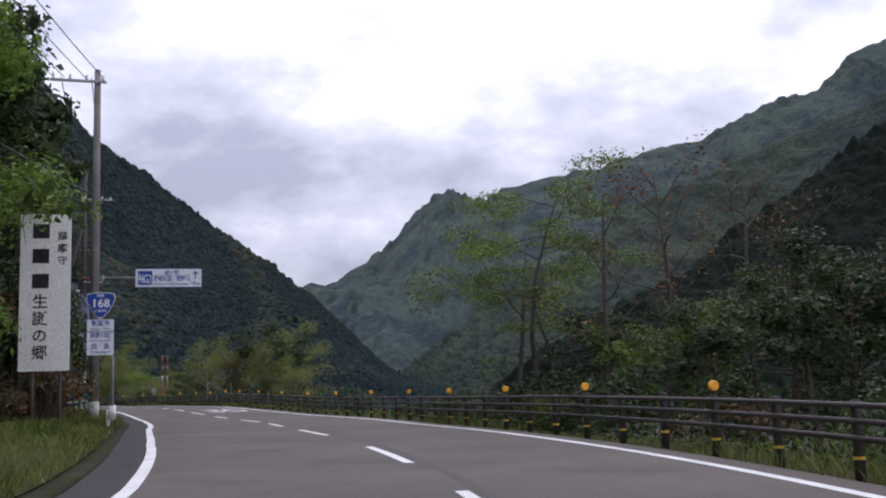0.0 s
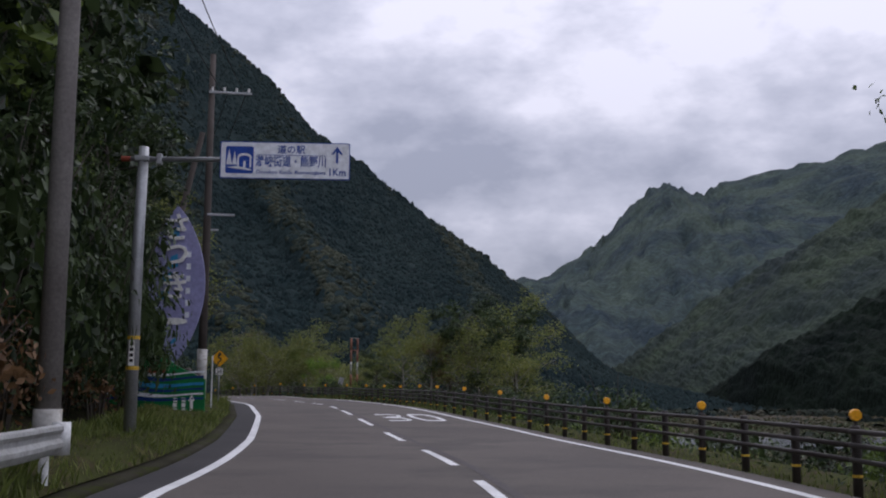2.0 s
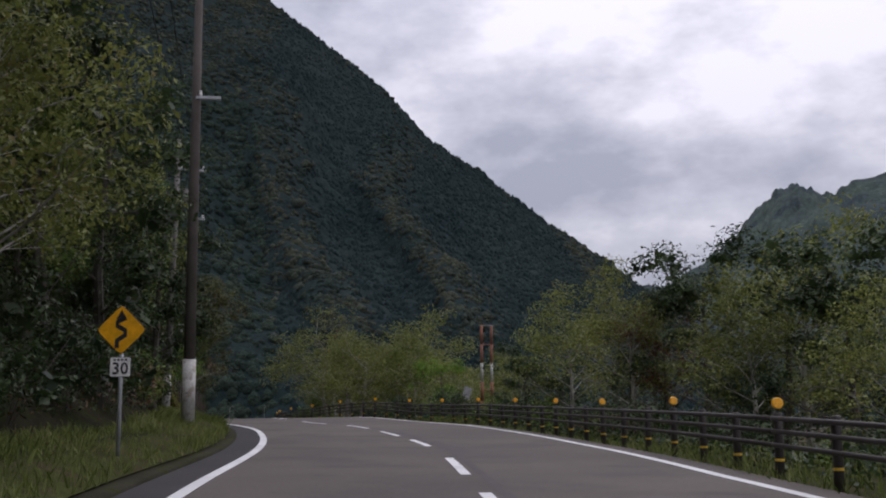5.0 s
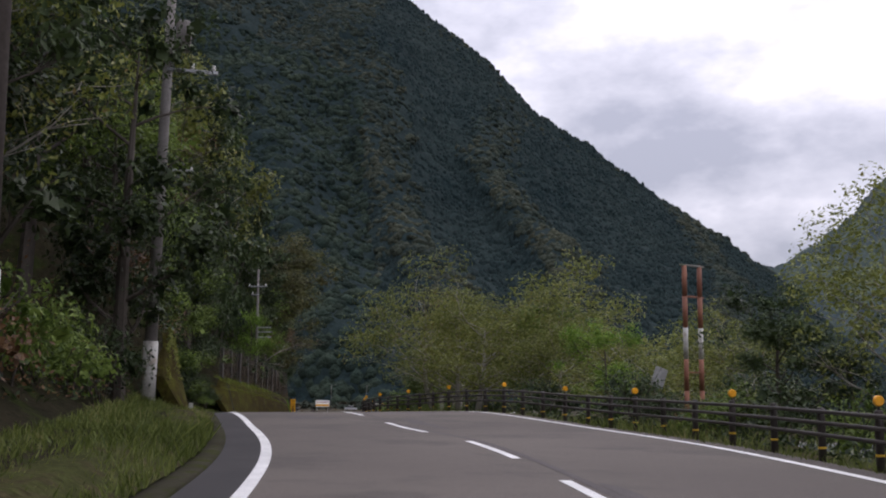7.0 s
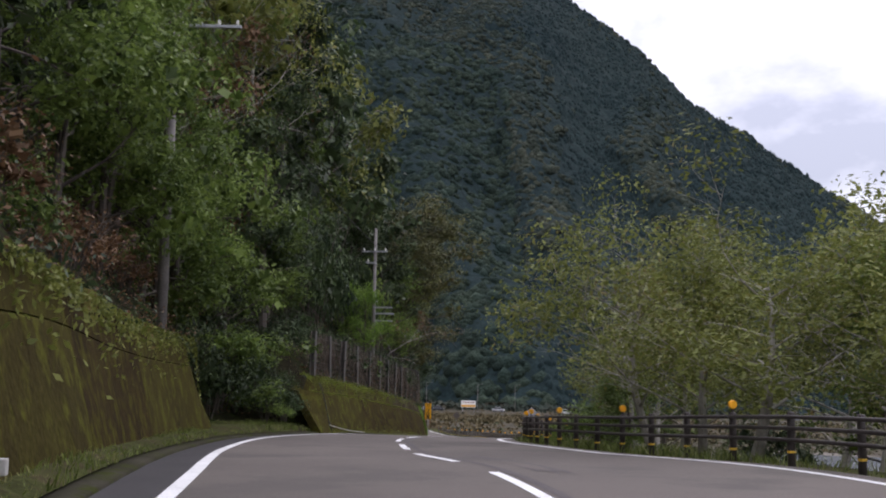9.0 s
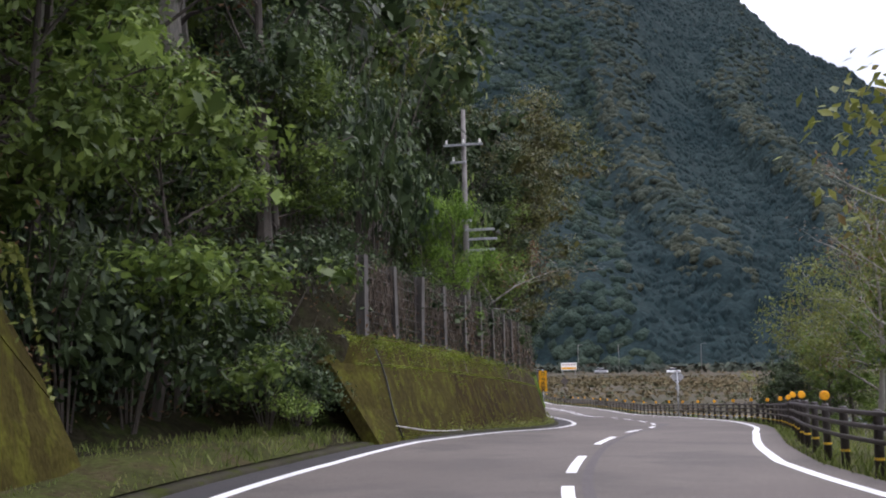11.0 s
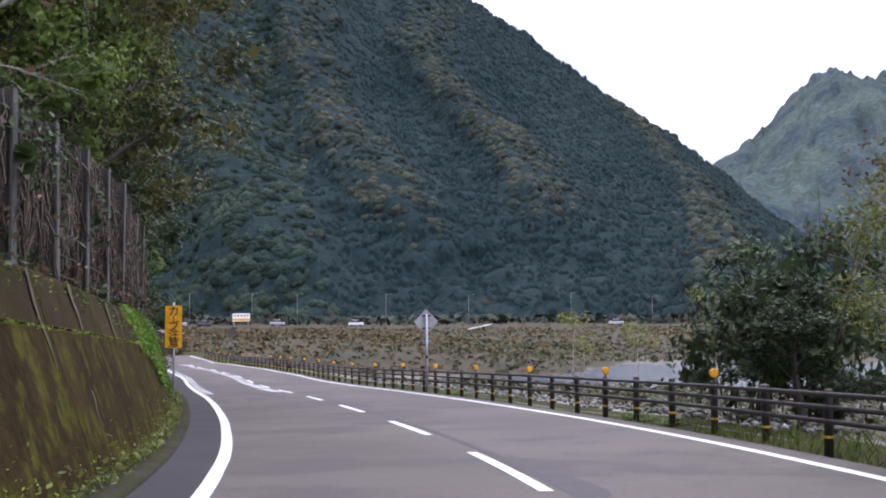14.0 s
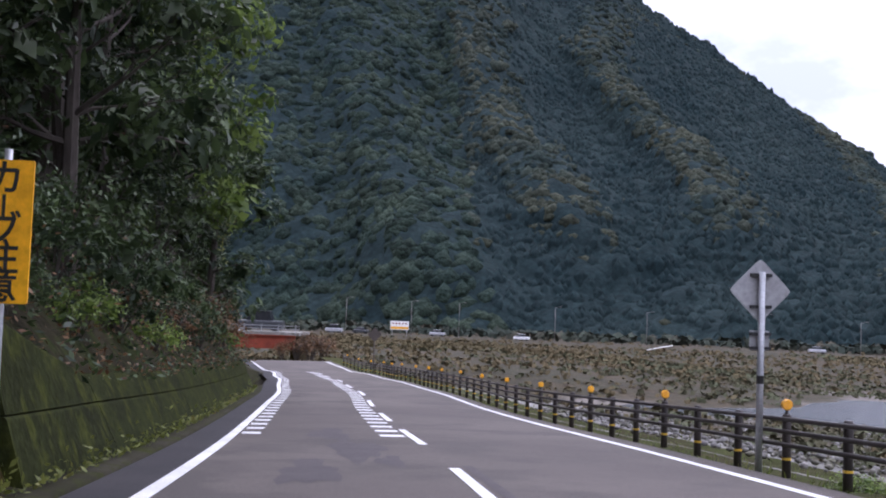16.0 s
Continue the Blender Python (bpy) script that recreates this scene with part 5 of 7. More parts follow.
for zc, xc, w, h in ((6.75, -0.05, 0.14, 0.5), (5.75, -0.1, 0.18, 0.55), (5.2, -0.3, 0.2, 0.4), (4.6, -0.4, 0.22, 0.4), (3.0, 0.0, 0.10, 0.25)):
    part("blue_streak", plate(bmesh.new(), [(xc - w, zc - h / 2), (xc + w, zc - h / 2 + 0.1), (xc + w * 0.8, zc + h / 2), (xc - w * 0.5, zc + h / 2 - 0.1)], -0.048, -0.042), CYAN, fin)
for ch, zc in (("さ", 6.88), ("つ", 5.95), ("き", 4.85)):
    lettering(ch, 1.05, SIGN_WHITE, fin, -0.02, zc, -0.085, extrude=0.035)
part("white_wave", plate(bmesh.new(), [(0.02 + 0.46 * math.cos(k * 0.42), 3.68 + 0.12 * math.sin(k * 0.42)) for k in range(15)], -0.085, -0.045), SIGN_WHITE, fin)
for i in range(6):
    part("writing_bar", box(bmesh.new(), (0.15, 0.004, 0.20), (0.45, -0.046, 6.0 - i * 0.42)), SIGN_GREY, fin)
green = thing("green_board", pose(*at(71.4, -6.62, -0.32), 0, 0, heading(72) - 90 - 8) @ Matrix.Scale(1.12, 4), "green tourist board with blue wave stripes and a red boat", "sign board")
part("panel", plate(bmesh.new(), [(-1.75, 0.05), (1.42, 0.05), (1.42, 1.45), (0.55, 1.85), (-0.35, 2.75), (-1.0, 2.2), (-1.75, 0.9)], -0.04, 0.04), SIGN_GREEN, green)
def wave(z0, w, x0, x1, am):
    n = 14
    top = [(x0 + (x1 - x0) * k / n, z0 + w / 2 * (1 - 0.5 * k / n) + am * math.sin(k * 0.55)) for k in range(n + 1)]
    bot = [(x0 + (x1 - x0) * k / n, z0 - w / 2 * (1 - 0.3 * k / n) + am * math.sin(k * 0.55 + 0.6)) for k in range(n, -1, -1)]
    return top + bot
for z0, w, m_, am in ((1.62, 0.10, SIGN_GREY, 0.05), (1.48, 0.12, DEEP_BLUE, 0.05), (1.30, 0.14, CYAN, 0.04), (1.16, 0.10, DEEP_BLUE, 0.04), (1.02, 0.10, SIGN_GREY, 0.04), (0.90, 0.10, DEEP_BLUE, 0.03)):
    part("wave_stripe", plate(bmesh.new(), wave(z0, w, -1.3, 1.38, am), -0.05, -0.041), m_, green)
bm = plate(bmesh.new(), [(-0.62, 1.62), (0.28, 1.62), (0.36, 1.72), (-0.70, 1.72)], -0.06, -0.05)
for k in range(5):
    box(bm, (0.07, 0.01, 0.10), (-0.5 + k * 0.17, -0.055, 1.76))
part("painted_boat", bm, RUST, green)
bm = plate(bmesh.new(), [(1.02, 0.35), (1.10, 0.35), (1.10, 0.85), (1.16, 0.85), (1.06, 1.02), (0.96, 0.85), (1.02, 0.85)], -0.05, -0.041)
for i in range(5):
    box(bm, (0.11, 0.006, 0.12), (0.84, -0.046, 0.88 - i * 0.15))
    box(bm, (0.11, 0.006, 0.12), (0.60, -0.046, 0.88 - i * 0.15))
part("arrow_and_writing_bars", bm, SIGN_WHITE, green)

for s_, o_, h_, r_ in ((74.9, -5.62, 1.25, 0.13), (75.3, -5.86, 1.45, 0.15)):
    stump = thing("wooden_post", stand(s_, o_, 0.2), "short weathered brown wooden post beside the utility pole", "post", "wooden posts")
    part("shaft", tube(bmesh.new(), [(0, 0, -0.3), (0.02, 0, h_ * 0.5), (0.0, 0.02, h_ - 0.04), (0.0, 0.02, h_)], [r_ * 1.1, r_, r_ * 0.95, r_ * 0.7], 10), POLE_BROWN, stump, soft_=True)
stake = thing("marker_stake", stand(75.4, -5.02, 0.1), "thin white marker stake beside the utility pole", "stake")
part("shaft", box(bmesh.new(), (0.05, 0.03, 2.1), (0, 0, 0.95), 0.006), WHITE_STEEL, stake)
part("cap", box(bmesh.new(), (0.06, 0.04, 0.12), (0, 0, 1.9), 0.006), SIGN_WHITE, stake)
brace = thing("brace_pole", stand(75.0, -5.6, 0.0), "slanting brown brace pole behind the utility pole", "pole")
part("shaft", tube(bmesh.new(), [(-2.6, 2.6, -0.2), (-1.3, 1.4, 5.0), (-0.05, 0.3, 10.2)], [0.13, 0.12, 0.10], 10), POLE_BROWN, brace, soft_=True)

# winding-road warning sign with a speed plate
x, y, z = at(83.6, -5.05, 0.25)
warn = thing("bend_sign", pose(x, y, z, 0, 0, heading(83.2) - 90 - 4), "yellow diamond winding-road warning sign over a small speed plate", "road sign")
post_pipe(warn, 2.2, 0.032)
def diamond(r, k=0.06):
    pts = []
    for q in range(4):
        a = radians(90 * q)
        for d in (-k, 0, k):
            ca, sa = math.cos(a), math.sin(a)
            rr = r - abs(d) * 1.0 - (0.02 if d == 0 else 0)
            pts.append((rr * ca - d * sa, rr * sa + d * ca))
    return pts
for nm, r, y0, y1, m_ in (("rim", 0.385, -0.008, 0.012, SIGN_BLACK), ("face", 0.372, -0.011, -0.007, SIGN_YELLOW)):
    part(nm, plate(bmesh.new(), diamond(r), y0, y1), m_, warn).location.z = 1.85
path = [(-0.06, -0.27), (-0.06, -0.16), (0.06, -0.08), (0.06, -0.01), (-0.06, 0.06), (-0.06, 0.12), (0.0, 0.15)]
left_, right_ = [], []
for k, (a, b) in enumerate(path):
    q, r = path[max(k - 1, 0)], path[min(k + 1, len(path) - 1)]
    t_ = Vector((r[0] - q[0], r[1] - q[1])).normalized() * 0.034
    left_.append((a - t_.y, b + t_.x))
    right_.append((a + t_.y, b - t_.x))
bm = plate(bmesh.new(), right_ + [(0.085, 0.15), (0.0, 0.30), (-0.085, 0.15)] + left_[::-1], -0.016, -0.010)
part("winding_arrow", bm, SIGN_BLACK, warn).location.z = 1.85
sp = part("speed_plate", plate(bmesh.new(), rounded(0.30, 0.28, 0.02), -0.008, 0.008), SIGN_WHITE, warn)
sp.location.z = 1.30
part("plate_rim", plate(bmesh.new(), rounded(0.315, 0.295, 0.02), -0.004, 0.010), SIGN_BLACK, sp)
lettering("30", 0.25, SIGN_BLACK, sp, 0, -0.03, -0.012)
bm = bmesh.new()
for i in range(4):
    box(bm, (0.035, 0.004, 0.03), (-0.085 + i * 0.057, -0.010, 0.105))
part("small_writing_bars", bm, SIGN_BLACK, sp)

# yellow plate that warns of the curve
x, y, z = at(200.2, -4.62, 0)
curve = thing("curve_sign", pose(x, y, z, 0, 0, heading(200.2) - 90 - 3), "tall yellow plate with black curve warning on a grey pipe", "road sign")
post_pipe(curve, 3.14, 0.035, y=0.035, x=0.0)
part("plate", plate(bmesh.new(), rounded(0.50, 1.28, 0.02), -0.012, 0.012), SIGN_YELLOW, curve).location.z = 2.40
for ch, dz in (("カ", 0.46), ("ブ", 0.0), ("注", -0.25), ("意", -0.50)):
    lettering(ch, 0.33, SIGN_BLACK, curve, 0, 2.40 + dz, -0.018)
part("long_stroke", box(bmesh.new(), (0.03, 0.006, 0.20), (0.0, -0.016, 2.63)), SIGN_BLACK, curve)

# warning sign seen from behind, placed near the guard fence to fit the camera's view
x, y, z = at(205.5, 4.6, -0.1)
back = thing("warning_sign_back", pose(x, y, z, 0, 0, heading(207) - 90), "grey back of a diamond warning sign on a pole", "road sign")
post_pipe(back, 3.0, 0.05, y=0.0)
part("diamond_plate", plate(bmesh.new(), diamond(0.48), 0.06, 0.075), SIGN_BACK, back).location.z = 2.72
for dz in (2.95, 2.48):
    part("bracket", box(bmesh.new(), (0.32, 0.05, 0.05), (0, 0.03, dz)), SIGN_BLACK, back)
part("small_plate", plate(bmesh.new(), rounded(0.30, 0.30, 0.02), 0.06, 0.07), SIGN_BACK, back).location.z = 1.98
for dz in (2.08, 1.87):
    part("plate_bracket", box(bmesh.new(), (0.32, 0.05, 0.045), (0, 0.03, dz)), SIGN_BLACK, back)
part("dark_band", tube(bmesh.new(), [(0, 0, 1.35), (0, 0, 1.47)], 0.053, 10), SIGN_BLACK, back)

# dark round mirror-like sign near the next bend
x, y, z = at(276, 5.2, 0)
far_sign = thing("bend_marker", pose(x, y, z, 0, 0, heading(276) - 90), "small dark diamond sign on a thin post by the far bend", "road sign")
post_pipe(far_sign, 3.0, 0.05, material=POLE_BROWN)
part("face", plate(bmesh.new(), diamond(0.6), -0.02, 0.02), POLE_BROWN, far_sign).location.z = 3.1

# ---- short guard rail at the culvert ----
rail = thing("guard_rail", stand(45.0, -5.02, 0.0, 1.5), "short white-painted steel guard rail with rounded end caps", "guard rail")
prof = [(0.0, 0.82), (0.05, 0.80), (0.06, 0.76), (0.02, 0.71), (0.02, 0.66), (0.06, 0.61), (0.06, 0.56), (0.02, 0.50), (0.0, 0.48)]
bm = bmesh.new()
rows_ = [[bm.verts.new((px + 0.02 * math.cos(k * 0.9), yy, pz)) for px, pz in prof] for k, yy in enumerate(np.linspace(0.1, 4.6, 12))]
for a, b in zip(rows_, rows_[1:]):
    for i in range(len(prof) - 1):
        bm.faces.new((a[i], a[i + 1], b[i + 1], b[i]))
bmesh.ops.solidify(bm, geom=bm.faces[:], thickness=0.008)
part("beam", bm, WHITE_STEEL, rail)
for yy in (0.0, 4.7):
    bm = tube(bmesh.new(), [(-0.02, yy, 0.46), (-0.02, yy, 0.84)], 0.11, 14)
    part("end_cap", bm, WHITE_STEEL, rail, soft_=True)
for yy in (0.25, 2.3, 4.4):
    part("post", tube(bmesh.new(), [(-0.12, yy, -0.4), (-0.12, yy, 0.74)], 0.057, 10), WHITE_STEEL, rail, soft_=True)

# ---- utility poles ----
def utility_pole(s, o, h0, height, label, arms=(), wrap=None, transformer=None, material=POLE_GREY, lean_=0.0, r0=0.17):
    p = thing("utility_pole", stand(s, o, h0) @ Matrix.Rotation(radians(lean_), 4, "Y"), label, "utility pole", "utility poles")
    part("shaft", tube(bmesh.new(), [(0, 0, -0.6), (0, 0, height * 0.5), (0, 0, height)], [r0, r0 * 0.83, r0 * 0.62], 14), material, p, soft_=True)
    for z, x0, x1, n in arms:
        a = part("crossarm", box(bmesh.new(), (x1 - x0, 0.09, 0.09), ((x0 + x1) / 2, -0.12, z), 0.01), STEEL, p)
        for k in range(n):
            xx = x0 + 0.12 + (x1 - x0 - 0.24) * k / max(1, n - 1)
            part("insulator", tube(bmesh.new(), [(xx, -0.12, z + 0.04), (xx, -0.12, z + 0.10), (xx, -0.12, z + 0.13), (xx, -0.12, z + 0.20)], [0.025, 0.06, 0.035, 0.05], 8), SIGN_WHITE, a)
    if wrap:
        part("wrap", tube(bmesh.new(), [(0, 0, wrap[0]), (0, 0, wrap[1])], r0 + 0.018, 14), WRAP, p, soft_=True)
    if transformer:
        part("transformer", tube(bmesh.new(), [(0.36, -0.05, transformer), (0.36, -0.05, transformer + 0.05), (0.36, -0.05, transformer + 0.75), (0.36, -0.05, transformer + 0.8)], [0.18, 0.21, 0.21, 0.17], 14), POLE_GREY, p, soft_=True)
        part("hanger", box(bmesh.new(), (0.30, 0.06, 0.06), (0.2, -0.05, transformer + 0.6)), STEEL, p)
    return p


POLES = [(-16, -8.6, 0.5, 13.0), (51.5, -5.8, 0.35, 12.0), (76.7, -5.45, 0.35, 13.2), (98.3, -5.9, 0.45, 13.5), (117.2, -6.75, 0.5, 12.4), (143.6, -7.1, 2.6, 10.3), (171.4, -6.5, 2.4, 9.4)]
utility_pole(*POLES[0], "grey concrete utility pole with a crossarm", arms=((12.4, -0.9, 0.9, 4),))
utility_pole(*POLES[1], "tall grey concrete utility pole with two crossarms among branches", arms=((11.55, -1.55, 0.3, 4),), wrap=(0.0, 0.6))
utility_pole(*POLES[2], "tall slim utility pole with a pale wrap and offset crossarm", arms=((11.7, -0.1, 1.5, 4), (7.0, 0.0, 1.0, 0)), wrap=(0.2, 2.0), material=POLE_BROWN)
utility_pole(*POLES[3], "brown-stained utility pole with a pale wrapped foot beside the verge", arms=((9.3, 0.0, 0.7, 1),), wrap=(0.0, 1.75), material=POLE_BROWN)
utility_pole(*POLES[4], "leaning grey utility pole with a transformer and pale painted foot", arms=((11.0, 0.0, 1.25, 2), (8.75, 0.0, 1.3, 3)), wrap=(0.0, 1.65), transformer=9.3, lean_=1.2)
utility_pole(*POLES[5], "utility pole in the trees with a white crossarm", arms=((9.75, 0.1, 2.0, 4),))
utility_pole(*POLES[6], "utility pole on the slope with stacked crossarms", arms=((8.05, -0.75, 0.75, 3), (7.4, -0.5, 0.1, 1), (5.2, -0.1, 0.25, 1), (4.85, 0.0, 1.1, 0), (4.5, 0.1, 1.2, 0), (4.1, 0.1, 1.1, 0)), r0=0.13)
for (a, az), (b, bz), off, nm in (((POLES[0], 12.5), (POLES[1], 11.7), (-0.8, -1.45), "power_cable"), ((POLES[0], 12.5), (POLES[1], 11.7), (-0.2, -1.1), "power_cable"), ((POLES[0], 12.5), (POLES[1], 11.7), (0.3, -0.4), "power_cable"), ((POLES[0], 12.5), (POLES[1], 11.7), (0.8, 0.2), "power_cable"), ((POLES[0], 7.5), (POLES[1], 7.4), (0.3, 0.3), "power_cable"), ((POLES[1], 11.7), (POLES[2], 11.8), (-1.2, 0.4), "power_cable"), ((POLES[1], 11.7), (POLES[2], 11.8), (-0.2, 1.2), "power_cable"), ((POLES[2], 11.8), (POLES[4], 11.1), (0.6, 0.8), "power_cable"), ((POLES[2], 11.8), (POLES[4], 11.1), (1.3, 1.1), "power_cable"), ((POLES[4], 11.1), (POLES[5], 9.9), (0.9, 1.2), "power_cable"), ((POLES[5], 9.9), (POLES[6], 8.2), (0.9, 0.3), "power_cable")):
    p0, p1 = at(a[0], a[1] + off[0], a[2] + az), at(b[0], b[1] + off[1], b[2] + bz)
    sag = 0.02 * np.linalg.norm(p1 - p0)
    bm = tube(bmesh.new(), [p0 + (p1 - p0) * u - np.array((0, 0, 4 * sag * u * (1 - u))) for u in np.linspace(0, 1, 15)], 0.016, 5)
    me = bpy.data.meshes.new(nm)
    bm.to_mesh(me)
    bm.free()
    obj(nm, me, WIRE, label="thin black power cable between the poles", category="cable", group="power cables")

# ---- old orange and white sign frame beyond the fence ----
fr = thing("sign_frame", stand(119.0, 9.15, -1.95, 25), "weathered empty sign frame of two orange and white banded posts", "sign frame")
for dx in (-0.36, 0.36):
    for k in range(7):
        part("post_band", tube(bmesh.new(), [(dx, 0, k * 0.95 - (0.5 if k == 0 else 0)), (dx, 0, k * 0.95 + 0.95)], 0.075, 10), (ORANGE, WRAP, ORANGE)[k % 3], fr, soft_=True)
part("top_beam", box(bmesh.new(), (1.1, 0.08, 0.06), (0, 0, 6.66), 0.01), CONCRETE, fr)
for zz in (5.7, 3.4, 2.3):
    part("rung", box(bmesh.new(), (0.95, 0.05, 0.05), (0.05, 0, zz), 0.01), ORANGE, fr)
tilt = thing("fallen_notice", stand(119.5, 7.9, 0.35) @ Matrix.Rotation(radians(20), 4, "Y"), "small pale notice plate hanging askew on a stake", "notice")
part("plate", plate(bmesh.new(), rounded(0.42, 0.62, 0.02), -0.01, 0.01), SIGN_BACK, tilt).location.z = 1.0
post_pipe(tilt, 1.0, 0.02, "stake", POLE_BROWN, -1.8)

# ---- trees ----
def leaves_mesh(name, quads):
    n = len(quads)
    return fast_mesh(name, quads.reshape(-1, 3), np.arange(n * 4).reshape(n, 4))


def grow(seed, height, spread, limbs, tips, bare_part, lean_=(0, 0), layered=False, low=0.25, r0=None, twig=True):
    """Trunk, limbs and twigs in one bmesh; returns it with the twig ends."""
    rng = np.random.default_rng(seed)
    bm = bmesh.new()
    r0 = r0 or 0.02 * height
    bend = rng.normal(0, 0.04, 2) * height
    trunk = [Vector((lean_[0] * u * u * height + bend[0] * math.sin(u * 3), lean_[1] * u * u * height + bend[1] * math.sin(u * 2.4), u * height * 0.92)) for u in (-0.06, 0.2, 0.42, 0.65, 0.85, 1.0)]
    tube(bm, trunk, [r0 * 1.25, r0, r0 * 0.8, r0 * 0.55, r0 * 0.3, r0 * 0.1], 7, cap=False)
    ends = []
    for k in range(limbs):
        u = low + (0.97 - low) * (k + 0.5) / limbs
        i = min(4, int(u * 5))
        base = trunk[i].lerp(trunk[i + 1], u * 5 - i)
        az = k * 2.4 + rng.uniform(-0.4, 0.4)
        rise = rng.uniform(0.05, 0.35) if layered else rng.uniform(0.3, 0.95) * (0.6 + 0.7 * u)
        ln = spread * (1.05 - 0.75 * abs(u - 0.45) ** 1.3) * rng.uniform(0.7, 1.15)
        d = Vector((math.cos(az), math.sin(az), rise)).normalized()
        p, pts = base.copy(), [base]
        for q in range(4):
            d = (d + Vector(rng.normal(0, 0.16, 3)) + Vector((0, 0, 0.05 if not layered else -0.03))).normalized()
            p = p + d * ln / 4
            pts.append(p.copy())
        rb = r0 * 0.42 * (1.1 - u * 0.7)
        tube(bm, pts, [rb, rb * 0.75, rb * 0.5, rb * 0.32, rb * 0.12], 5, cap=False)
        ends.append(pts[-1])
        for q in range(tips):
            w = rng.uniform(0.3, 1.0)
            i2 = min(3, int(w * 4))
            b0 = pts[i2].lerp(pts[i2 + 1], w * 4 - i2)
            d2 = (d + Vector(rng.normal(0, 0.7, 3)) * Vector((1, 1, 0.35 if layered else 0.8))).normalized()
            l2 = ln * rng.uniform(0.18, 0.42)
            e1 = b0 + d2 * l2 * 0.5 + Vector(rng.normal(0, 0.03, 3)) * l2
            e2 = b0 + d2 * l2
            if twig:
                tube(bm, [b0, e1, e2], [rb * 0.3, rb * 0.2, rb * 0.06], 3, cap=False)
            if bare_part > 1.0 and twig:
                for _ in range(int(bare_part)):
                    d3 = (d2 + Vector(rng.normal(0, 0.6, 3))).normalized()
                    b3 = b0.lerp(e2, rng.uniform(0.3, 1.0))
                    tube(bm, [b3, b3 + d3 * l2 * rng.uniform(0.3, 0.6)], [rb * 0.13, rb * 0.04], 3, cap=False)
            ends.append(e2)
            ends.append(e1)
    return bm, np.array([tuple(e) for e in ends]), rng


def crown_mesh(name, centres, radii, leaves, size, rng, hull=0.74, squash=0.75, out=0.8):
    """Leaf sprays on uneven clumps; a shaded core of small leaf masses fills each clump."""
    n = len(centres)
    w = radii ** 2
    k = rng.choice(n, leaves, p=w / w.sum())
    d = rng.standard_normal((leaves, 3))
    d[:, 2] += 0.3
    d /= np.linalg.norm(d, axis=1)[:, None]
    lump = 1 + 0.16 * np.sin(d[:, 0] * 6 + k) * np.sin(d[:, 1] * 5 + k * 1.7) + 0.10 * np.sin(d[:, 2] * 9 + k)
    c = centres[k] + d * (rng.uniform(0.72, 1.14, leaves) * radii[k] * lump)[:, None] * (1, 1, squash)
    nrm = d * out + rng.normal(0, 0.5, (leaves, 3)) + (0, 0, 0.35)
    nrm /= np.linalg.norm(nrm, axis=1)[:, None]
    a = np.cross(nrm, rng.standard_normal((leaves, 3)))
    a /= np.linalg.norm(a, axis=1)[:, None] + 1e-9
    b = np.cross(nrm, a)
    sz = (size * rng.uniform(0.55, 1.4, leaves))[:, None]
    q = np.stack([c - a * sz, c + b * sz * 0.46 + nrm * sz * 0.16, c + a * sz, c - b * sz * 0.46 + nrm * sz * 0.16], 1).reshape(-1, 3)
    i = np.arange(leaves)[:, None] * 4
    f = np.concatenate([i + (0, 1, 2), i + (0, 2, 3)])
    if hull:                                 # larger sprays deep inside each clump
        m = 10
        k = np.repeat(np.arange(n), m)
        d = rng.standard_normal((n * m, 3))
        d /= np.linalg.norm(d, axis=1)[:, None]
        c = centres[k] + d * (radii[k] * rng.uniform(0.1, 0.75, n * m) * hull)[:, None] * (1, 1, squash)
        w = leaf_quads(c, np.minimum(radii[k] * 0.42 * hull, 2.3 * size), rng, 0.3, 1.6)
        i = np.arange(n * m)[:, None] * 4 + len(q)
        f = np.concatenate([f, i + (0, 1, 2), i + (0, 2, 3)])
        q = np.concatenate([q, w.reshape(-1, 3)])
    return fast_mesh(name, q, f)


def make_tree(seed, height, spread, limbs, tips, leaves, size, leafm, barkm, label, clump=0.5, clumps=40, hull=0.74, squash=0.75, category="tree", name="tree", bare_part=0.0, lean_=(0, 0), layered=False, low=0.25, r0=None, group=""):
    t = tagged(new(name), label, category, group)
    bm, ends, rng = grow(seed, height, spread, limbs, tips, bare_part, lean_, layered, low, r0)
    part("trunk", bm, barkm, t)
    if leaves:
        m = min(clumps, len(ends))
        c = ends[rng.choice(len(ends), m, replace=False)]
        obj("crown", crown_mesh("crown", c, clump * rng.uniform(0.65, 1.3, m), leaves, size, rng, hull, 0.42 if layered else squash), leafm, t)
    return t


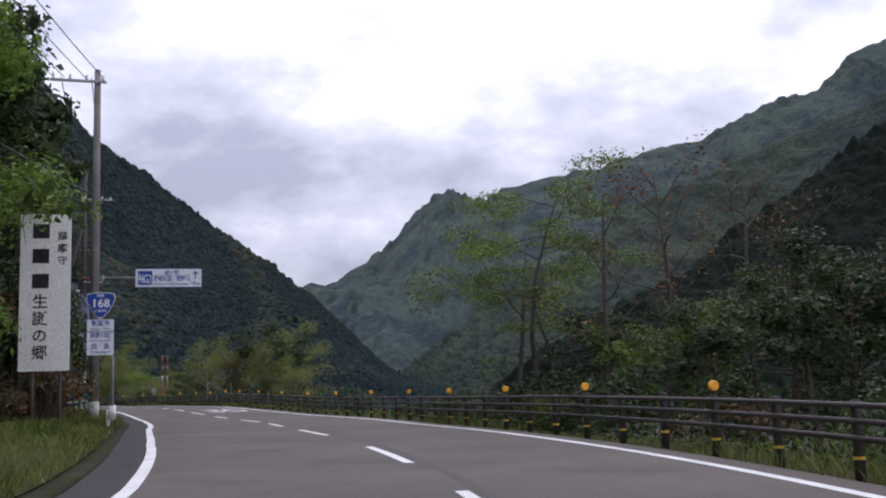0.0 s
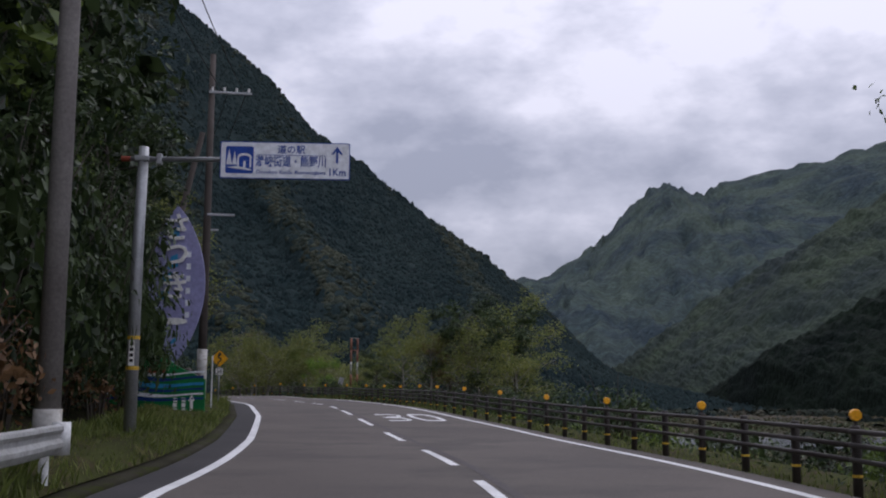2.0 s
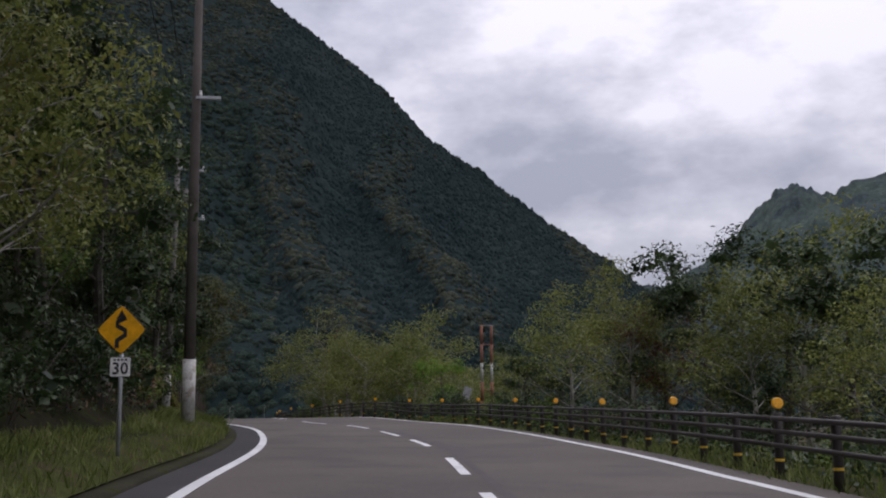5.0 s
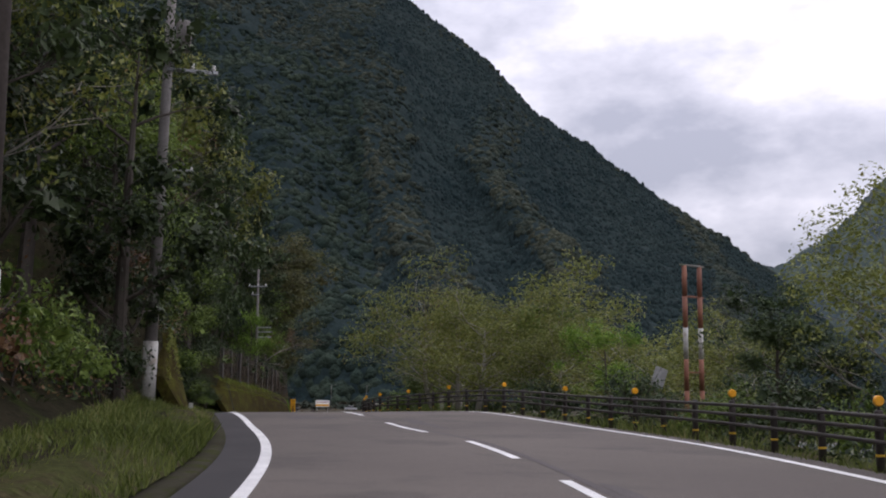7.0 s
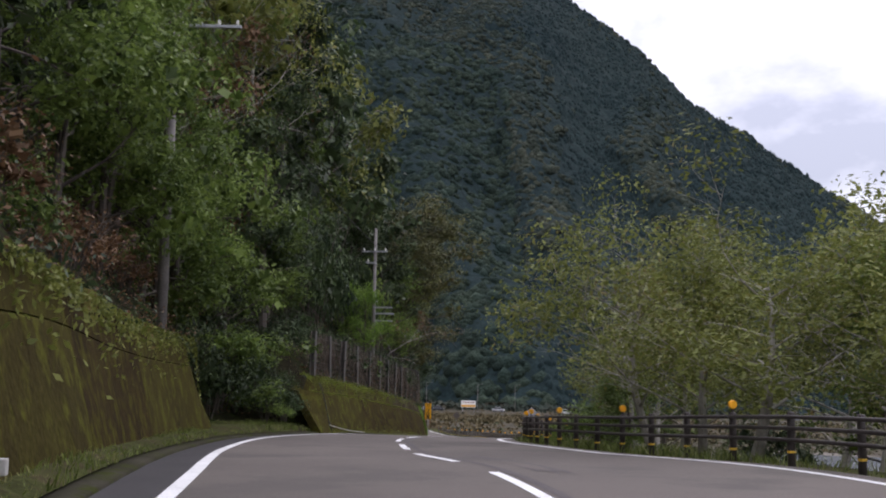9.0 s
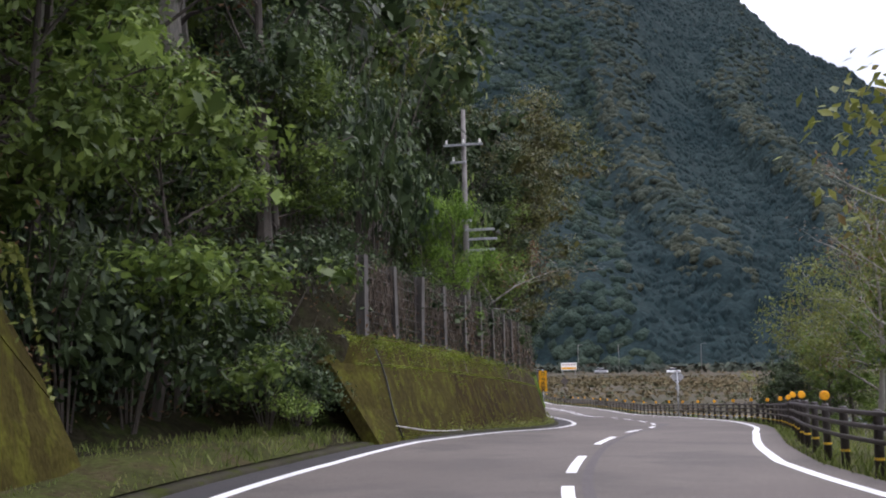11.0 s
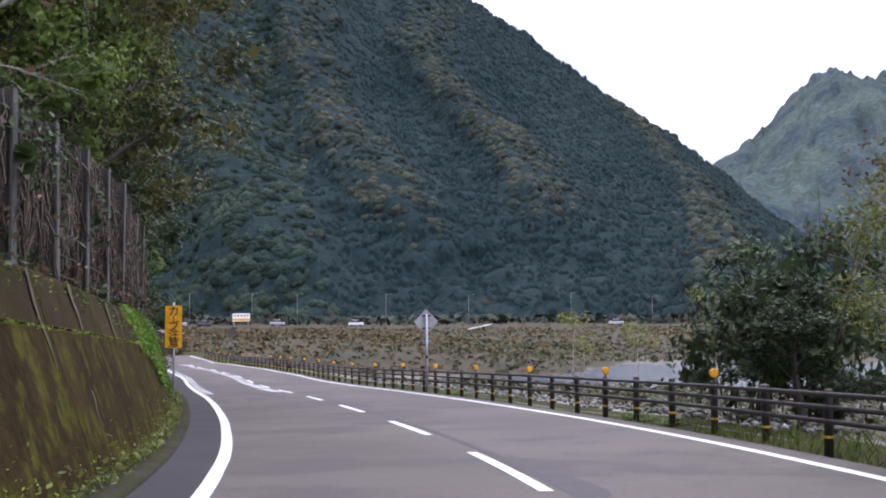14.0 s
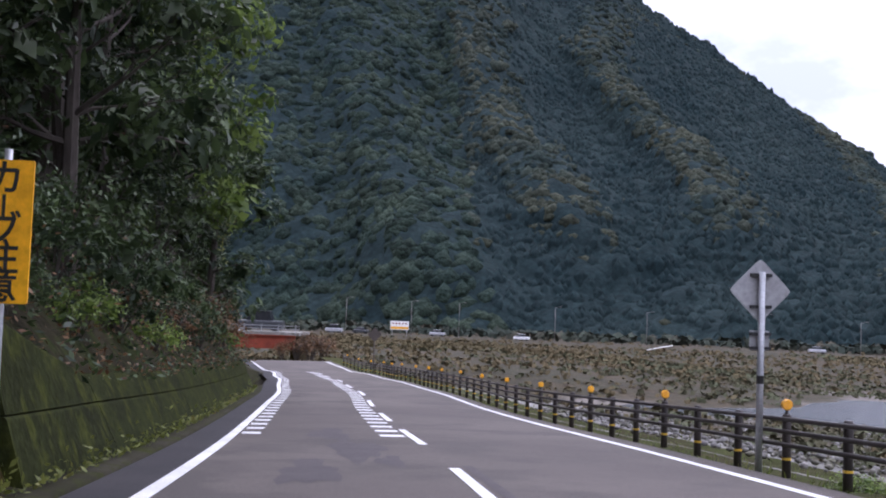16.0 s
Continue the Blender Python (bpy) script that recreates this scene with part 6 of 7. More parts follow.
def shrub(seed, r, h, leaves, size, leafm, label, name="shrub", stems=9, hull=0.74):
    t = tagged(new(name), label, "shrub")
    rng = np.random.default_rng(seed)
    bm = bmesh.new()
    for k in range(stems):
        a, q = rng.uniform(0, 6.28), rng.uniform(0.3, 0.9)
        tube(bm, [(0.1 * math.cos(a), 0.1 * math.sin(a), -0.2), (q * r * 0.5 * math.cos(a), q * r * 0.5 * math.sin(a), h * 0.5), (q * r * math.cos(a + 0.3), q * r * math.sin(a + 0.3), h * rng.uniform(0.7, 1.0))], [0.025, 0.016, 0.005], 4, cap=False)
    tagged(part("stem", bm, BARK, t), kind="stuff")
    m = 13
    a, u = np.arange(m) * 2.4, np.sqrt((np.arange(m) + 0.5) / m)
    c = np.stack([np.cos(a) * u * r * 0.72, np.sin(a) * u * r * 0.72, h * (0.28 + 0.5 * (1 - u) + rng.uniform(-0.1, 0.16, m))], -1)
    obj("foliage", crown_mesh("foliage", c, r * rng.uniform(0.24, 0.44, m), leaves, size, rng, hull, 0.85), leafm, t)
    return t


E_LABEL = "dark evergreen broadleaf tree with dense glossy foliage"
G_LABEL = "green broadleaf tree with a full uneven crown"
KINDS = {
    "ever": make_tree(21, 8.5, 3.0, 14, 6, 5400, 0.092, LEAF_DARK, BARK, E_LABEL, 0.72, 50),
    "ever2": make_tree(22, 9.5, 2.7, 15, 6, 5400, 0.092, LEAF_DARK, BARK, E_LABEL, 0.72, 52, low=0.12),
    "green": make_tree(23, 8.0, 3.2, 14, 6, 5600, 0.09, LEAF_MID, BARK, G_LABEL, 0.72, 50, low=0.16),
    "green2": make_tree(24, 7.0, 3.0, 13, 6, 5400, 0.086, LEAF_MID, BARK, G_LABEL, 0.66, 50, low=0.12),
    "ever_back": make_tree(33, 9.0, 3.0, 12, 5, 2400, 0.15, LEAF_DARK, BARK, E_LABEL, 0.82, 44, low=0.12),
    "green_back": make_tree(34, 8.5, 3.2, 12, 5, 2400, 0.145, LEAF_MID, BARK, G_LABEL, 0.82, 44, low=0.12),
    "olive_back": make_tree(35, 8.5, 3.3, 12, 5, 1800, 0.14, LEAF_OLIVE, PALE_BARK, "tall tree with thinning olive-brown autumn foliage", 0.72, 36, 0.6, low=0.2, bare_part=1.5),
    "fresh": make_tree(25, 6.0, 2.3, 16, 7, 7000, 0.062, LEAF_LIGHT, BARK, "bright fresh-green feathery young tree", 0.52, 62, 0.6, low=0.12),
    "olive": make_tree(26, 6.2, 4.3, 12, 7, 7800, 0.078, LEAF_OLIVE, PALE_BARK, "spreading tree with thin olive autumn leaves and pale branches", 0.85, 80, 0, bare_part=2.0, low=0.3, r0=0.14),
    "olive2": make_tree(27, 6.8, 3.8, 13, 7, 7000, 0.076, LEAF_OLIVE, PALE_BARK, "spreading tree with thinning olive leaves and pale branches", 0.8, 76, 0, bare_part=2.0, low=0.26, r0=0.13),
    "bare": make_tree(28, 8.5, 2.6, 14, 6, 420, 0.07, LEAF_RUST, PALE_BARK, "almost leafless grey tree with fine upright twigs", 0.45, 60, 0, bare_part=4.0, low=0.3, r0=0.11),
    "bare_dark": make_tree(37, 8.5, 2.6, 13, 6, 420, 0.07, LEAF_RUST, BARK, "almost leafless dark brown tree with fine upright twigs", 0.45, 60, 0, bare_part=4.0, low=0.3, r0=0.11),
    "rusty": make_tree(29, 6.5, 2.8, 12, 5, 3200, 0.07, LEAF_RUST, BARK, "tree with thinning red-brown autumn leaves", 0.55, 44, 0.55, bare_part=2.0),
    "maple": make_tree(30, 8.6, 3.4, 10, 8, 5600, 0.058, LEAF_MID, BARK, "slender tree with flat layered sprays of light green leaves", 0.60, 52, 0, layered=True, low=0.5, r0=0.10, bare_part=1.5, lean_=(-0.10, 0.05)),
    "backwood": make_tree(31, 10.0, 3.6, 10, 4, 1250, 0.23, LEAF_DARK, BARK, E_LABEL, 1.05, 40, low=0.12),
    "backwood_green": make_tree(32, 10.0, 3.6, 10, 4, 1250, 0.23, LEAF_MID, BARK, G_LABEL, 1.05, 40, low=0.12),
    "cypress": make_tree(36, 11.5, 4.6, 16, 6, 9000, 0.085, LEAF_CYPRESS, BARK, "tall brownish-green tree leaning out over the road", 1.1, 95, squash=0.5, low=0.18, lean_=(0.28, 0.0)),
    "shrub": shrub(41, 1.3, 1.6, 1150, 0.058, LEAF_MID, "leafy green roadside shrub"),
    "darkshrub": shrub(42, 1.7, 2.3, 1300, 0.066, LEAF_DARK, "dense dark evergreen shrub"),
    "bramble": shrub(43, 1.5, 1.5, 800, 0.05, LEAF_RUST, "tangle of dry brown brambles", "bramble", 22, 0.5),
}
USED = set()


def plant(kind, m, scale=1.0, turn=0.0, tall=1.0, group="", label=""):
    """Stand one tree of a kind at a pose; the first use moves the built one."""
    t = KINDS[kind]
    m = m @ Matrix.Rotation(radians(turn), 4, "Z")
    if kind in USED:
        t = copy_thing(t, m)
    else:
        USED.add(kind)
        t.matrix_world = m
    t.scale = (scale, scale, scale * tall)
    return tagged(t, group=group, label=label)


rng = np.random.default_rng(77)
# wooded slope above the road
for row, (d, gap, kinds, lo, hi) in enumerate(((2.2, 5.2, ("ever", "green", "green2", "green", "ever2"), 0.75, 1.05), (6.0, 6.0, ("ever_back", "green_back", "green_back", "olive_back"), 1.0, 1.35), (11.5, 6.5, ("backwood", "backwood_green", "olive_back"), 1.1, 1.45), (19.0, 9.0, ("backwood", "backwood_green", "olive_back"), 1.1, 1.5))):
    s = -12.0 + 7 * row
    while s < 280:
        q = s + rng.uniform(-1.2, 1.2)
        o = float(top_o(q)) - d - rng.uniform(-0.8, 1.2)
        skip = (row == 0 and 158 < q < 176) or (row < 2 and q < 8) or (row == 0 and (rng.random() < 0.15 or q < 38 or 52 < q < 81)) or (row == 1 and q < 30)
        # dark leaf colours before 124 and bright ones after imitate passing cloud shade
        if row == 0:
            kinds = ("ever", "ever2", "ever", "green2") if q < 124 else ("green", "green2", "ever")
        if row == 0 and 196 < q < 236:
            kinds = ("ever", "ever2", "ever_back")
        if row == 0 and q > 236:
            kinds = ("ever_back", "green_back", "olive_back")
        if not skip:
            plant(kinds[rng.integers(len(kinds))], stand(q, o, float(slope_h(q, o)) - 0.15, rng.uniform(0, 360)), rng.uniform(lo, hi), 0, rng.uniform(0.9, 1.15), "hillside trees")
        s += gap * rng.uniform(0.8, 1.2)
# low growth along the foot of the slope
s = -8.0
while s < 298:
    q = s + rng.uniform(-0.5, 0.5)
    walls = (W1[0] < q < W1[1]) or (W2[0] - 1 < q < W2[1]) or (W3[0] < q < W3[1])
    o = float(top_o(q)) + (rng.uniform(-1.6, -0.7) if walls else rng.uniform(-0.9, 0.5))
    k = ("darkshrub", "shrub", "bramble", "darkshrub")[rng.integers(4)]
    if W1[0] < q < W1[1] and rng.random() < 0.6:
        k = "bramble"
    if W2[0] < q < W2[1]:
        k = "darkshrub"
    if not (56 < q < 62 or 68.5 < q < 79.5 or 43.5 < q < 47.5):
        plant(k, stand(q, o, float(slope_h(q, min(o, float(top_o(q))))) - 0.15, rng.uniform(0, 360)), rng.uniform(0.7, 1.15), 0, rng.uniform(0.8, 1.2), "slope shrubs")
    s += (2.5 if q < 236 else 5.0) * rng.uniform(0.7, 1.3)

LEFT_ONES = [  # kind, s, o, scale, tall, turn
    ("darkshrub", 63.6, -7.2, 1.2, 2.1, 20), ("darkshrub", 65.6, -7.5, 1.25, 2.2, 140), ("darkshrub", 67.4, -7.7, 0.95, 1.9, 250), ("darkshrub", 64.6, -8.6, 1.5, 2.2, 70), ("darkshrub", 61.2, -7.9, 1.1, 1.7, 200), ("ever2", 66.0, -8.8, 0.9, 1.0, 310),
    ("rusty", 44.0, -9.4, 0.8, 0.9, 0), ("bramble", 50.6, -7.0, 1.1, 1.3, 60), ("bramble", 47.9, -7.1, 1.0, 1.3, 160), ("olive2", 84.5, -8.6, 0.9, 1.0, 20), ("olive2", 88.5, -8.8, 0.95, 1.0, 120),
    ("green", 127.0, -8.4, 0.9, 1.0, 30), ("green2", 132.5, -8.4, 0.95, 1.0, 90), ("green2", 146.2, -8.8, 1.1, 1.1, 50), ("green", 144.2, -9.6, 1.15, 1.15, 190), ("green2", 150.4, -9.2, 1.15, 1.1, 280),
    ("olive_back", 157.5, -10.6, 1.7, 1.15, 0), ("bare", 160.0, -9.8, 1.5, 1.2, 90), ("ever_back", 165.5, -10.8, 1.6, 1.15, 40), ("ever_back", 172.5, -10.6, 1.55, 1.15, 200), ("olive_back", 179.5, -10.8, 1.6, 1.15, 120), ("ever_back", 186.5, -10.2, 1.5, 1.15, 310),
    ("darkshrub", 158.5, -8.2, 1.5, 2.2, 0), ("darkshrub", 161.0, -8.4, 1.5, 2.3, 70), ("darkshrub", 163.5, -8.2, 1.4, 2.2, 150), ("darkshrub", 166.0, -8.4, 1.5, 2.3, 220), ("darkshrub", 173.5, -8.4, 1.4, 2.2, 300), ("shrub", 176.0, -8.0, 1.6, 2.4, 20),
    ("darkshrub", 148.6, -8.0, 1.2, 1.4, 0), ("darkshrub", 150.6, -8.2, 1.3, 1.5, 80), ("darkshrub", 152.6, -8.0, 1.2, 1.4, 160), ("darkshrub", 154.8, -7.6, 1.1, 1.2, 250),
    ("darkshrub", 204.5, -5.9, 0.6, 0.8, 0), ("shrub", 208.0, -5.8, 0.7, 0.9, 50), ("darkshrub", 212.0, -5.9, 0.7, 0.8, 120), ("shrub", 216.0, -5.8, 0.7, 0.9, 200), ("darkshrub", 220.5, -5.9, 0.8, 0.9, 20), ("darkshrub", 226.0, -5.9, 0.8, 0.9, 90), ("shrub", 232.0, -5.8, 0.8, 0.9, 170),
    ("darkshrub", 154.5, -5.9, 0.6, 1.0, 0), ("shrub", 153.0, -5.6, 0.5, 0.8, 120), ("darkshrub", 153.7, -6.5, 0.85, 1.1, 60), ("darkshrub", 155.0, -6.6, 0.75, 1.3, 200),
    ("cypress", 198.6, -7.6, 1.1, 1.05, 0), ("cypress", 195.4, -8.6, 1.05, 1.1, 15), ("cypress", 192.0, -9.0, 1.0, 1.05, 40), ("cypress", 205.0, -7.4, 0.95, 1.1, -30), ("ever_back", 214.0, -8.0, 1.3, 1.2, 0), ("ever_back", 222.0, -8.0, 1.3, 1.1, 80), ("green_back", 230.0, -7.6, 1.2, 1.1, 160), ("ever_back", 240.0, -8.0, 1.3, 1.1, 10),
    ("darkshrub", 48.5, -7.9, 1.3, 1.8, 0), ("darkshrub", 50.5, -7.9, 1.3, 2.0, 60), ("darkshrub", 54.0, -7.7, 1.3, 1.9, 120), ("darkshrub", 56.5, -7.8, 1.3, 1.9, 180),
    ("fresh", 40.5, -9.0, 1.25, 1.1, 30), ("green2", 36, -9.6, 0.95, 1.0, 60), ("ever", 47.5, -9.6, 0.95, 1.1, 10), ("green", 51, -10.0, 1.0, 1.0, 200),
    ("ever2", 68.5, -7.1, 0.72, 0.95, 0), ("darkshrub", 69.4, -7.3, 1.0, 1.5, 0), ("ever", 72.5, -10.6, 0.95, 1.0, 80), ("ever2", 78.5, -9.8, 1.0, 1.1, 180), ("darkshrub", 66.6, -8.6, 1.4, 2.0, 120), ("darkshrub", 63.0, -8.8, 1.3, 1.8, 220), ("green", 67.5, -10.8, 1.0, 1.1, 40), ("ever", 64.0, -11.5, 1.0, 1.1, 240), ("ever2", 60.5, -10.2, 1.0, 1.1, 140),
    ("bramble", 49.5, -7.6, 1.1, 1.2, 10), ("bramble", 54.5, -8.0, 1.2, 1.2, 100), ("bramble", 61.8, -7.9, 1.1, 1.0, 300),
    # mostly dark-leaved kinds on this stretch, to carry the same cloud shade
    ("ever2", 101.5, -8.6, 0.95, 1.0, 30), ("ever", 95.0, -9.0, 1.0, 1.1, 110), ("olive2", 107.5, -9.2, 0.9, 1.1, 200), ("ever2", 110.5, -9.3, 1.0, 1.1, 15),
    ("bare", 152.0, -9.8, 1.35, 1.1, 40), ("rusty", 155.0, -10.5, 1.5, 1.2, 90), ("olive2", 159.0, -11.0, 1.5, 1.2, 150), ("green", 138.0, -8.6, 0.9, 1.0, 10), ("green2", 140.6, -8.0, 0.85, 1.1, 100), ("green", 149.0, -8.4, 1.0, 1.0, 220), ("green2", 151.5, -7.8, 0.85, 0.9, 20), ("ever", 154.0, -8.0, 0.9, 0.9, 75),
    ("darkshrub", 150.2, -7.6, 1.2, 1.2, 200), ("darkshrub", 148.4, -7.6, 1.1, 1.3, 10), ("green2", 147.4, -8.8, 1.0, 1.1, 70), ("green", 153.2, -8.6, 0.85, 0.85, 250), ("green2", 157.0, -7.6, 0.75, 0.85, 140), ("green2", 143.0, -8.6, 0.9, 1.1, 30), ("green2", 141.4, -8.4, 1.0, 1.3, 0), ("fresh", 169.4, -6.6, 0.6, 1.35, 0), ("fresh", 171.2, -7.2, 0.5, 1.3, 90), ("ever_back", 70, -10.5, 1.45, 1.15, 0), ("ever_back", 76.5, -11.2, 1.5, 1.15, 70), ("ever_back", 82, -10.4, 1.35, 1.15, 150), ("ever_back", 64, -11, 1.4, 1.15, 230), ("ever_back", 57, -10.2, 1.3, 1.15, 300), ("ever_back", 52, -9.6, 1.2, 1.1, 20), ("green_back", 61, -12.5, 1.5, 1.1, 10), ("ever2", 116.0, -7.4, 0.9, 1.1, 60), ("olive_back", 226.0, -12.0, 1.3, 1.1, 0), ("olive_back", 233.0, -10.5, 1.2, 1.1, 90), ("green_back", 229.0, -9.0, 1.0, 1.1, 30), ("olive", 203.0, -9.0, 1.1, 1.2, 45), ("olive2", 209.0, -9.5, 1.2, 1.2, 130), ("ever2", 206.0, -7.2, 1.0, 1.1, 10), ("ever", 212.0, -6.9, 1.0, 1.2, 200), ("ever2", 218.0, -7.0, 1.0, 1.1, 300),
]
for k, s, o, sc_, tall, turn in LEFT_ONES:
    plant(k, stand(s, o, float(slope_h(s, min(o, float(top_o(s))))) - 0.15), sc_, turn, tall, "hillside trees")
# pale bare tree that leans out over the catch fence
lt = make_tree(52, 4.6, 2.0, 10, 6, 500, 0.06, LEAF_RUST, PALE_BARK, "pale leafless tree leaning out over the catch fence", 0.3, 40, 0, bare_part=5.0, low=0.3, r0=0.05, lean_=(0.55, 0.1))
lt.matrix_world = stand(181.0, -8.0, 3.9) @ Matrix.Rotation(radians(24), 4, "Y") @ Matrix.Scale(1.1, 4)

RIGHT_ONES = [
    ("maple", 44.4, 7.6, 0.98, 0.98, 150), ("maple", 46.2, 7.2, 0.9, 0.92, 250), ("maple", 45.4, 8.2, 0.8, 0.8, 20), ("green2", 40.6, 8.6, 0.55, 0.75, 200), ("ever", 43.0, 9.2, 0.60, 0.75, 100), ("green2", 45.6, 9.4, 0.5, 0.7, 20), ("darkshrub", 42.0, 7.4, 1.1, 0.9, 0), ("darkshrub", 44.6, 7.0, 1.0, 0.8, 80), ("ever", 36.5, 8.4, 0.5, 0.75, 120), ("bare_dark", 39.4, 8.8, 1.0, 0.95, 0), ("bare_dark", 41.2, 8.2, 0.95, 0.95, 100), ("bare_dark", 37.4, 10.5, 0.95, 1.0, 210), ("bare_dark", 34.8, 9.4, 0.8, 0.9, 40),
    ("green2", 38.4, 9.7, 0.62, 0.8, 30), ("ever", 34.5, 10.6, 0.72, 0.8, 190), ("ever2", 31.0, 11.0, 0.75, 0.85, 80), ("green", 27.5, 11.5, 0.75, 0.85, 300), ("ever", 32.5, 8.6, 0.55, 0.8, 20), ("ever", 36.5, 13.0, 0.80, 0.8, 60), ("green2", 24.0, 10.5, 0.7, 0.9, 140), ("ever", 29.0, 14.5, 0.85, 0.8, 0), ("green", 20.0, 11.0, 0.8, 0.9, 0),
    ("ever", 41.5, 12.0, 0.70, 0.8, 60), ("ever", 45.0, 13.0, 0.60, 0.75, 160), ("darkshrub", 48.6, 7.0, 0.9, 0.8, 15), ("darkshrub", 50.8, 6.9, 0.85, 0.8, 70), ("shrub", 53.4, 7.2, 0.8, 0.9, 0), ("darkshrub", 55.6, 7.3, 0.75, 0.8, 200), ("darkshrub", 57.0, 7.8, 0.6, 0.6, 60), ("shrub", 66.0, 8.8, 0.7, 0.8, 30), ("shrub", 72.0, 9.0, 0.8, 0.9, 10), ("darkshrub", 63.0, 11.5, 0.9, 0.7, 0), ("darkshrub", 76.0, 12.0, 1.2, 1.0, 0),
    ("olive2", 89.0, 9.5, 0.62, 0.8, 0), ("ever", 92.5, 11.0, 0.80, 0.9, 40), ("olive2", 95.5, 9.4, 0.7, 0.85, 0), ("rusty", 104.0, 10.6, 0.85, 0.95, 140), ("olive2", 96.5, 12.0, 0.95, 0.95, 100), ("ever", 101.3, 11.0, 0.88, 0.95, 0), ("ever2", 98.2, 11.6, 0.8, 0.9, 80), ("olive2", 103.5, 9.0, 0.8, 0.9, 0), ("ever", 107.0, 10.5, 0.58, 0.9, 200), ("olive2", 110.5, 9.6, 0.85, 0.85, 10), ("bare", 106.5, 11.5, 0.72, 0.9, 70), ("ever", 113.5, 10.8, 0.51, 0.85, 10), ("ever", 114.5, 9.5, 0.54, 0.9, 50), ("olive2", 120.5, 11.5, 0.7, 0.8, 290), ("darkshrub", 112.0, 8.0, 1.0, 0.9, 0), ("darkshrub", 119.6, 8.6, 0.9, 0.8, 0),
    ("olive", 123.5, 10.2, 0.75, 0.62, 0), ("fresh", 125.5, 9.2, 0.7, 0.9, 30), ("olive2", 128.5, 9.2, 0.85, 0.62, 90), ("olive", 132.0, 8.8, 0.95, 0.70, 160), ("olive", 136.5, 8.0, 1.05, 0.78, 40), ("olive2", 140.5, 8.2, 1.0, 0.78, 220), ("olive", 144.5, 7.9, 1.0, 0.95, 300), ("olive", 130.0, 12.5, 1.0, 0.74, 10), ("olive2", 136.0, 12.0, 1.15, 0.86, 70), ("olive", 142.0, 12.0, 1.1, 0.82, 120), ("green2", 134.0, 10.5, 0.8, 0.9, 0), ("darkshrub", 127.0, 7.6, 0.9, 0.9, 0), ("darkshrub", 139.0, 9.5, 1.0, 1.0, 0), ("green2", 148.2, 7.2, 0.55, 0.6, 0), ("olive2", 148.5, 9.0, 0.85, 0.9, 0), ("shrub", 149.5, 5.9, 1.1, 1.0, 0),
    ("olive2", 171.0, 9.2, 1.05, 1.1, 30), ("bare", 168.5, 8.2, 1.05, 1.15, 10), ("bare", 173.5, 7.8, 0.95, 1.1, 140), ("olive", 176.5, 8.6, 0.95, 1.05, 190), ("green", 174.5, 9.8, 0.9, 0.9, 0), ("bare", 181.5, 7.2, 0.72, 0.9, 230), ("olive2", 182.0, 8.3, 0.72, 0.9, 70), ("ever", 186.6, 8.1, 0.62, 0.72, 0), ("darkshrub", 187.2, 7.2, 1.2, 1.4, 30), ("darkshrub", 186.4, 8.3, 1.3, 1.8, 140), ("ever", 184.9, 7.2, 0.50, 0.6, 50), ("ever2", 187.0, 8.8, 0.5, 0.6, 150), ("green2", 179.5, 8.3, 0.75, 0.85, 120), ("green", 178.0, 7.0, 0.45, 0.7, 120), ("shrub", 203.5, 5.1, 0.45, 0.5, 0), ("shrub", 187.2, 4.75, 0.55, 0.4, 0), ("shrub", 185.6, 4.9, 0.5, 0.4, 80),
]
for k, s, o, sc_, tall, turn in RIGHT_ONES:
    plant(k, stand(s, o, float(bank_h(np.array(s), np.array(o))) - 0.15), sc_, turn, tall, "river bank trees")
# low bushes between the guard fence and the river
s = 26.0
while s < 122:
    q, o = s + rng.uniform(-0.6, 0.6), float(FO(s)) + rng.uniform(1.9, 4.2)
    low_ = 45 < q < 78          # open stretch of bank
    if low_:
        o += 1.5
    plant(("shrub", "darkshrub", "darkshrub", "bramble")[rng.integers(4)], stand(q, o, float(bank_h(np.array(q), np.array(o))) - 0.15, rng.uniform(0, 360)), rng.uniform(0.75, 1.1) * (0.75 if low_ else 1.0), 0, rng.uniform(0.7, 1.05) * (0.7 if low_ else 1.0), "bank shrubs")
    s += 2.8 if low_ else 2.4
for i in range(13):
    q, o = 44 + i * 3.1, float(FO(44 + i * 3.1)) + rng.uniform(3.5, 7.5)
    plant(("darkshrub", "darkshrub", "shrub")[i % 3], stand(q, o, float(bank_h(np.array(q), np.array(o))) - 0.15, i * 77), rng.uniform(0.9, 1.3), 0, rng.uniform(0.9, 1.2), "bank shrubs")
# thin saplings on the bank below the fence
for i, (s, o, h) in enumerate(((188.5, 8.6, 2.4), (191.0, 8.2, 2.8), (193.5, 10.0, 2.6), (186.5, 9.5, 3.0), (196.5, 9.0, 2.2), (199.0, 8.0, 2.4), (203.5, 10.0, 2.6), (190.0, 11.0, 3.0))):
    t = make_tree(60 + i, h + 0.9, 0.55, 7, 3, 170, 0.06, LEAF_OLIVE, PALE_BARK, "thin young sapling with a few light leaves", 0.2, 14, 0, name="sapling", low=0.6, r0=0.025, group="saplings")
    t.matrix_world = stand(s, o, float(bank_h(np.array(s), np.array(o))) - 0.1)

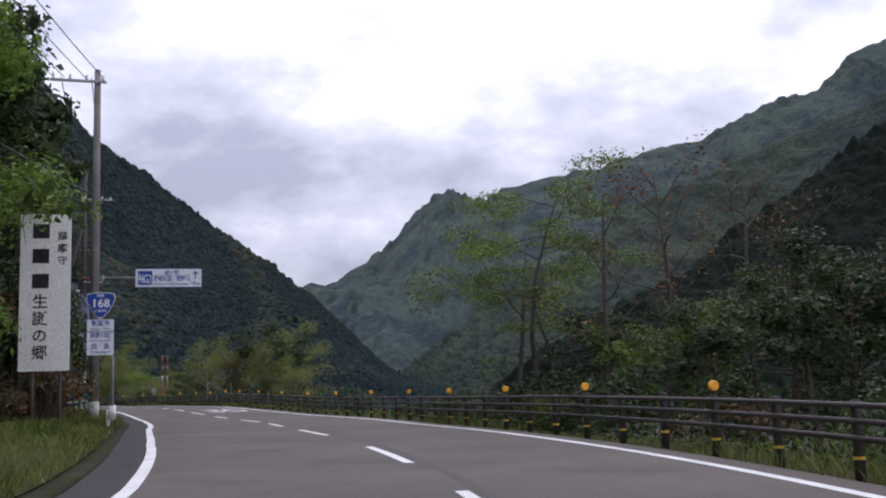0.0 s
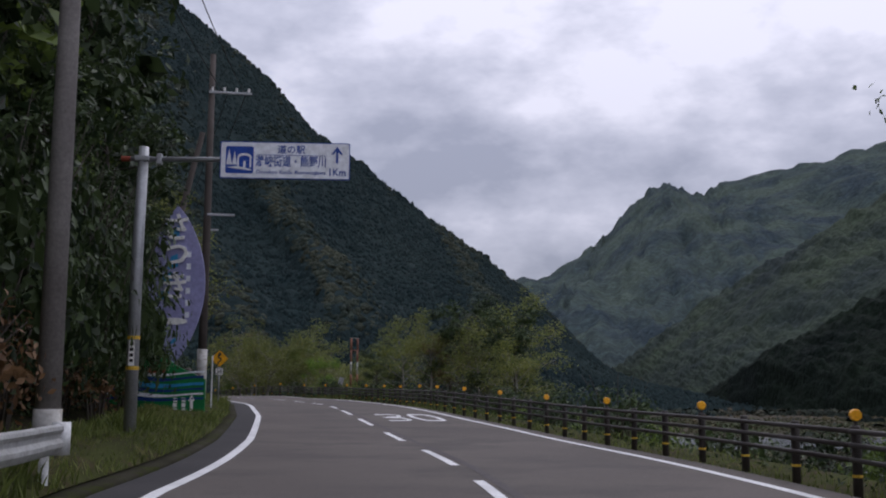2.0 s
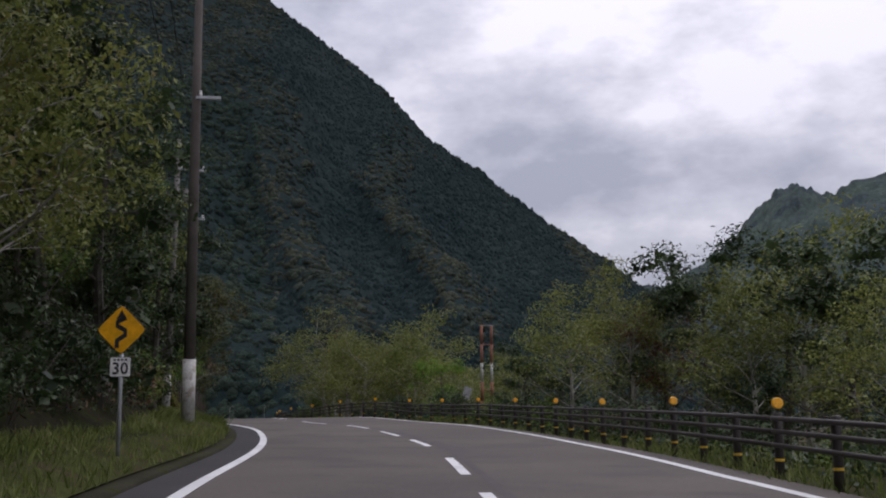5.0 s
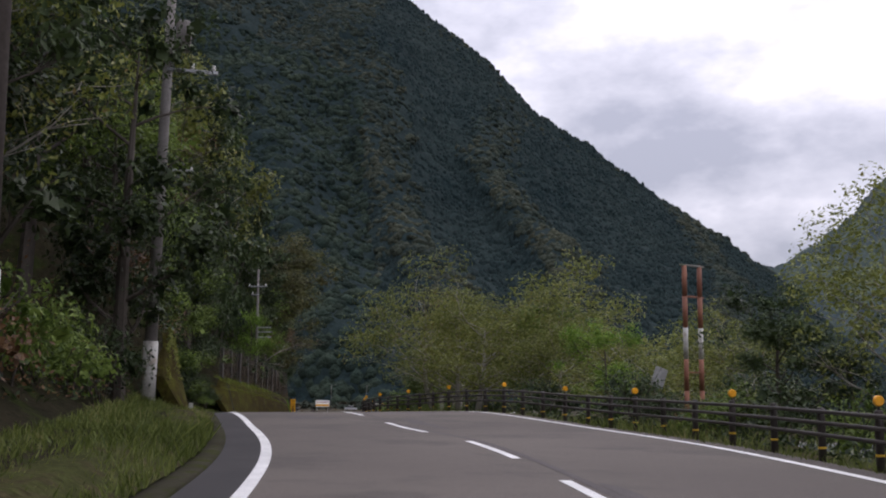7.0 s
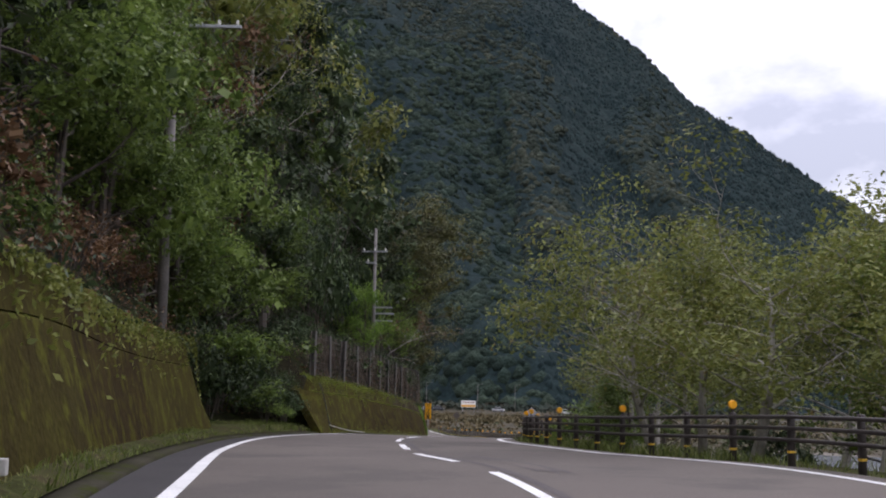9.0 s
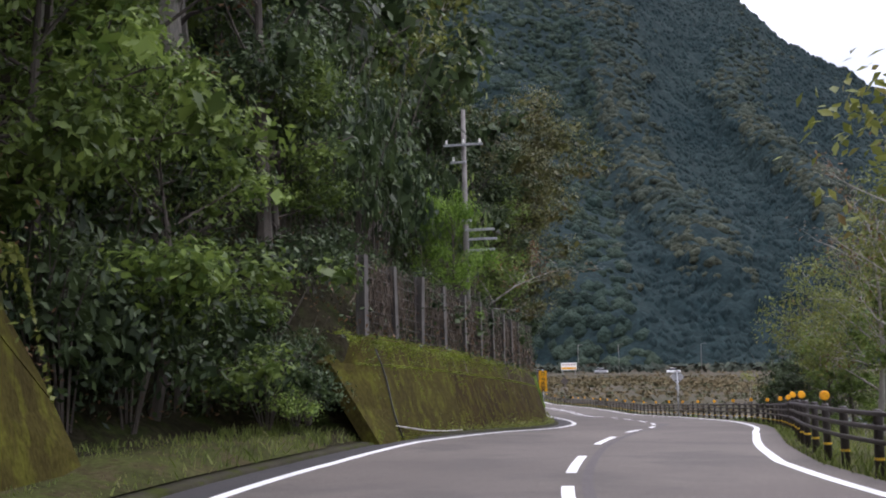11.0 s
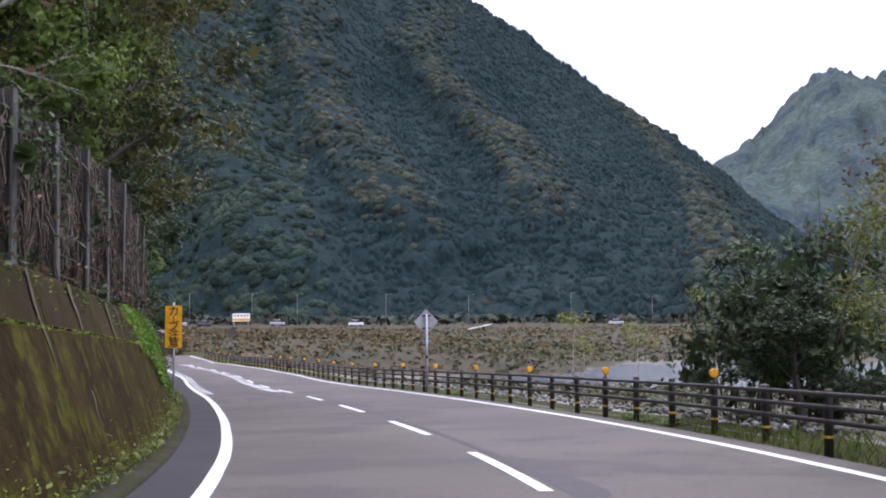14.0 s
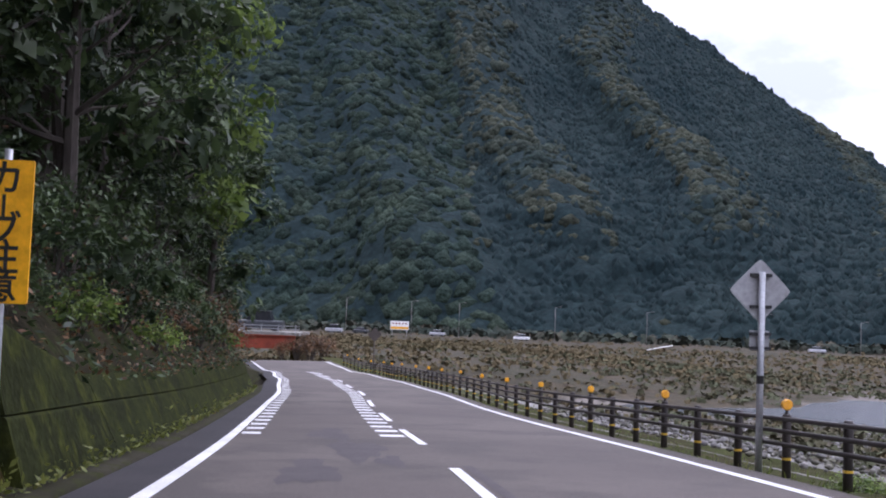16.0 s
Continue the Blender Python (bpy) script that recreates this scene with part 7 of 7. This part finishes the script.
# ---- low leaves, ivy, moss fringe and grass ----
def leafy(name, s, o, h, size, material, label, category, jitter=0.0, up=0.35):
    c = at(s, o, h)
    obj(name, leaves_mesh(name, leaf_quads(c, size, rng, up)), material, kind="stuff", label=label, category=category)
n = 24000
s = rng.uniform(8, 260, n)
d = rng.uniform(-0.6, 5.0, n)
o = top_o(s) - d
leafy("slope_undergrowth", s, o, slope_h(s, np.minimum(o, top_o(s))) + rng.exponential(0.35, n) - 0.05, 0.075, LEAF_DARK, "dark tangled undergrowth on the slope", "undergrowth")
n = 16000
s, d = rng.uniform(8, 260, n), rng.uniform(-0.7, 2.5, n)
leafy("slope_brush", s, top_o(s) - d, slope_h(s, top_o(s) - np.maximum(d, 0)) + rng.exponential(0.45, n), 0.05, LEAF_RUST, "dry brown brush at the foot of the slope", "undergrowth")
# ivy hanging over the end of the long wall
n = 15000
s = 195.5 + rng.normal(0, 3.6, n)
s = s[(s > 186) & (s < 200.75)]
u = rng.uniform(0, 1, len(s))
reach = (0.72 + 0.28 * np.sin(s * 2.3) * np.sin(s * 0.9)) * np.interp(s, [186, 190, 194, 198, 200.7], [0.15, 0.6, 0.85, 1.0, 0.9])
keep = u < reach
s, u = s[keep], u[keep]
h = 2.45 - 2.1 * u
leafy("wall_ivy", s, -4.6 - 0.75 * h / 2.38 + rng.uniform(0.03, 0.12, len(s)), h, 0.06, LEAF_LIGHT, "bright green ivy hanging over the wall", "ivy", up=0.0)
n = 30000
s = rng.uniform(W2[0], W2[1], n)
thick = np.clip(np.interp(s, [156, 164, 169, 174, 180, 184, 190, 200], [1.0, 1.0, 0.6, 0.2, 0.06, 0.05, 0.15, 0.9]) * (0.75 + 0.4 * np.sin(s * 1.7) * np.sin(s * 0.63)), 0.03, 1)
s = s[rng.random(n) < thick]
tongue = 0.10 + 0.28 * np.clip(np.sin(s * 2.9) * np.sin(s * 1.13 + 1) + 0.35, 0, 1) * np.interp(s, [156, 172, 180, 200], [1, 0.8, 0.1, 0.2])
dh = rng.exponential(1.0, len(s)) * tongue
dh = np.where(dh > 2.2, dh * 0.3, dh)
on_top = dh < 0.05
leafy("wall_moss", s, np.where(on_top, -5.35 - rng.uniform(-0.02, 0.4, len(s)), face_o(2.38 - dh) + rng.uniform(0.0, 0.025, len(s))), np.where(on_top, 2.39 + rng.exponential(0.03, len(s)), 2.38 - dh), 0.026, LEAF_MOSS, "bright green moss along the wall's top", "moss", up=0.1)
n = 9000          # thin moss on the joint and the foot of the wall
s = rng.uniform(W2[0], W2[1], n)
h = np.where(rng.random(n) < 0.45, 1.72 + rng.normal(0, 0.015, n), rng.exponential(0.16, n))
keep = rng.random(n) < np.interp(s, [156, 172, 182, 200], [1, 0.8, 0.25, 0.6])
leafy("joint_moss", s[keep], face_o(h[keep]) + 0.015, h[keep], 0.02, LEAF_MOSS, "moss growing in the wall's joint and at its foot", "moss", up=0.0)
n = 2600
s = rng.uniform(W1[0], W1[1], n)
dh = rng.exponential(0.25, n)
leafy("wall_creeper", s, -6.75 + W1_IN(s) + 0.24 * dh, WH(s) - dh + 0.1, 0.07, LEAF_OLIVE, "creeper and dry leaves hanging over the wall", "creeper", up=0.0)
n = 9000
s = rng.uniform(W2[0], W3[1], n)
leafy("gutter_weeds", s, edge_l(s) - rng.uniform(0.2, 0.75, n), rng.exponential(0.07, n), 0.05, LEAF_OLIVE, "weeds and fallen leaves in the gutter", "weeds")


def blades(name, s, o, h0, length, material, label, width=0.011):
    n = len(s)
    p = at(s, o, h0)
    a = rng.uniform(0, 6.28, n)
    side = np.stack([np.cos(a), np.sin(a), 0 * a], -1) * width * rng.uniform(0.6, 1.5, n)[:, None]
    lean__ = np.stack([rng.normal(0, 0.35, n), rng.normal(0, 0.35, n), np.ones(n)], -1) * (length * rng.uniform(0.5, 1.2, n))[:, None]
    v = np.stack([p - side, p + side, p + lean__ * 0.6 + side * 0.6 + lean__ * (0.0, 0.0, 0.1), p + lean__], 1)
    obj(name, fast_mesh(name, v.reshape(-1, 3), np.arange(n * 4).reshape(n, 4)), material, kind="stuff", label=label, category="grass")
n = 42000
s = np.r_[rng.uniform(10, 60, 14000), rng.uniform(60, 122, 15000), rng.uniform(98, 121, 6000), rng.uniform(122, 156, 6000), rng.uniform(156, 238, 6000)]
u = rng.random(len(s)) ** 0.8
o = (edge_l(s) - 0.25) * (1 - u) + np.where(s < 156, np.maximum(foot_o(s) - 0.9, top_o(s) + 0.1), edge_l(s) - 0.9) * u
h = np.where(s < 156, 0.07 + (foot_h(s)) * u, 0.03)
ln = np.where(s < 119, 0.40, np.where(s < 147, 0.17, np.where(s < 156, 0.32, 0.15))) * (0.6 + 0.6 * vnoise(s, o * 3, 2.0)).clip(0.35, 1.6)
blades("verge_grass", s, o, h, ln, GRASS_BLADE, "long green and dry grass on the verge")
n = 30000
s = rng.uniform(0, 290, n)
dd = rng.exponential(1.3, n)
o = FO(s) - 0.35 + dd
ln = 0.42 * (0.55 + 0.75 * vnoise(s, o, 3.0, 5)).clip(0.2, 1.5) * np.interp(s, [42, 48, 76, 84, 178, 186], [1.0, 0.6, 0.6, 1.0, 1.0, 0.42])
keep = (s < 184) | (rng.random(n) < 0.35)
s, o, ln = s[keep], o[keep], ln[keep]
blades("bank_grass", s, o, bank_h(s, o) - 0.03, ln, GRASS_BLADE, "tall mixed grass along the guard fence")
n = 11000
s, dd = rng.uniform(18, 124, n), 0.5 + rng.exponential(1.1, n)
keep = (s < 43) | (s > 80) | (rng.random(n) < 0.15)
s, dd = s[keep], dd[keep]
n = len(s)
leafy("bank_weeds", s, FO(s) + dd, bank_h(s, FO(s) + dd) + rng.uniform(0, 1, n) ** 1.5 * (0.5 + 0.45 * vnoise(s, dd, 2.5, 9)).clip(0.1, 1.0) * np.clip(dd, 0.3, 1.4) * np.interp(s, [42, 48, 76, 84], [1, 0.25, 0.25, 1]), 0.065, LEAF_DARK, "dark weeds and creepers below the guard fence", "weeds", up=0.2)
n = 500
s, o = 38.8 + rng.normal(0, 0.2, n), 5.6 + rng.normal(0, 0.18, n)
blades("grass_tuft", s, o, -0.1 + 0 * s, 0.8 + 0 * s, GRASS_BLADE, "large pale tuft of pampas-like grass by the fence")

# ---- the far bank: levee, road traffic, lamps, boards and a bridge ----
def ground_z(x, y):
    return float(valley(np.array([x]), np.array([y]))[0])


def car(x, y, turn, colour, kind):
    long_, wide, body_h, cab_h = {"car": (4.1, 1.7, 0.72, 0.62), "van": (4.6, 1.75, 0.95, 0.95), "truck": (5.2, 1.9, 0.95, 1.1)}[kind]
    c = thing("parked_" + kind, pose(x, y, ground_z(x, y), 0, 0, turn), {"car": "small pale car parked on the levee road", "van": "boxy pale van parked on the levee road", "truck": "white box truck parked on the levee road"}[kind], kind, "parked vehicles")
    part("body", box(bmesh.new(), (long_, wide, body_h), (0, 0, 0.28 + body_h / 2), 0.14), colour, c)
    bm = bmesh.new()
    r = bmesh.ops.create_cube(bm, size=1.0, matrix=Matrix.Translation((-0.15, 0, 0.28 + body_h + cab_h / 2)) @ Matrix.Diagonal((long_ * 0.58, wide * 0.9, cab_h, 1)))
    for v in r["verts"]:
        if v.co.z > 0.28 + body_h + cab_h / 2:
            v.co.x, v.co.y = -0.15 + (v.co.x + 0.15) * 0.78, v.co.y * 0.86
    part("cabin_glass", bm, GLASS_DARK, c)
    part("roof", box(bmesh.new(), (long_ * 0.46, wide * 0.78, 0.06), (-0.15, 0, 0.30 + body_h + cab_h), 0.02), colour, c)
    for sx in (-0.32, 0.32):
        for sy in (-1, 1):
            part("wheel", tube(bmesh.new(), [(sx * long_, sy * (wide / 2 - 0.1) - 0.09, 0.31), (sx * long_, sy * (wide / 2 - 0.1) + 0.09, 0.31)], 0.31, 12), TYRE, c)
    return c


WHITE_CAR = mat("white_car_paint", (0.75, 0.75, 0.75), (0.68, 0.68, 0.68), 0.3, big=1, fine=5, bump=0.0, spec=0.6)
SILVER_CAR = mat("silver_car_paint", (0.45, 0.46, 0.48), (0.40, 0.41, 0.43), 0.3, 0.3, big=1, fine=5, bump=0.0, spec=0.6)
DARK_CAR = mat("dark_car_paint", (0.04, 0.045, 0.05), (0.05, 0.055, 0.06), 0.3, big=1, fine=5, bump=0.0, spec=0.6)


def sight(az, d):
    """A place on the far bank by bearing (left of +y) and distance from the last bend."""
    return -66 - math.sin(radians(az)) * d, 147 + math.cos(radians(az)) * d


def crest_at(az, gap=5.0):
    """Where a bearing meets the levee's crest road."""
    for d in np.arange(60, 420, 1.0):
        x, y = sight(az, d)
        if float(crest_gap(np.array(x), np.array(y))) > gap:
            return x, y
    return sight(az, 260)


for az, kind, m_, turn in ((34.0, "van", SILVER_CAR, 20), (32.6, "car", DARK_CAR, 15), (28.6, "car", SILVER_CAR, 12), (24.2, "car", WHITE_CAR, 15), (9.5, "car", SILVER_CAR, 15)):
    x, y = crest_at(az, 7.0)
    car(x, y, turn, m_, kind)


def lamp_post(az, h, gap=4.0):
    x, y = crest_at(az, gap)
    p = thing("lamp_post", pose(x, y, ground_z(x, y), 0, 0, az), "thin pale street lamp on the levee road", "street lamp", "levee lamps")
    part("pole", tube(bmesh.new(), [(0, 0, -0.4), (0, 0, h * 0.6), (0, 0, h)], [0.09, 0.07, 0.05], 8), POLE_GREY, p, soft_=True)
    part("arm", tube(bmesh.new(), [(0, 0, h - 0.1), (1.2, 0, h + 0.15)], 0.04, 6), POLE_GREY, p)
    part("lamp_head", box(bmesh.new(), (0.6, 0.25, 0.12), (1.4, 0, h + 0.14), 0.04), POLE_GREY, p)


for az, h in ((33.4, 9.5), (27.5, 9.0), (30.0, 9.0), (22.5, 9.0), (17.8, 8.5), (12.0, 9.0), (7.5, 8.0)):
    lamp_post(az, h)
x, y = crest_at(30.6, 2.0)
bb = thing("billboard", pose(x, y, ground_z(x, y), 0, 0, 30), "wide yellow and white roadside billboard on posts", "billboard")
part("panel", plate(bmesh.new(), rounded(4.8, 2.2, 0.05), -0.05, 0.05), SIGN_WHITE, bb).location.z = 2.6
part("yellow_field", plate(bmesh.new(), rounded(4.6, 0.6, 0.05), -0.07, -0.051), SIGN_YELLOW, bb).location.z = 2.0
for k in range(5):
    part("writing_bar", box(bmesh.new(), (0.5, 0.01, 0.35), (-1.7 + k * 0.85, -0.06, 3.1)), RUST, bb)
for dx in (-1.9, 1.9):
    post_pipe(bb, 2.0, 0.09, "leg", x=dx, y=0.06)

# red girder bridge at the far end of the valley road
bx, by, bz = -157.5, 253.5, -5.6
bridge = thing("girder_bridge", pose(bx, by, bz, 0, 0, 24), "short road bridge with a rust-red steel girder and grey rails", "bridge")
part("girder", box(box(bmesh.new(), (26, 0.4, 1.5), (0, -2.6, -1.0)), (26, 0.9, 0.12), (0, -2.6, -0.22)), RUST, bridge)
part("deck", box(bmesh.new(), (27, 6.0, 0.35), (0, 0, 0)), CONCRETE, bridge)
for dz in (0.55, 0.9):
    part("rail", box(bmesh.new(), (27, 0.08, 0.10), (0, -2.9, dz)), STEEL, bridge)
for k in range(14):
    part("rail_post", box(bmesh.new(), (0.10, 0.10, 1.0), (-13 + k * 2, -2.9, 0.55)), STEEL, bridge)
part("abutment", box(bmesh.new(), (1.0, 5.6, 3.4), (12.9, 0.3, -1.95), 0.1), WORN_WALL, bridge)
for dx, dy, k in ((13.4, -3.6, 1.5), (14.8, -2.6, 1.8), (16.0, -1.0, 1.7), (11.8, -4.0, 1.1)):
    q = bridge.matrix_world @ Vector((dx, dy, 0))
    plant("bramble", pose(q.x, q.y, max(ground_z(q.x, q.y), bz - 2.6)), k, dx * 40, 1.1, "slope shrubs")
tr = car(0, 0, 0, DARK_CAR, "truck")
tr.matrix_world = pose(-150.0, 257.0, bz + 0.18, 0, 0, 24)

# brush on the levee's slope and scrub at the mountain's foot
rng = np.random.default_rng(9)
n = 52000
x, y = rng.uniform(-300, 160, n), rng.uniform(235, 500, n)
g = crest_gap(x, y)
s_, o_ = road_coords(x, y)
patch = vnoise(x, y, 16.0, 8)
vz = valley(x, y)
ok = (vz > -13.2) & (g < -3) & ((np.abs(o_) > 14) | (s_ > 300)) & (rng.random(n) < 0.55 + 0.4 * (patch > 0.05))
x, y, patch = x[ok], y[ok], patch[ok]
p = np.stack([x, y, valley(x, y) + 0.12], -1)
kind_ = np.interp(x, [-200, -120, -60, 40], [0.25, 0.42, 0.7, 0.8]) + 0.25 * vnoise(x, y, 40.0, 3) + rng.normal(0, 0.12, len(x))
size_ = rng.uniform(0.45, 0.85, len(x)) * np.where(patch > 0.3, 1.6, 1.0)
for nm, sel, m_, lb in (("levee_brush", kind_ < 0.5, BROWN_CANOPY, "dry olive-brown brush and grass on the levee"), ("levee_weeds", kind_ >= 0.5, GREEN_CANOPY, "grey-green weeds and bushes on the levee's slope")):
    canopy(nm, p[sel], size_[sel], m_, lb, 5, 12, "brush", 0.3, 0.62)
n = 1500
x = rng.uniform(-420, 300, n)
y = 410 + 0.33 * (x + 150) + rng.uniform(22, 60, n)
p = np.stack([x, y, np.full(n, -9.6)], -1)
canopy("foot_scrub", p, rng.uniform(1.0, 2.6, n), CANOPY, "dark scrub at the mountain's foot", 8, 13, "brush", 0.8)
n = 200
x = rng.uniform(-330, 250, n)
y = 410 + 0.33 * (x + 150) + rng.uniform(-2, 16, n)
p = np.stack([x, y, valley(x, y)], -1)
canopy("crest_bushes", p, rng.uniform(0.3, 0.8, n), BROWN_CANOPY, "small bushes along the levee road", 16, 14, "brush", 0.9, 0.4)
# dark bushes on the levee, stones on the shore, white handrail of the levee steps
n = 260
x, y = rng.uniform(-150, 120, n), rng.uniform(330, 500, n)
g = crest_gap(x, y)
ok = (g > -60) & (g < -8) & (vnoise(x, y, 22.0, 15) > 0.0)
p = np.stack([x[ok], y[ok], valley(x[ok], y[ok])], -1)
canopy("levee_bushes", p, rng.uniform(0.6, 1.6, len(p)), BROWN_CANOPY, "dark green bushes on the levee's slope", 26, 16, "brush", 0.8, 0.36)
n = 2600
s = rng.uniform(182, 226, n)
dd = 0.6 + rng.exponential(6.0, n)
ok = dd < 30
s, dd = s[ok], dd[ok]
o = FO(s) + dd
p = at(s, o, bank_h(s, o) + 0.12)
rocks("shore_stones", p, rng.uniform(0.025, 0.085, len(p)) * (1 + dd * 0.03), GRAVEL, "rounded pale river stones on the shore", 17, tall=0.6)
n = 5200
x, y = rng.uniform(-125, -40, n), rng.uniform(205, 284, n)
s_, o_ = road_coords(x, y)
z_ = valley(x, y)
ok = (o_ > 20) & (z_ > -13.3) & (s_ > 190)
rocks("flat_stones", np.stack([x, y, z_ + 0.05], -1)[ok], rng.uniform(0.10, 0.32, n)[ok], GRAVEL, "pale stones strewn over the flat beside the river", 18, tall=0.6)
x0, y0 = crest_at(16.5, -2.0)
x1, y1 = crest_at(17.8, -14.0)
line_thing("step_handrail", [(x0, y0, ground_z(x0, y0) + 0.8), (x1, y1, ground_z(x1, y1) + 0.8)], 0.14, WHITE_STEEL, "white handrail slanting down the levee's slope", "handrail")
